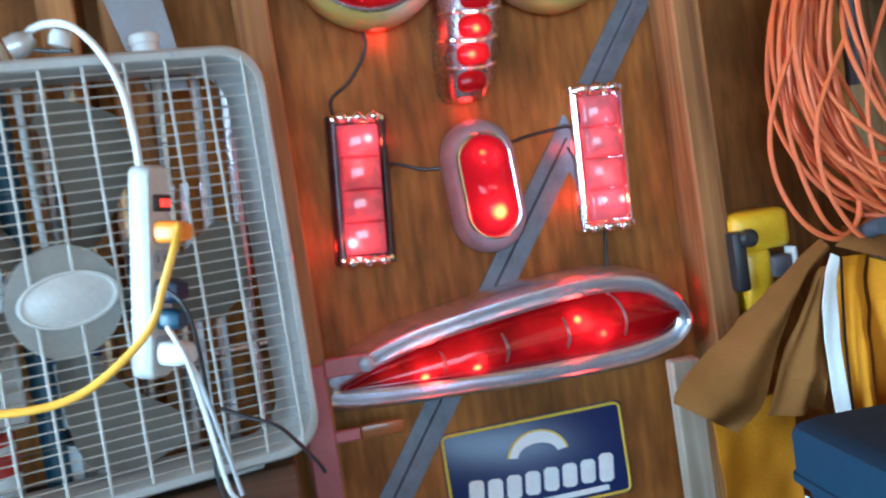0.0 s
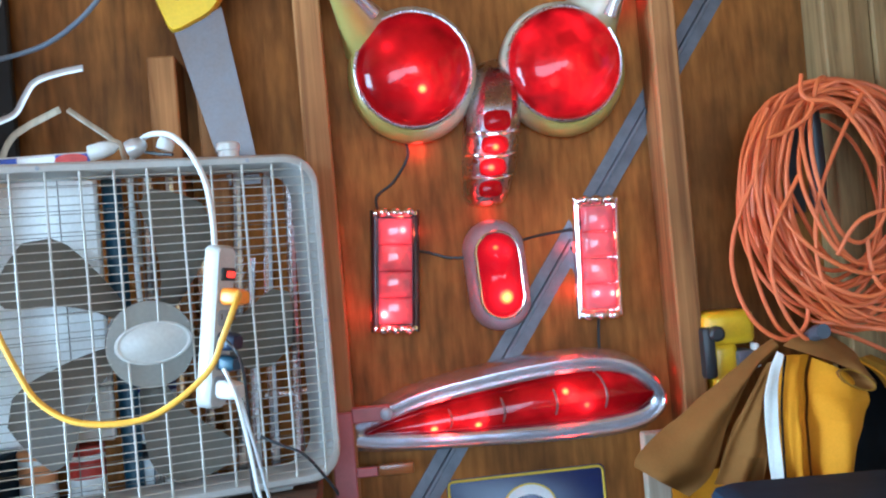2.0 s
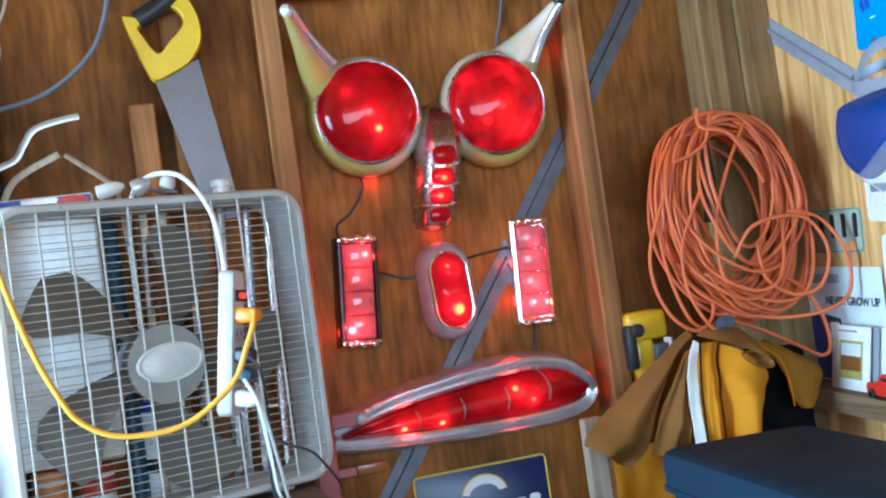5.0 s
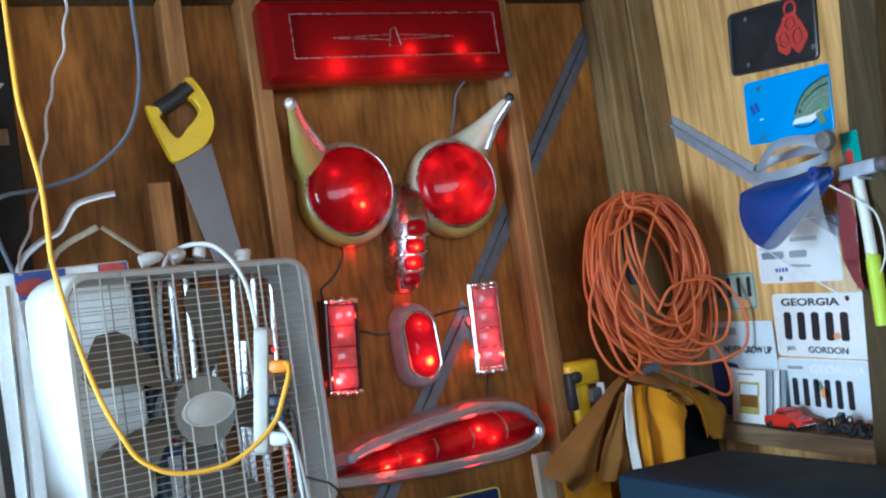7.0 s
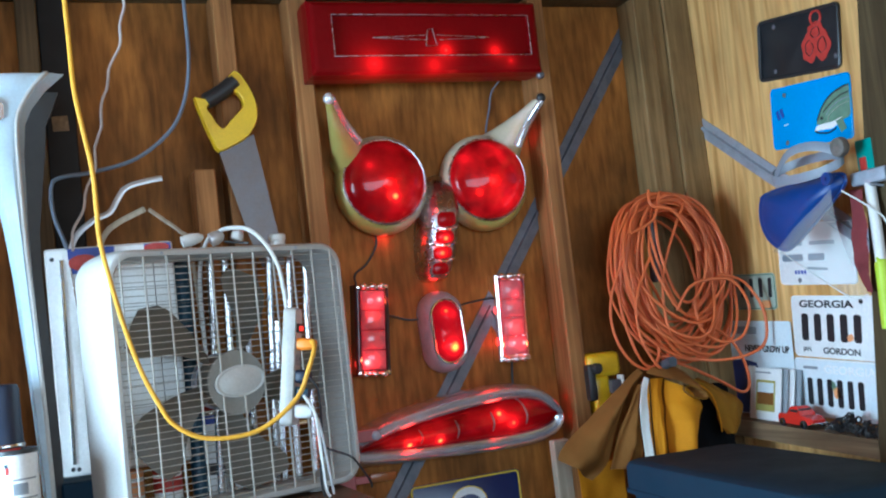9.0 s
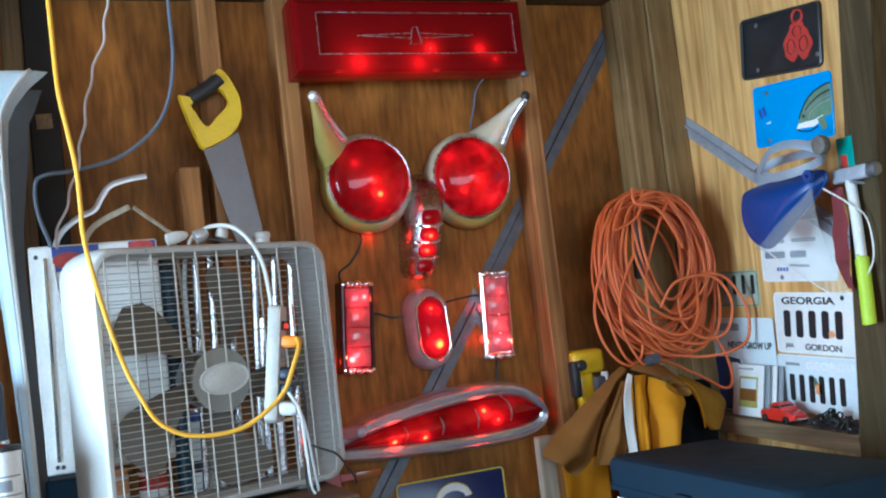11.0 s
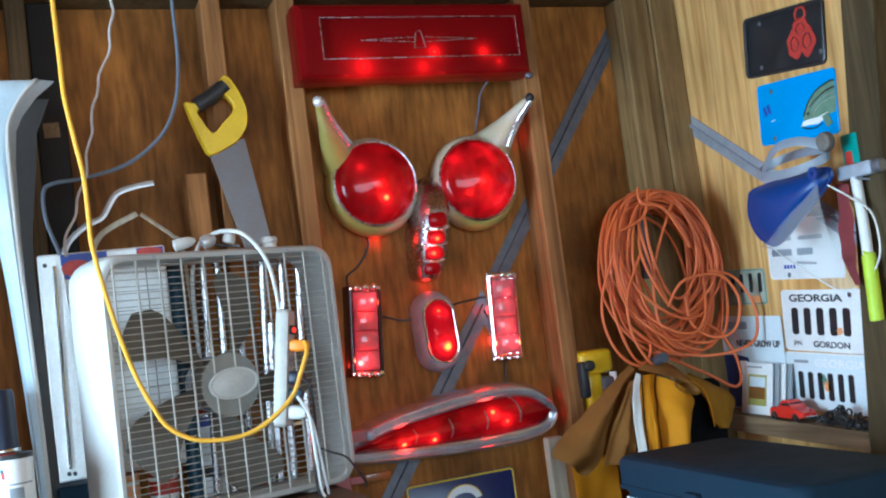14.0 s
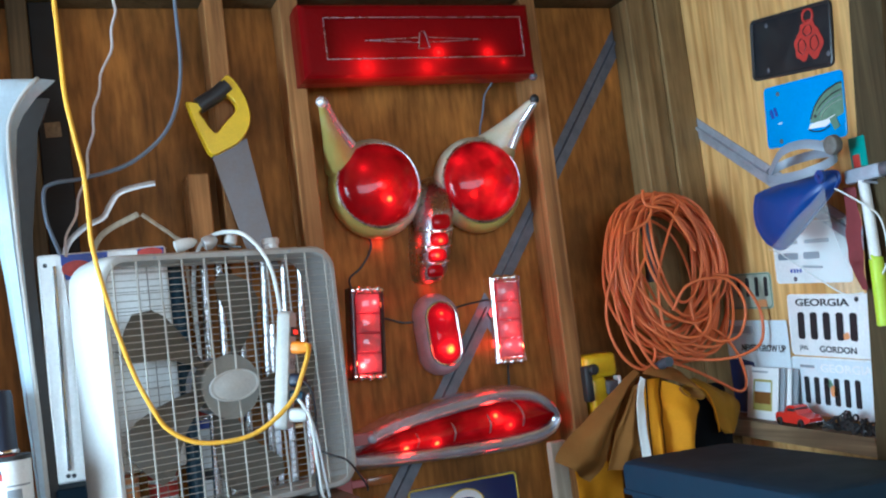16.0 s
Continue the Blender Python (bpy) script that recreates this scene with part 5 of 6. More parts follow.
for x0, x1, y, z1 in ((-0.384, -0.362, -0.190, 1.765), (-0.345, -0.330, -0.178, 1.758), (-0.256, -0.224, -0.140, 1.758), (-0.300, -0.290, -0.160, 1.62), (-0.126, -0.118, -0.108, 1.50), (-0.232, -0.214, -0.112, 1.60)):
    cable("chrome_tube", [(x0, y, 1.228), (0.5 * (x0 + x1), y, 1.5), (x1, y, z1)], 0.0085, TUBE, "straight bright metal tube standing behind the fan", "tube")
cable("chrome_tube", [(-0.200, -0.122, 1.228), (-0.193, -0.122, 1.45), (-0.180, -0.122, 1.68), (-0.176, -0.122, 1.735), (-0.166, -0.120, 1.754), (-0.152, -0.118, 1.748), (-0.140, -0.116, 1.715), (-0.146, -0.116, 1.60), (-0.154, -0.116, 1.40), (-0.160, -0.116, 1.228)], 0.0085, TUBE, "hairpin bright metal tube standing behind the fan", "tube")
tagged(part("blue_tube", lathe(bmesh.new(), ((0.013, 0.0), (0.016, 0.002), (0.016, 0.53), (0.013, 0.536)), Matrix.Translation((-0.425, -0.175, 1.2255)), 20, True, True), TEAL, at=(-0.425, -0.175, 1.2255)), "dark blue tube standing behind the fan", "tube")


# ---------- hand saw ----------
def hand_saw():
    ob = thing("hand_saw", (-0.29, -0.13, 1.99), "hand saw with a yellow and black handle", "saw")
    m = wall_frame(0, -0.128, 0)
    blade = [(-0.312, 1.998), (-0.228, 2.03), (-0.193, 1.79), (-0.186, 1.725), (-0.238, 1.725), (-0.262, 1.80)]
    part("blade", outline_slab(bmesh.new(), m, blade, -0.001, 0.001), STEEL, ob, "dull grey steel blade", smooth=False)
    outer = smooth_line([(-0.268, 2.176, 0), (-0.246, 2.168, 0), (-0.222, 2.12, 0), (-0.216, 2.085, 0), (-0.221, 2.055, 0), (-0.245, 2.022, 0), (-0.278, 2.004, 0), (-0.312, 1.992, 0), (-0.326, 2.02, 0), (-0.340, 2.06, 0), (-0.356, 2.118, 0), (-0.350, 2.128, 0), (-0.332, 2.112, 0), (-0.303, 2.124, 0), (-0.283, 2.140, 0)], 4, True)
    hole = smooth_line([(-0.329, 2.094, 0), (-0.30, 2.108, 0), (-0.268, 2.128, 0), (-0.252, 2.118, 0), (-0.246, 2.100, 0), (-0.257, 2.083, 0), (-0.275, 2.066, 0), (-0.296, 2.044, 0), (-0.310, 2.055, 0), (-0.320, 2.074, 0)], 6, True)

    def by_angle(line, n=60, c=Vector((-0.290, 2.088, 0))):
        got = sorted((math.atan2(p.y - c.y, p.x - c.x), (p - c).length) for p in line)
        angles = [-math.pi + 2 * math.pi * k / n for k in range(n)]
        radii = np.interp(angles, [g[0] for g in got], [g[1] for g in got], period=2 * math.pi)
        return [c + Vector((math.cos(a), math.sin(a), 0)) * float(rr) for a, rr in zip(angles, radii)]
    outer, hole = by_angle(outer), by_angle(hole)
    q = lambda p, n, s=0.0, c=(-0.288, 2.082): m @ Vector((p.x + (c[0] - p.x) * s, p.y + (c[1] - p.y) * s, n))
    rings = [[q(p, 0.011) for p in hole], [q(p, 0.014, -0.06) for p in hole], [q(p, 0.014, 0.03) for p in outer], [q(p, 0.010) for p in outer], [q(p, -0.010) for p in outer], [q(p, -0.014, 0.03) for p in outer], [q(p, -0.014, -0.06) for p in hole], [q(p, -0.011) for p in hole], [q(p, 0.011) for p in hole]]
    part("handle", loft(bmesh.new(), rings), YELLOW, ob, "yellow plastic handle")
    g = smooth_line([m @ Vector(p) for p in ((-0.330, 2.108, 0.004), (-0.305, 2.122, 0.004), (-0.282, 2.137, 0.004), (-0.260, 2.154, 0.004))], 5)
    part("grip", sweep(bmesh.new(), g, 0.0185, 12, flat=0.95), BLACK, ob, "black rubber grip")
    return ob


hand_saw()


# ---------- coiled hose, jacket and drill ----------
def hose_coil():
    ob = thing("coiled_cord", (0.80, -0.09, 1.40), "large untidy coil of thin orange cord hung on a hook", "cord")
    rng = random.Random(7)
    top = Vector((0.80, -0.15, 1.835))
    bm = bmesh.new()
    loops = 34
    pts, shape = [], []
    for i in range(loops + 1):
        size = rng.random() ** 0.8
        shape.append((0.066 + 0.102 * size + rng.uniform(-0.012, 0.012), (0.22 + 0.26 * size) * rng.uniform(0.86, 1.06), top.x + rng.uniform(-0.020, 0.026), rng.uniform(-0.035, 0.045),
                      top.z + rng.uniform(-0.045, 0.012) - 0.03 * (1 - size), -0.122 - 0.085 * rng.random(), rng.uniform(0, 6.28), rng.uniform(0, 6.28)))
    for i in range(loops):
        n = 12
        for k in range(n):
            w, drop, cx, lean, zt, yb, p1, p2 = (u + (v - u) * k / n for u, v in zip(shape[i], shape[i + 1]))
            a = 2 * math.pi * k / n + math.pi / 2
            s, c = math.sin(a), math.cos(a)
            x = cx + w * math.copysign(abs(c) ** (0.78 if s > 0 else 1.0), c) + lean * (1 - s) * 0.5 + 0.006 * math.sin(2 * a + p1)
            z = zt - drop * 0.5 * (1 - s) + 0.007 * math.sin(3 * a + p2)
            y = yb + 0.014 * math.sin(2 * a + p2) - 0.02 * (1 - s) + (0.015 if s > 0.8 else 0)
            pts.append((min(x, 0.985), min(y, -0.098), z))
    line = smooth_line(pts, 5)
    part("coil", sweep(bm, line, 0.0039, 7), ORANGE_HOSE, ob)
    stray = (
        [(0.70, -0.2, 1.76), (0.655, -0.21, 1.68), (0.602, -0.21, 1.57), (0.596, -0.21, 1.49), (0.62, -0.22, 1.42), (0.67, -0.22, 1.385), (0.715, -0.21, 1.41), (0.722, -0.2, 1.48), (0.70, -0.2, 1.60), (0.68, -0.19, 1.70)],
        [(0.69, -0.19, 1.78), (0.64, -0.20, 1.70), (0.625, -0.205, 1.60), (0.632, -0.21, 1.50), (0.66, -0.215, 1.41), (0.70, -0.21, 1.385), (0.735, -0.2, 1.40)],
        [(0.86, -0.2, 1.80), (0.80, -0.22, 1.72), (0.745, -0.235, 1.62), (0.73, -0.24, 1.52), (0.75, -0.24, 1.44), (0.80, -0.235, 1.41), (0.86, -0.23, 1.44)],
        [(0.72, -0.22, 1.66), (0.66, -0.23, 1.56), (0.655, -0.235, 1.47), (0.69, -0.235, 1.395), (0.735, -0.22, 1.375), (0.75, -0.2, 1.42)],
        [(0.90, -0.24, 1.60), (0.96, -0.26, 1.575), (0.995, -0.28, 1.50), (0.99, -0.28, 1.42), (0.94, -0.27, 1.39), (0.86, -0.25, 1.385), (0.78, -0.22, 1.40), (0.73, -0.2, 1.41)],
        [(0.76, -0.25, 1.52), (0.80, -0.26, 1.575), (0.87, -0.265, 1.59), (0.93, -0.265, 1.575), (0.965, -0.265, 1.51), (0.94, -0.26, 1.44), (0.88, -0.25, 1.43), (0.83, -0.24, 1.47), (0.82, -0.24, 1.54)],
        [(0.74, -0.2, 1.40), (0.80, -0.21, 1.375), (0.88, -0.22, 1.33), (0.94, -0.225, 1.295), (0.965, -0.225, 1.315), (0.955, -0.225, 1.38), (0.92, -0.22, 1.44), (0.88, -0.21, 1.47)],
        [(0.79, -0.20, 1.825), (0.765, -0.225, 1.815), (0.74, -0.235, 1.76), (0.70, -0.235, 1.735), (0.665, -0.235, 1.725)],
        [(0.74, -0.22, 1.83), (0.735, -0.235, 1.79), (0.79, -0.245, 1.77), (0.84, -0.24, 1.70), (0.86, -0.235, 1.665)])
    for p in stray:
        part("loose_loop", sweep(bmesh.new(), smooth_line(p, 8), 0.0039, 8), ORANGE_HOSE, ob, "loose loop of orange cord")
    return ob


hose_coil()


def cord_hook():
    ob = thing("wall_hook", (0.80, -0.001, 1.80), "black wall hook holding the orange coil", "hook")
    part("plate", boxed(0.785, 0.825, -0.008, -0.0005, 1.60, 1.79, 0.002), BLACK, ob)
    part("arm", sweep(bmesh.new(), smooth_line([(0.805, -0.004, 1.80), (0.805, -0.08, 1.792), (0.805, -0.14, 1.790), (0.805, -0.165, 1.794), (0.805, -0.175, 1.802)], 5), 0.010, 10), BLACK, ob)
    part("post", sweep(bmesh.new(), smooth_line([(0.800, -0.112, 1.795), (0.802, -0.116, 1.70), (0.800, -0.112, 1.60)], 5), 0.016, 10), BLACK, ob)
    return ob


cord_hook()


def cloth(bm, left, right, folds=3.0, depth=0.012, seed=0, nu=22, nv=16, thick=0.0025, bulge=0.0):
    """A hanging sheet between two edge lines, with folds running down it."""
    rng = random.Random(seed)
    ph = [rng.uniform(0, 6.28) for _ in range(4)]
    L, R = smooth_line(left, 6), smooth_line(right, 6)
    front, rows = [], []
    for j in range(nv + 1):
        t = j / nv
        a = L[round(t * (len(L) - 1))]
        b = R[round(t * (len(R) - 1))]
        row = []
        for i in range(nu + 1):
            s = i / nu
            p = a.lerp(b, s)
            amp = depth * (0.25 + 0.9 * t)
            p = p + Vector((0, -1, 0)) * amp * (math.sin(folds * 6.28 * s + ph[0] + 0.7 * math.sin(3 * t + ph[1])) + 0.45 * math.sin(2.3 * folds * 6.28 * s + ph[2] + 2 * t))
            p = p + Vector((0, -1, 0)) * (0.010 * noise.noise(p * 23) + bulge * math.sin(math.pi * s) * (0.4 + 0.6 * t))
            row.append(p)
        rows.append(row)
    back = [[p + Vector((0, thick, 0)) for p in r] for r in rows]
    loft(bm, [r + q[::-1] for r, q in zip(rows, back)], True, True)
    return bm


def jacket():
    ob = thing("work_jacket", (0.70, -0.05, 1.37), "brown and yellow leather work apron hung over a hook", "apron")
    part("brown_flap", cloth(bmesh.new(), [(0.652, -0.205, 1.388), (0.612, -0.210, 1.368), (0.506, -0.222, 1.300), (0.404, -0.230, 1.232), (0.386, -0.232, 1.205)],
                             [(0.660, -0.225, 1.372), (0.606, -0.245, 1.335), (0.556, -0.262, 1.268), (0.518, -0.272, 1.185), (0.478, -0.262, 1.142)], 0.55, 0.022, 3, nu=30, nv=24, bulge=0.012), BROWN_LEATHER, ob, "brown suede flap with deep folds")
    part("brown_flap", cloth(bmesh.new(), [(0.632, -0.232, 1.352), (0.585, -0.240, 1.300), (0.548, -0.238, 1.240), (0.514, -0.236, 1.165)],
                             [(0.640, -0.238, 1.352), (0.612, -0.262, 1.290), (0.606, -0.268, 1.225), (0.594, -0.262, 1.160)], 0.7, 0.018, 8, nu=26, nv=20, bulge=0.036), BROWN_LEATHER, ob, "brown suede flap with deep folds")
    part("white_edge", cloth(bmesh.new(), [(0.643, -0.250, 1.370), (0.606, -0.275, 1.312), (0.600, -0.280, 1.240), (0.603, -0.280, 1.08)], [(0.652, -0.250, 1.364), (0.626, -0.280, 1.306), (0.620, -0.285, 1.235), (0.618, -0.285, 1.08)], 0.4, 0.003, 2, nu=6), CLOTH_WHITE, ob, "white lining edge")
    part("dark_piping", sweep(bmesh.new(), smooth_line([(0.654, -0.254, 1.362), (0.629, -0.286, 1.304), (0.622, -0.291, 1.233), (0.620, -0.291, 1.08)], 8), 0.0018, 6), BLACK_CLOTH, ob, "dark piping beside the white edge")
    part("yellow_panel", cloth(bmesh.new(), [(0.654, -0.245, 1.362), (0.631, -0.270, 1.305), (0.626, -0.275, 1.24), (0.622, -0.275, 1.07)], [(0.702, -0.240, 1.360), (0.681, -0.262, 1.31), (0.676, -0.268, 1.24), (0.679, -0.268, 1.07)], 1.1, 0.007, 5, nu=28, bulge=0.016), TAN_LEATHER, ob, "soft yellow leather panel")
    part("yellow_panel", cloth(bmesh.new(), [(0.704, -0.246, 1.354), (0.683, -0.272, 1.31), (0.678, -0.275, 1.24), (0.680, -0.272, 1.07)],
                               [(0.752, -0.262, 1.325), (0.785, -0.268, 1.284), (0.768, -0.262, 1.235), (0.718, -0.258, 1.07)], 0.45, 0.007, 6, nu=30, nv=22, bulge=0.045), TAN_LEATHER, ob, "soft yellow leather panel")
    part("yellow_panel", cloth(bmesh.new(), [(0.460, -0.20, 1.17), (0.459, -0.20, 1.11), (0.460, -0.2, 1.04), (0.462, -0.2, 0.98)], [(0.585, -0.20, 1.18), (0.582, -0.20, 1.10), (0.58, -0.2, 1.04), (0.58, -0.2, 0.98)], 0.7, 0.008, 9), TAN_LEATHER, ob, "soft yellow leather panel")
    sleeve = part("sleeve", cloth(bmesh.new(), [(0.782, -0.225, 1.345), (0.815, -0.240, 1.315), (0.830, -0.252, 1.270), (0.836, -0.258, 1.225), (0.850, -0.258, 1.203)],
                                  [(0.826, -0.200, 1.345), (0.886, -0.205, 1.311), (0.945, -0.212, 1.272), (0.928, -0.225, 1.230), (0.878, -0.245, 1.203)], 0.5, 0.010, 11, nu=30, nv=22, bulge=0.040), MUSTARD, ob, "yellow leather sleeve, open at its end")
    part("cuff_seam", sweep(bmesh.new(), smooth_line([(0.786, -0.232, 1.342), (0.824, -0.248, 1.310), (0.832, -0.264, 1.262), (0.834, -0.267, 1.210)], 6), 0.0019, 8), TAN_LEATHER, sleeve, "stitched cuff edge")
    part("collar", cloth(bmesh.new(), [(0.664, -0.225, 1.376), (0.690, -0.262, 1.362), (0.716, -0.285, 1.350), (0.742, -0.292, 1.336)], [(0.700, -0.190, 1.398), (0.745, -0.215, 1.388), (0.788, -0.238, 1.352), (0.808, -0.262, 1.298)], 0.5, 0.007, 4, nu=26, bulge=0.022), BROWN_LEATHER, ob, "brown suede collar")
    ringed = lambda k: [Vector((0.748 + 0.026 * k * math.cos(a) + 0.008 * k * math.sin(a), -0.306 - 0.008 * math.cos(a), 1.319 + 0.011 * k * math.sin(a) - 0.016 * k * math.cos(a))) for a in (2 * math.pi * q / 24 for q in range(24))]
    part("opening", loft(bmesh.new(), [ringed(1.0), [p + Vector((0, 0.012, 0)) for p in ringed(0.92)], [p + Vector((0, 0.03, 0)) for p in ringed(0.3)]], cap_end=True), BROWN_LEATHER, ob, "brown lined opening")
    part("loop", sweep(bmesh.new(), ringed(0.9), 0.0010, 8, closed=True), MUSTARD, ob, "bound edge of the opening")
    # near-black sheet fills the shaded gap behind the sleeve
    part("shaded_lining", cloth(bmesh.new(), [(0.78, -0.17, 1.33), (0.785, -0.18, 1.25), (0.785, -0.18, 1.15), (0.785, -0.18, 1.0)], [(0.93, -0.17, 1.32), (0.93, -0.18, 1.25), (0.93, -0.18, 1.15), (0.93, -0.18, 1.0)], 1.0, 0.006, 14), BLACK_CLOTH, ob, "sheet behind the sleeve, its shade put into the black")
    part("hook_end", sweep(bmesh.new(), smooth_line([(0.716, -0.195, 1.376), (0.716, -0.225, 1.388), (0.715, -0.252, 1.396), (0.715, -0.272, 1.398)], 4), 0.0125, 12), coat("dark_grey_hook", (0.07, 0.08, 0.10), 0.45), ob, "dark grey hook end")
    return ob


jacket()


def drill():
    ob = thing("cordless_drill", (0.62, -0.05, 1.28), "yellow and black cordless drill hung between studs", "drill")
    part("body", boxed(0.572, 0.668, -0.105, -0.03, 1.372, 1.434, 0.014, segments=3), YELLOW, ob, "yellow plastic body")
    part("grip", boxed(0.586, 0.634, -0.10, -0.045, 1.275, 1.376, 0.012, segments=3), YELLOW, ob)
    part("bumper", boxed(0.566, 0.590, -0.110, -0.03, 1.315, 1.408, 0.007, segments=2), BLACK, ob, "black rubber bumper")
    bm = bmesh.new()
    lathe(bm, ((0.010, 0.0), (0.014, 0.004), (0.014, 0.016), (0.009, 0.020)), Matrix.Translation((0.590, -0.104, 1.396)) @ Matrix.Rotation(radians(90), 4, "X"), 16, True, True)
    part("chuck", bm, BLACK, ob)
    part("trigger", boxed(0.628, 0.660, -0.112, -0.06, 1.328, 1.362, 0.006, segments=2), GALV, ob, "grey trigger block")
    part("strap", boxed(0.660, 0.667, -0.115, -0.085, 1.330, 1.372, 0.002), CLOTH_WHITE, ob)
    part("peg", sweep(bmesh.new(), [Vector((0.63, -0.001, 1.395)), Vector((0.63, -0.04, 1.395))], 0.005, 8), POT_METAL, ob)
    return ob


drill()
tagged(part("pale_board", boxed(0.438, 0.482, -0.125, -0.100, 0.0005, 1.235, 0.003), PALE, smooth=False, at=(0.46, -0.11, 0.0)), "pale board leaning beside the stud", "board")


def bracket():
    ob = thing("metal_bracket", (-0.09, -0.09, 1.0), "faded red metal bracket screwed to the stud", "bracket")
    part("upright", boxed(-0.105, -0.066, -0.101, -0.0895, 0.95, 1.318, 0.002), PINK_PAINT, ob, smooth=False)
    part("arm", boxed(-0.066, 0.0, -0.101, -0.0895, 1.298, 1.325, 0.002), PINK_PAINT, ob, smooth=False)
    part("reflector", boxed(-0.028, 0.034, -0.099, -0.0895, 1.202, 1.222, 0.003, segments=2), PRINT_AMBER, ob, "small amber plastic reflector")
    part("lower_arm", boxed(-0.066, -0.029, -0.099, -0.0895, 1.203, 1.220, 0.002), PINK_PAINT, ob, smooth=False)
    bm = bmesh.new()
    lathe(bm, ((0.011, 0.0), (0.011, 0.006), (0.007, 0.009), (0.001, 0.009)), wall_frame(-0.006, -0.101, 1.310), 14, cap_end=True)
    part("bolt", bm, POT_METAL, ob)
    return ob


bracket()


# ---------- dark storage case ----------
def storage_case():
    ob = thing("storage_case", (0.56, -0.75, 0.0), "dark blue-black plastic storage case with a flat lid", "storage case")
    m = Matrix.Translation((0.437, -0.447, 0)) @ Matrix.Rotation(radians(-4), 4, "Z")
    w, d = 0.288, 0.66

    def shell(x0, x1, y0, y1, z0, z1, r, taper=0.0):
        cx, cy = (x0 + x1) / 2, (y0 + y1) / 2
        rings = []
        for z, s in ((z0, -taper), (z1 - r, 0.0), (z1 - r * 0.35, -r * 0.3), (z1, -r)):
            rings.append([m @ Vector((cx + x, cy + y, z)) for x, y in rounded((x1 - x0) / 2 + s, (y1 - y0) / 2 + s, 0.03, 6)])
        return loft(bmesh.new(), rings, True, True)
    part("body", shell(0.008, w - 0.008, -d + 0.008, -0.008, 0.80, 1.155, 0.004, 0.03), CASE, ob)
    part("lid", shell(0.0, w, -d, 0.0, 1.150, 1.214, 0.014), CASE, ob, "slightly domed dark lid")
    part("rim", shell(-0.003, w + 0.003, -d - 0.003, 0.003, 1.146, 1.156, 0.003), CASE, ob)
    f = m @ Matrix(((0, 0, -1, 0.0), (-1, 0, 0, 0), (0, 1, 0, 0), (0, 0, 0, 1)))
    for k, (u, ww) in enumerate(((0.035, 0.014), (0.054, 0.016), (0.074, 0.012), (0.094, 0.02))):
        part("label_bar", slab(bmesh.new(), f @ Matrix.Translation((u, 1.122, -0.006)), ww, 0.014, 0.0, 0.0012, 0.001, 2), PLATE_WHITE, ob, smooth=False)
    part("latch", slab(bmesh.new(), f @ Matrix.Translation((0.33, 1.14, 0)), 0.05, 0.06, 0.0, 0.012, 0.006), CASE, ob)
    return ob


storage_case()
cab = thing("side_cabinet", (0.62, -0.8, 0), "brown wooden stand below the dark case", "cabinet")
for n, a in (("top", (0.36, 0.93, -1.2, -0.42, 0.765, 0.7995)), ("side", (0.37, 0.40, -1.18, -0.44, 0.0, 0.764)), ("side", (0.89, 0.92, -1.18, -0.44, 0.0, 0.764)), ("back", (0.401, 0.889, -0.47, -0.45, 0.0, 0.764))):
    part(n, boxed(*a, 0.002), BENCH, cab, smooth=False)


# ---------- side wall: plates, ledge, small things ----------
def ledge_z(y):
    return 1.228 + 0.052 * (y + 0.09)


bm = boxed(XR - 0.089, XR - 0.0005, -0.672, -0.0895, -0.042, 0.0)
for v in bm.verts:
    v.co.z += ledge_z(v.co.y)
tagged(part("ledge", bm, LEDGE, smooth=False, at=(0.98, -0.4, 1.2)), "rough pine ledge nailed between the studs", "ledge", kind="structure")


def bolts(m, ob, spots, mat=None):
    for x, y in spots:
        bm = bmesh.new()
        lathe(bm, ((0.0062, 0.0014), (0.0062, 0.0026), (0.003, 0.0034), (0.0005, 0.0035)), m @ Matrix.Translation((x, y, 0)), 14, cap_end=True)
        part("bolt", bm, mat or GALV, ob)


def plate(m, label, mat, w=0.300, h=0.152, border=None, cat="number plate"):
    ob = thing("number_plate", m.translation, label, cat, "plates on the wall")
    part("sheet", slab(bmesh.new(), m, w, h, 0.0004, 0.0018, 0.012), mat, ob)
    rim = [m @ Vector((x, y, 0.0018)) for x, y in rounded(w / 2 - 0.003, h / 2 - 0.003, 0.011, 5)]
    part("rim", sweep(bmesh.new(), rim, 0.0016, 6, closed=True), border or mat, ob)
    return ob


def bars(m, ob, mat, spots, name="bar"):
    for x, y, w, h, t in spots:
        part(name, slab(bmesh.new(), m @ Matrix.Translation((x, y, 0)) @ Matrix.Rotation(radians(t), 4, "Z"), w, h, 0.0017, 0.0028, min(w, h) * 0.2, 2), mat, ob, smooth=False)


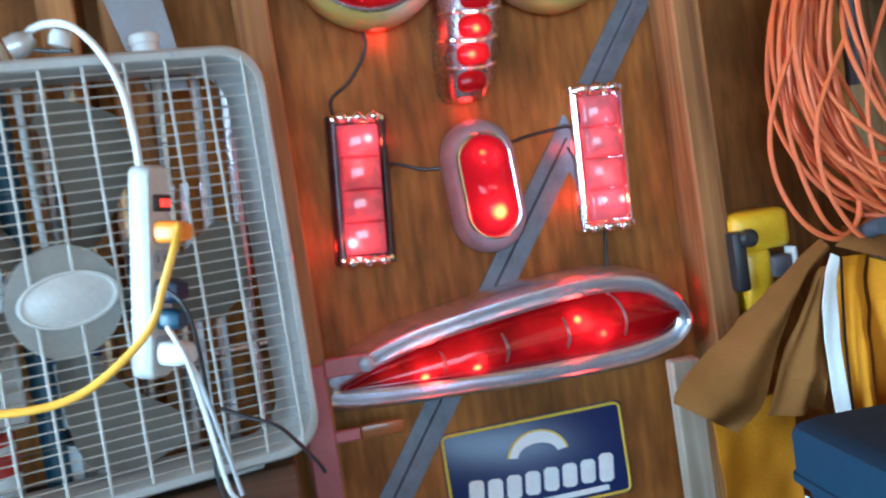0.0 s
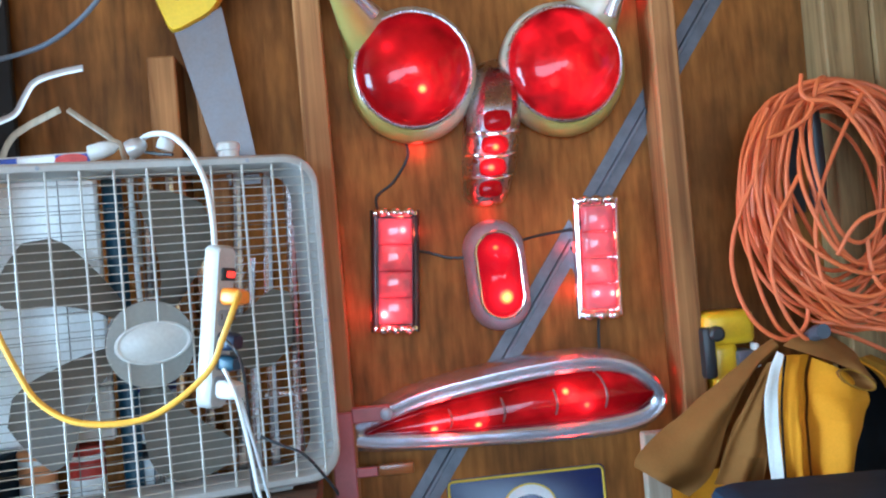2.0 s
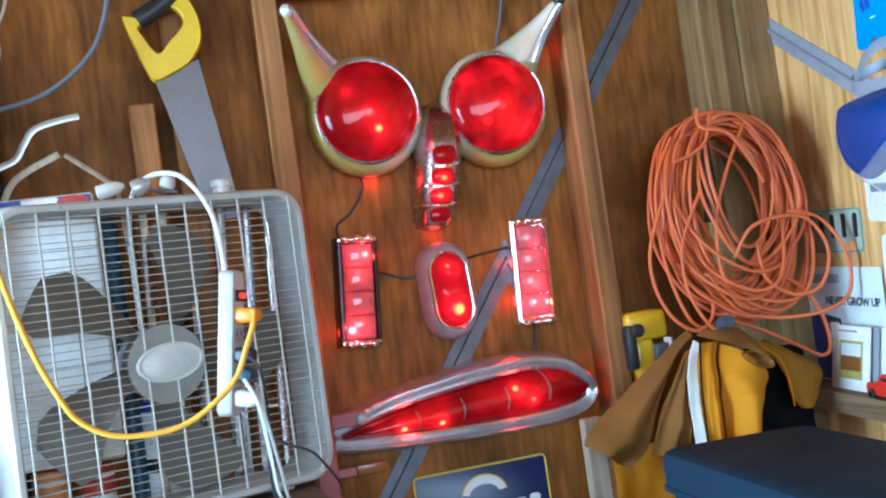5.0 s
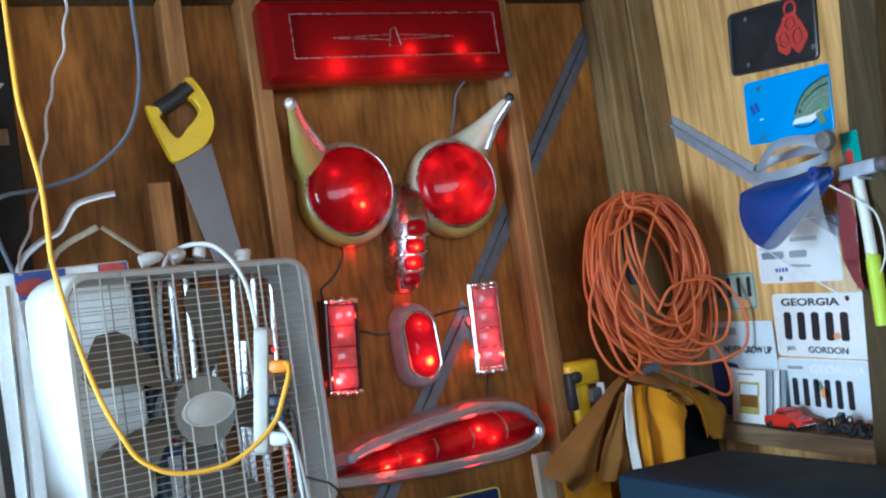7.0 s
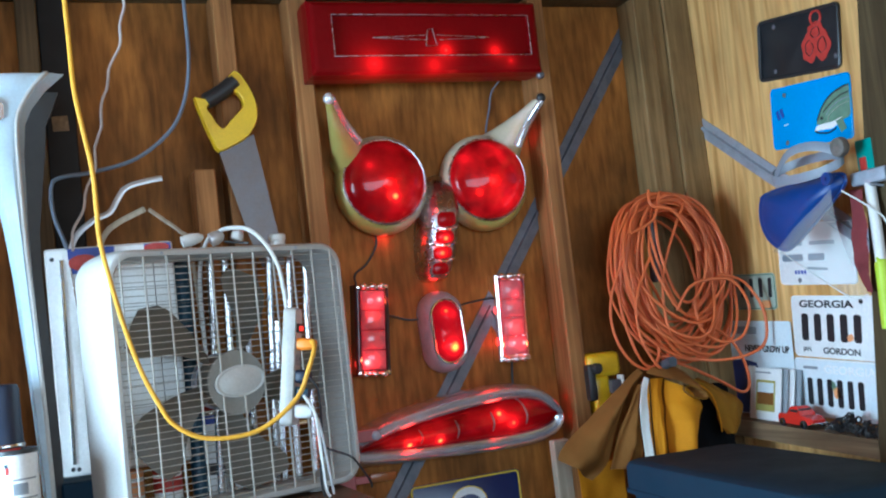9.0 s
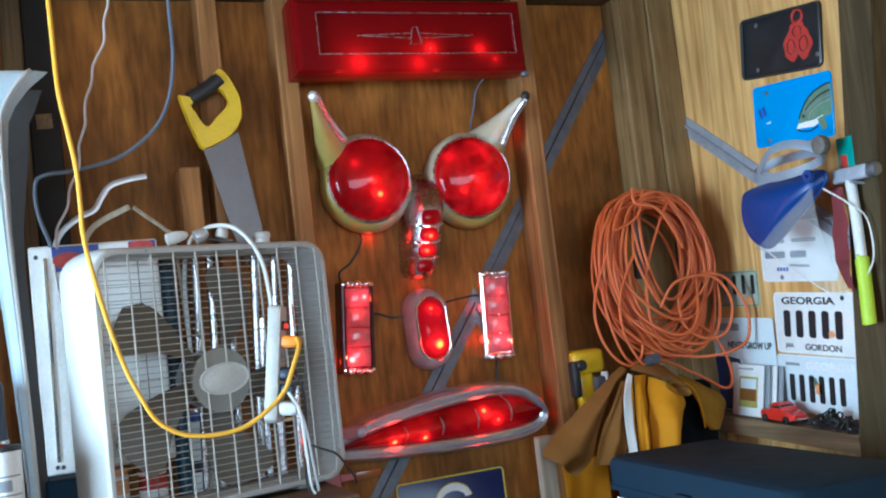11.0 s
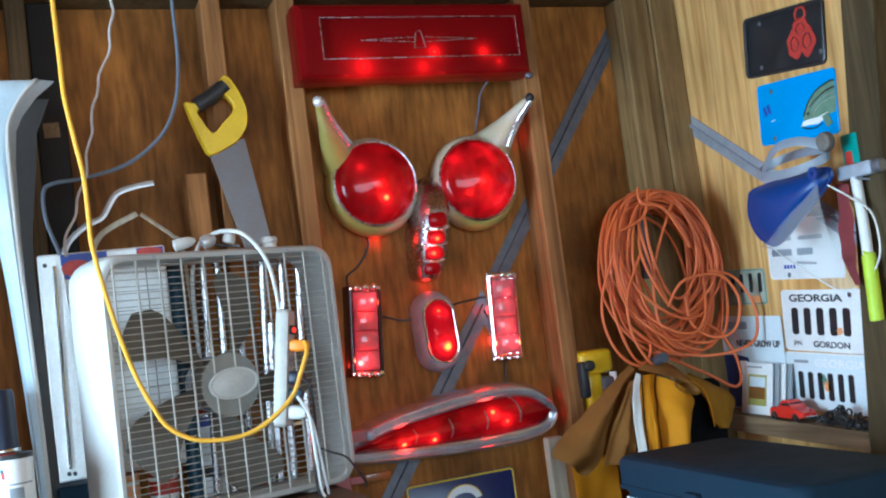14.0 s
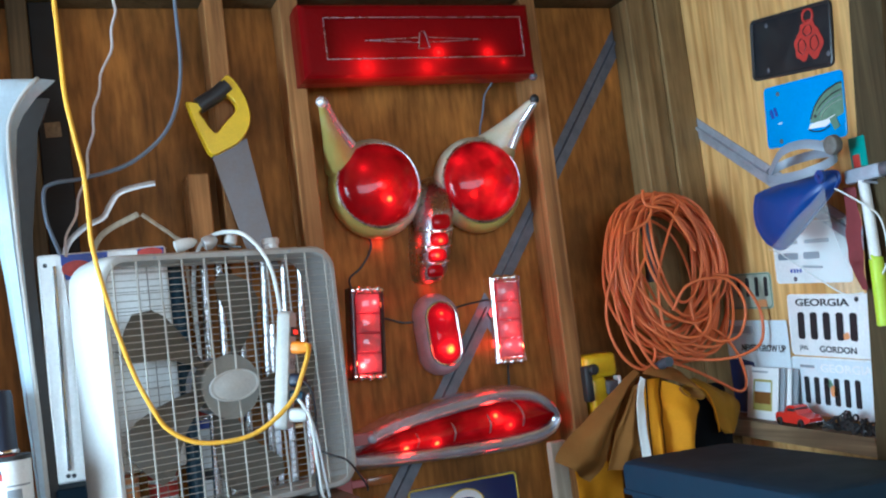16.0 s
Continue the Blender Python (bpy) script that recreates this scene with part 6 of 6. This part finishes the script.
# blue team plate on the back wall
M = wall_frame(0.244, -0.001, 1.088, 0.5)
ob = plate(M, "navy plate with yellow border and white arch", NAVY, 0.298, 0.152, PLATE_YELLOW, "plate")
part("border", sweep(bmesh.new(), [M @ Vector((x, y, 0.0018)) for x, y in rounded(0.1445, 0.0715, 0.008, 5)], 0.0021, 6, closed=True), PLATE_YELLOW, ob, "yellow border line")
for s, mt, n in ((1.12, PLATE_YELLOW, 0.0024), (1.0, PLATE_WHITE, 0.0031)):
    a_out = [(0.047 * math.cos(a), 0.040 * math.sin(a)) for a in (radians(8 + 164 * k / 18) for k in range(19))]
    a_in = [(0.033 * math.cos(a) - 0.001, 0.021 * math.sin(a) + 0.001) for a in (radians(172 - 164 * k / 18) for k in range(19))]
    k = 1.0 if s == 1.0 else 1.07
    part("arch", outline_slab(bmesh.new(), M @ Matrix.Translation((0.003, 0.012, 0)), [(x * k, y * k) for x, y in a_out + a_in], 0.0017, n), mt, ob, "white curved bolt shape", smooth=False)
for i in range(8):
    x = -0.104 + i * 0.0305
    h = 0.046 if i in (0, 7) else 0.038
    bars(M, ob, PLATE_WHITE, ((x, -0.028, 0.024, h, -6),), "letter_bar")
bars(M, ob, PLATE_WHITE, ((0.0, -0.060, 0.22, 0.009, 0),), "letter_bar")

XP = XR - 0.0005
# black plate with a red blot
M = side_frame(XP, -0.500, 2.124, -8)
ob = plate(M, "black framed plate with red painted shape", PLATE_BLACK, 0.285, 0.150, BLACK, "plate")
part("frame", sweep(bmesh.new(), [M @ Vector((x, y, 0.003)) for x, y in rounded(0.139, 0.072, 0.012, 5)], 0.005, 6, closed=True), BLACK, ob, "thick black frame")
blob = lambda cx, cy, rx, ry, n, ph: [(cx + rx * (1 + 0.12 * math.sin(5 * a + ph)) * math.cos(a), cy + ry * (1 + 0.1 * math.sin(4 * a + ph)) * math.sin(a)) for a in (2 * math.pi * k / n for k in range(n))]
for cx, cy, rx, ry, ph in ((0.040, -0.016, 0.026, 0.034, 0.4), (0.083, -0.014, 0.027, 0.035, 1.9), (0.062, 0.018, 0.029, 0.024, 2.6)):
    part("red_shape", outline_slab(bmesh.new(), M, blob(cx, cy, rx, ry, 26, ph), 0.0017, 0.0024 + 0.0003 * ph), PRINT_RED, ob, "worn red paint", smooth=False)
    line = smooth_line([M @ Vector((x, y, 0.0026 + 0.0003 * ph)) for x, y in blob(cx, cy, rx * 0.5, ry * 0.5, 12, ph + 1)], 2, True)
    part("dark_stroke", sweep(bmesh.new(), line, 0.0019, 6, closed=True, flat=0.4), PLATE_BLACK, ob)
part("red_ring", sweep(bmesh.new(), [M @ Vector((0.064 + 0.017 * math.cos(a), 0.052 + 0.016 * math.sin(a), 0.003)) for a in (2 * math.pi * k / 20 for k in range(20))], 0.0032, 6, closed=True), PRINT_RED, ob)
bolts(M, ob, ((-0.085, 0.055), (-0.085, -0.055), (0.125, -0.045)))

# blue plate with a fish
M = side_frame(XP, -0.508, 1.953, -5.5)
ob = plate(M, "bright blue plate with a leaping fish", PLATE_BLUE, 0.275, 0.152, PLATE_BLUE, "plate")
fish = [(0.020, -0.030), (0.035, -0.004), (0.060, 0.022), (0.095, 0.040), (0.132, 0.046), (0.134, -0.016), (0.105, -0.030), (0.070, -0.036), (0.045, -0.034)]
part("fish_body", outline_slab(bmesh.new(), M, [(p.x, p.y) for p in smooth_line([(x, y, 0) for x, y in fish], 4)], 0.0017, 0.0026), PRINT_GREEN, ob, "grey-green printed fish", smooth=False)
part("fish_belly", outline_slab(bmesh.new(), M, [(0.022, -0.034), (0.045, -0.031), (0.075, -0.030), (0.105, -0.022), (0.10, -0.034), (0.07, -0.046), (0.035, -0.045), (0.012, -0.046)], 0.0017, 0.0030), PLATE_WHITE, ob, "white fish belly and mouth", smooth=False)
part("fish_fin", outline_slab(bmesh.new(), M, [(0.085, -0.03), (0.105, -0.024), (0.118, -0.05), (0.10, -0.058)], 0.0017, 0.0034), PRINT_GREEN, ob, smooth=False)
part("fish_back", sweep(bmesh.new(), smooth_line([M @ Vector((x, y, 0.0026)) for x, y in ((0.024, -0.022), (0.045, 0.010), (0.075, 0.033), (0.115, 0.046), (0.133, 0.047))], 4), 0.0022, 6), PRINT_BLACK, ob, "dark back line")
for k in range(3):
    part("fish_stripe", sweep(bmesh.new(), smooth_line([M @ Vector((x, y - 0.011 * k, 0.0027)) for x, y in ((0.046 + 0.006 * k, -0.004), (0.07, 0.012), (0.10, 0.026), (0.131, 0.032))], 4), 0.0024, 6, flat=0.5), (PRINT_BLACK, PRINT_GREY, PLATE_OLD)[k], ob)
part("fish_eye", sweep(bmesh.new(), [M @ Vector((0.040 + 0.0025 * math.cos(a), -0.018 + 0.0025 * math.sin(a), 0.0032)) for a in (2 * math.pi * q / 10 for q in range(10))], 0.0018, 6, closed=True), PRINT_BLACK, ob)
part("fish_jaw", sweep(bmesh.new(), smooth_line([M @ Vector((x, y, 0.003)) for x, y in ((0.016, -0.046), (0.03, -0.052), (0.06, -0.054), (0.085, -0.046))], 4), 0.002, 6), PRINT_BLACK, ob)
bolts(M, ob, ((-0.085, 0.055), (-0.085, -0.062)))
bars(M, ob, PRINT_BLUE, ((-0.112, 0.008, 0.010, 0.024, 20), (-0.098, 0.012, 0.010, 0.024, 20)), "letter_bar")
bars(M, ob, PLATE_WHITE, ((-0.085, -0.018, 0.016, 0.003, 8),), "letter_bar")

# white dealer plate
M = side_frame(XP, -0.458, 1.620, -4)
ob = plate(M, "white dealer plate with grey lettering bars", PLATE_WHITE, 0.265, 0.150, PLATE_WHITE, "plate")
bars(M, ob, PRINT_GREY, ((-0.052, 0.026, 0.022, 0.010, 0), (0.026, 0.026, 0.084, 0.010, 0)), "letter_bar")
bars(M, ob, PRINT_SLATE, ((-0.080, -0.008, 0.074, 0.017, 0), (0.004, -0.008, 0.056, 0.017, 0)), "letter_bar")
bars(M, ob, PRINT_BLUE, [(-0.072 + 0.011 * k, -0.044, 0.007, 0.010, 0) for k in range(4)], "letter_bar")
bars(M, ob, PRINT_GREY, ((0.005, -0.036, 0.070, 0.006, -3),), "letter_bar")
bolts(M, ob, ((-0.06, -0.064),))

# state plates, numbers as bars
M = side_frame(XP, -0.487, 1.441, -4)
ob = plate(M, "white state plate with black number bars", PLATE_WHITE, 0.285, 0.150, PLATE_WHITE)
lettering("state_name", "GEORGIA", 0.024, M @ Matrix.Translation((-0.022, 0.054, 0.0022)), PRINT_BLACK, ob, 1.75, 0.0006)
lettering("county_name", "GORDON", 0.021, M @ Matrix.Translation((0.02, -0.058, 0.0022)), PRINT_BLACK, ob, 1.3, 0.0004)
lettering("month", "JAN.", 0.016, M @ Matrix.Translation((-0.095, -0.056, 0.0022)), PRINT_BLACK, ob, 1.0)
bars(M, ob, PRINT_BLACK, [(-0.098 + 0.044 * k, -0.002, 0.024, 0.066, -3) for k in range(5)], "number_bar")
bars(M, ob, PRINT_ORANGE, ((0.052, -0.024, 0.020, 0.015, 20),), "fruit_print")
bolts(M, ob, ((0.095, 0.062),), PRINT_BLACK)
M = side_frame(XP, -0.470, 1.293, -3.5)
ob = plate(M, "pale blue state plate with black number bars", PRINT_SKY, 0.285, 0.142, PLATE_WHITE)
lettering("state_name", "GEORGIA", 0.027, M @ Matrix.Translation((0.045, 0.045, 0.0022)), PLATE_WHITE, ob, 1.45, 0.0006)
bars(M, ob, PRINT_BLACK, [(-0.092 + 0.034 * k, -0.010, 0.018, 0.066, -2) for k in range(6)], "number_bar")
bars(M, ob, PRINT_ORANGE, ((0.0, -0.008, 0.024, 0.026, 10),), "fruit_print")
bars(M, ob, PRINT_GREEN, ((-0.012, 0.008, 0.018, 0.02, 30),), "fruit_print")
bars(M, ob, PRINT_GREY, ((-0.085, 0.048, 0.05, 0.007, 0),), "letter_bar")
# small old plate
M = side_frame(XP, -0.1985, 1.546, -3)
ob = plate(M, "small weathered grey-green plate with an orange sticker", PLATE_OLD, 0.200, 0.094, PRINT_GREEN)
bars(M, ob, PRINT_BLACK, [(-0.07 + 0.037 * k, 0.010, 0.014, 0.050, -2) for k in range(5)], "number_bar")
bars(M, ob, PRINT_ORANGE, ((0.058, -0.033, 0.036, 0.020, 0),), "sticker")


def motto_sign():
    M = side_frame(XR - 0.006, -0.190, 1.345, -3)
    ob = thing("tin_sign", M.translation, "pale blue tin sign with a tractor, bottom worn dark", "sign")
    part("sheet", slab(bmesh.new(), M, 0.29, 0.25, 0.0, 0.0016, 0.006), PRINT_SKY, ob)
    lettering("motto", "NEVER GROW UP", 0.024, M @ Matrix.Translation((0.045, 0.052, 0.0022)), PRINT_BLACK, ob, 0.92, 0.0006)
    bars(M, ob, PRINT_GREY, ((-0.05, 0.10, 0.12, 0.020, 0),), "letter_bar")
    part("tractor_print", outline_slab(bmesh.new(), M, [(-0.13, 0.0), (-0.11, 0.018), (-0.05, 0.022), (0.0, 0.015), (0.01, -0.03), (0.03, -0.035), (0.03, -0.12), (-0.135, -0.12)], 0.0016, 0.0024), NAVY, ob, "dark blue printed tractor", smooth=False)
    part("tractor_window", slab(bmesh.new(), M @ Matrix.Translation((-0.02, -0.012, 0)), 0.034, 0.036, 0.0022, 0.0030, 0.004), PLATE_WHITE, ob)
    return ob


motto_sign()


PRINT_OLIVE = coat("olive_print", (0.42, 0.38, 0.10), 0.5, dirt=0.4, scale=40)


def picture_cards():
    for k in range(4):
        y = -0.262 - 0.012 * k
        x = 0.982 + 0.010 * k
        z0 = ledge_z(y)
        M = Matrix.Translation((x, y, z0 + 0.0655 - 0.001 * k)) @ side_frame(0, 0, 0, -3).to_3x3().to_4x4() @ Matrix.Rotation(radians(-9), 4, "X")
        ob = thing("picture_card", M.translation, "white bordered picture card leaning in a stack" if k else "white bordered card with a small landscape", "card", "stack of cards")
        part("card", slab(bmesh.new(), M, 0.118, 0.130, -0.002, 0.002, 0.003), (PLATE_WHITE, PRINT_GREY, PLATE_WHITE, PRINT_GREY)[k], ob)
        if k == 0:
            part("frame_print", slab(bmesh.new(), M @ Matrix.Translation((0.002, -0.004, 0)), 0.074, 0.078, 0.002, 0.0023, 0.001), PRINT_OLIVE, ob, smooth=False)
            part("sky_print", slab(bmesh.new(), M @ Matrix.Translation((0.002, 0.014, 0)), 0.062, 0.030, 0.002, 0.0026, 0.001), PRINT_SKY, ob, smooth=False)
            part("rock_print", slab(bmesh.new(), M @ Matrix.Translation((0.002, -0.012, 0)), 0.062, 0.032, 0.002, 0.0028, 0.001), BROWN_LEATHER, ob, smooth=False)
            part("grass_print", slab(bmesh.new(), M @ Matrix.Translation((0.002, -0.032, 0)), 0.062, 0.012, 0.002, 0.0030, 0.001), PRINT_OLIVE, ob, smooth=False)
            bars(M, ob, PRINT_GREY, ((-0.01, 0.054, 0.06, 0.004, 0),), "letter_bar")


picture_cards()


def toy_car():
    y0 = -0.405
    z0 = ledge_z(y0)
    ob = thing("toy_car", (0.968, y0, z0), "small red die-cast toy pickup on the ledge", "toy car")
    m = Matrix.Translation((0.968, y0, z0)) @ Matrix.Rotation(radians(-90 - 6), 4, "Z") @ Matrix.Rotation(radians(2), 4, "Y")
    rings = []
    for x, w, z_lo, z_hi in ((-0.066, 0.020, 0.012, 0.026), (-0.062, 0.025, 0.009, 0.030), (-0.02, 0.026, 0.008, 0.031), (0.02, 0.026, 0.008, 0.031), (0.05, 0.024, 0.009, 0.028), (0.066, 0.018, 0.012, 0.022)):
        rings.append([m @ Vector((x, y, z)) for y, z in ((-w, z_lo), (-w, z_hi - 0.006), (-w * 0.86, z_hi), (w * 0.86, z_hi), (w, z_hi - 0.006), (w, z_lo))])
    part("body", loft(bmesh.new(), rings, True, True), TOY_RED, ob)
    rings = []
    for z, x0, x1, w in ((0.030, -0.030, 0.026, 0.022), (0.046, -0.020, 0.010, 0.018), (0.049, -0.016, 0.005, 0.015)):
        rings.append([m @ Vector(p) for p in ((x0, -w, z), (x1, -w, z), (x1, w, z), (x0, w, z))])
    part("cabin", loft(bmesh.new(), rings, False, True), TOY_RED, ob)
    part("windscreen", boxed(-0.02, 0.016, -0.0205, 0.0205, 0.033, 0.044, 0.003, m), BLACK, ob, "dark windows")
    for x in (-0.042, 0.042):
        for y in (-0.025, 0.025):
            bm = bmesh.new()
            lathe(bm, ((0.004, -0.004), (0.0105, -0.004), (0.0105, 0.004), (0.006, 0.0045), (0.001, 0.003)), m @ Matrix.Translation((x, y, 0.0105)) @ Matrix.Rotation(radians(90), 4, "X"), 16, True, True)
            wheel = part("wheel", bm, BLACK, ob)
            bm = bmesh.new()
            lathe(bm, ((0.006, -0.0052), (0.006, 0.0052), (0.001, 0.0056)), m @ Matrix.Translation((x, y, 0.0105)) @ Matrix.Rotation(radians(90), 4, "X"), 12, True, True)
            part("rim", bm, CHROME, wheel)
    part("bumper", boxed(0.062, 0.069, -0.022, 0.022, 0.010, 0.015, 0.002, m), CHROME, ob)
    return ob


toy_car()


def chain_heap():
    rng = random.Random(4)
    ob = thing("chain", (0.97, -0.57, ledge_z(-0.57)), "small heap of dark chain on the ledge", "chain")
    bm = bmesh.new()
    for i in range(70):
        t = rng.random()
        y = -0.505 - 0.15 * t
        c = Vector((0.965 + rng.uniform(-0.02, 0.03), y, ledge_z(y) + 0.007 + rng.random() * 0.034 * (1 - abs(2 * t - 0.8))))
        r = Euler((rng.uniform(0, 3), rng.uniform(0, 3), rng.uniform(0, 3))).to_matrix()
        sweep(bm, [c + r @ Vector((0.010 * math.cos(a), 0.006 * math.sin(a), 0)) for a in (2 * math.pi * k / 10 for k in range(10))], 0.0022, 5, closed=True)
    part("strand", bm, BLACK, ob)
    return ob


chain_heap()


# ---------- face shield and hammer on the stud ----------
def face_shield():
    ob = thing("face_shield", (0.90, -0.72, 1.62), "blue face shield with a clear curved window", "face shield")
    rim = smooth_line([(0.90, -0.716, 1.778), (0.90, -0.600, 1.779), (0.90, -0.472, 1.772), (0.90, -0.445, 1.752), (0.90, -0.437, 1.708), (0.90, -0.455, 1.664), (0.90, -0.490, 1.636), (0.90, -0.520, 1.628),
                       (0.90, -0.560, 1.642), (0.90, -0.650, 1.693), (0.90, -0.720, 1.738), (0.90, -0.736, 1.760)], 6, True)
    mid, out = Vector((0.90, -0.585, 1.712)), Vector((-0.80, -0.60, 0.0))
    rings = [[p.copy() for p in rim]]
    for s, h in ((1.0, 0.010), (0.965, 0.015), (0.93, 0.0155), (0.90, 0.020), (0.80, 0.034), (0.66, 0.047), (0.48, 0.057), (0.28, 0.063), (0.08, 0.065)):
        rings.append([mid + (p - mid) * s + out * h for p in rim])
    part("crown", loft(bmesh.new(), rings, cap_end=True), VISOR_BLUE, ob, "blue moulded crown")
    edge = smooth_line([(0.862, -0.528, 1.634), (0.846, -0.59, 1.660), (0.842, -0.65, 1.690), (0.846, -0.70, 1.716), (0.852, -0.735, 1.742)], 4)
    low = smooth_line([(0.872, -0.532, 1.628), (0.87, -0.577, 1.599), (0.87, -0.663, 1.547), (0.88, -0.72, 1.511), (0.90, -0.750, 1.512)], 4)
    bm = bmesh.new()
    loft(bm, [[a.lerp(b, t) - Vector((0.02 * math.sin(math.pi * t), 0, 0)) for a, b in zip(edge, low)] for t in (0, 0.2, 0.4, 0.6, 0.8, 1.0)], closed=False)
    part("window", bm, FILM, ob, "scratched clear plastic window")
    part("window_edge", sweep(bmesh.new(), low, 0.0015, 6), WHITE, ob)
    bm = bmesh.new()
    lathe(bm, ((0.004, 0.0), (0.014, 0.0), (0.014, 0.007), (0.004, 0.007)), side_frame(0.852, -0.732, 1.764), 18)
    part("pivot", bm, VISOR_BLUE, ob)
    band = coat("grey_strap", (0.25, 0.28, 0.33), 0.4, dirt=0.3)
    loop = [Vector((0.885 + 0.045 * math.sin(a), -0.635 - 0.105 * math.cos(a), 1.803 + 0.024 * math.sin(a) - 0.006 * math.cos(a))) for a in (2 * math.pi * k / 40 for k in range(40))]
    bm = bmesh.new()
    inner = [p + (Vector((0.885, -0.635, p.z)) - p).normalized() * 0.003 for p in loop]
    sec = [[p - Vector((0, 0, 0.010)), p + Vector((0, 0, 0.010)), q + Vector((0, 0, 0.010)), q - Vector((0, 0, 0.010))] for p, q in zip(loop, inner)]
    loft(bm, sec + sec[:1])
    part("head_band", bm, band, ob, "grey plastic head band")
    part("crown_strap", sweep(bmesh.new(), smooth_line([(0.86, -0.56, 1.80), (0.845, -0.63, 1.838), (0.86, -0.69, 1.842), (0.885, -0.735, 1.822)], 7), 0.011, 10, flat=0.2), band, ob, "grey strap over the head band")
    bm = bmesh.new()
    lathe(bm, ((0.004, 0.0), (0.019, 0.0), (0.022, 0.006), (0.020, 0.018), (0.012, 0.022), (0.001, 0.022)), side_frame(0.895, -0.742, 1.828), 20, True, True)
    part("ratchet_knob", bm, coat("dusty_brown_plastic", (0.10, 0.085, 0.07), 0.6, dirt=0.5, scale=40, dirt_colour=(0.25, 0.24, 0.22)), ob, "dusty round ratchet knob")
    part("wire_frame", sweep(bmesh.new(), smooth_line([(0.87, -0.745, 1.735), (0.90, -0.775, 1.70), (0.925, -0.80, 1.66), (0.925, -0.805, 1.58), (0.91, -0.785, 1.53)], 6), 0.002, 6), WHITE, ob)
    return ob


face_shield()
bm = cloth(bmesh.new(), [(0.935, -0.70, 1.74), (0.93, -0.70, 1.66), (0.92, -0.70, 1.58), (0.925, -0.715, 1.525)], [(0.935, -0.735, 1.735), (0.925, -0.745, 1.66), (0.92, -0.745, 1.58), (0.925, -0.735, 1.515)], 0.6, 0.005, 21, nu=8)
tagged(part("red_rag", bm, RUST_RED, at=(0.93, -0.72, 1.6)), "dull red rag hanging by the stud", "rag")


def hammer():
    ob = thing("hammer", (0.925, -0.79, 1.44), "hammer with grey head, white shaft and lime grip", "hammer")
    part("head", boxed(0.912, 0.938, -0.828, -0.728, 1.742, 1.772, 0.006, segments=2), POT_METAL, ob, "worn grey steel head")
    bm = bmesh.new()
    lathe(bm, ((0.011, 0), (0.015, 0.002), (0.015, 0.018), (0.011, 0.022)), Matrix.Translation((0.925, -0.828, 1.757)) @ Matrix.Rotation(radians(90), 4, "X"), 16, True, True)
    part("face", bm, GALV, ob)
    shaft = smooth_line([(0.925, -0.770, 1.765), (0.922, -0.775, 1.66), (0.918, -0.778, 1.57)], 5)
    part("shaft", sweep(bmesh.new(), shaft, 0.0115, 12), WHITE, ob, "white shaft")
    grip = smooth_line([(0.918, -0.778, 1.578), (0.918, -0.779, 1.57), (0.915, -0.780, 1.50), (0.912, -0.781, 1.45), (0.912, -0.781, 1.44)], 5)
    part("grip", sweep(bmesh.new(), grip, [0.011] + [0.0145] * (len(grip) - 2) + [0.010], 12), LIME, ob, "lime green rubber grip")
    part("nail", sweep(bmesh.new(), [Vector((0.9415, -0.79, 1.735)), Vector((0.905, -0.79, 1.74))], 0.003, 6), POT_METAL, ob)
    return ob


hammer()
part_m = side_frame(0.9395, -0.7535, 1.80, 0)
tag = thing("paper_tag", part_m.translation, "small green and red paper tag by the stud", "tag")
part("paper", slab(bmesh.new(), part_m, 0.046, 0.080, 0.0, 0.002, 0.003), TAG_GREEN, tag)
part("print", slab(bmesh.new(), part_m @ Matrix.Translation((-0.006, -0.015, 0)), 0.020, 0.036, 0.002, 0.003, 0.003), PRINT_RED, tag)
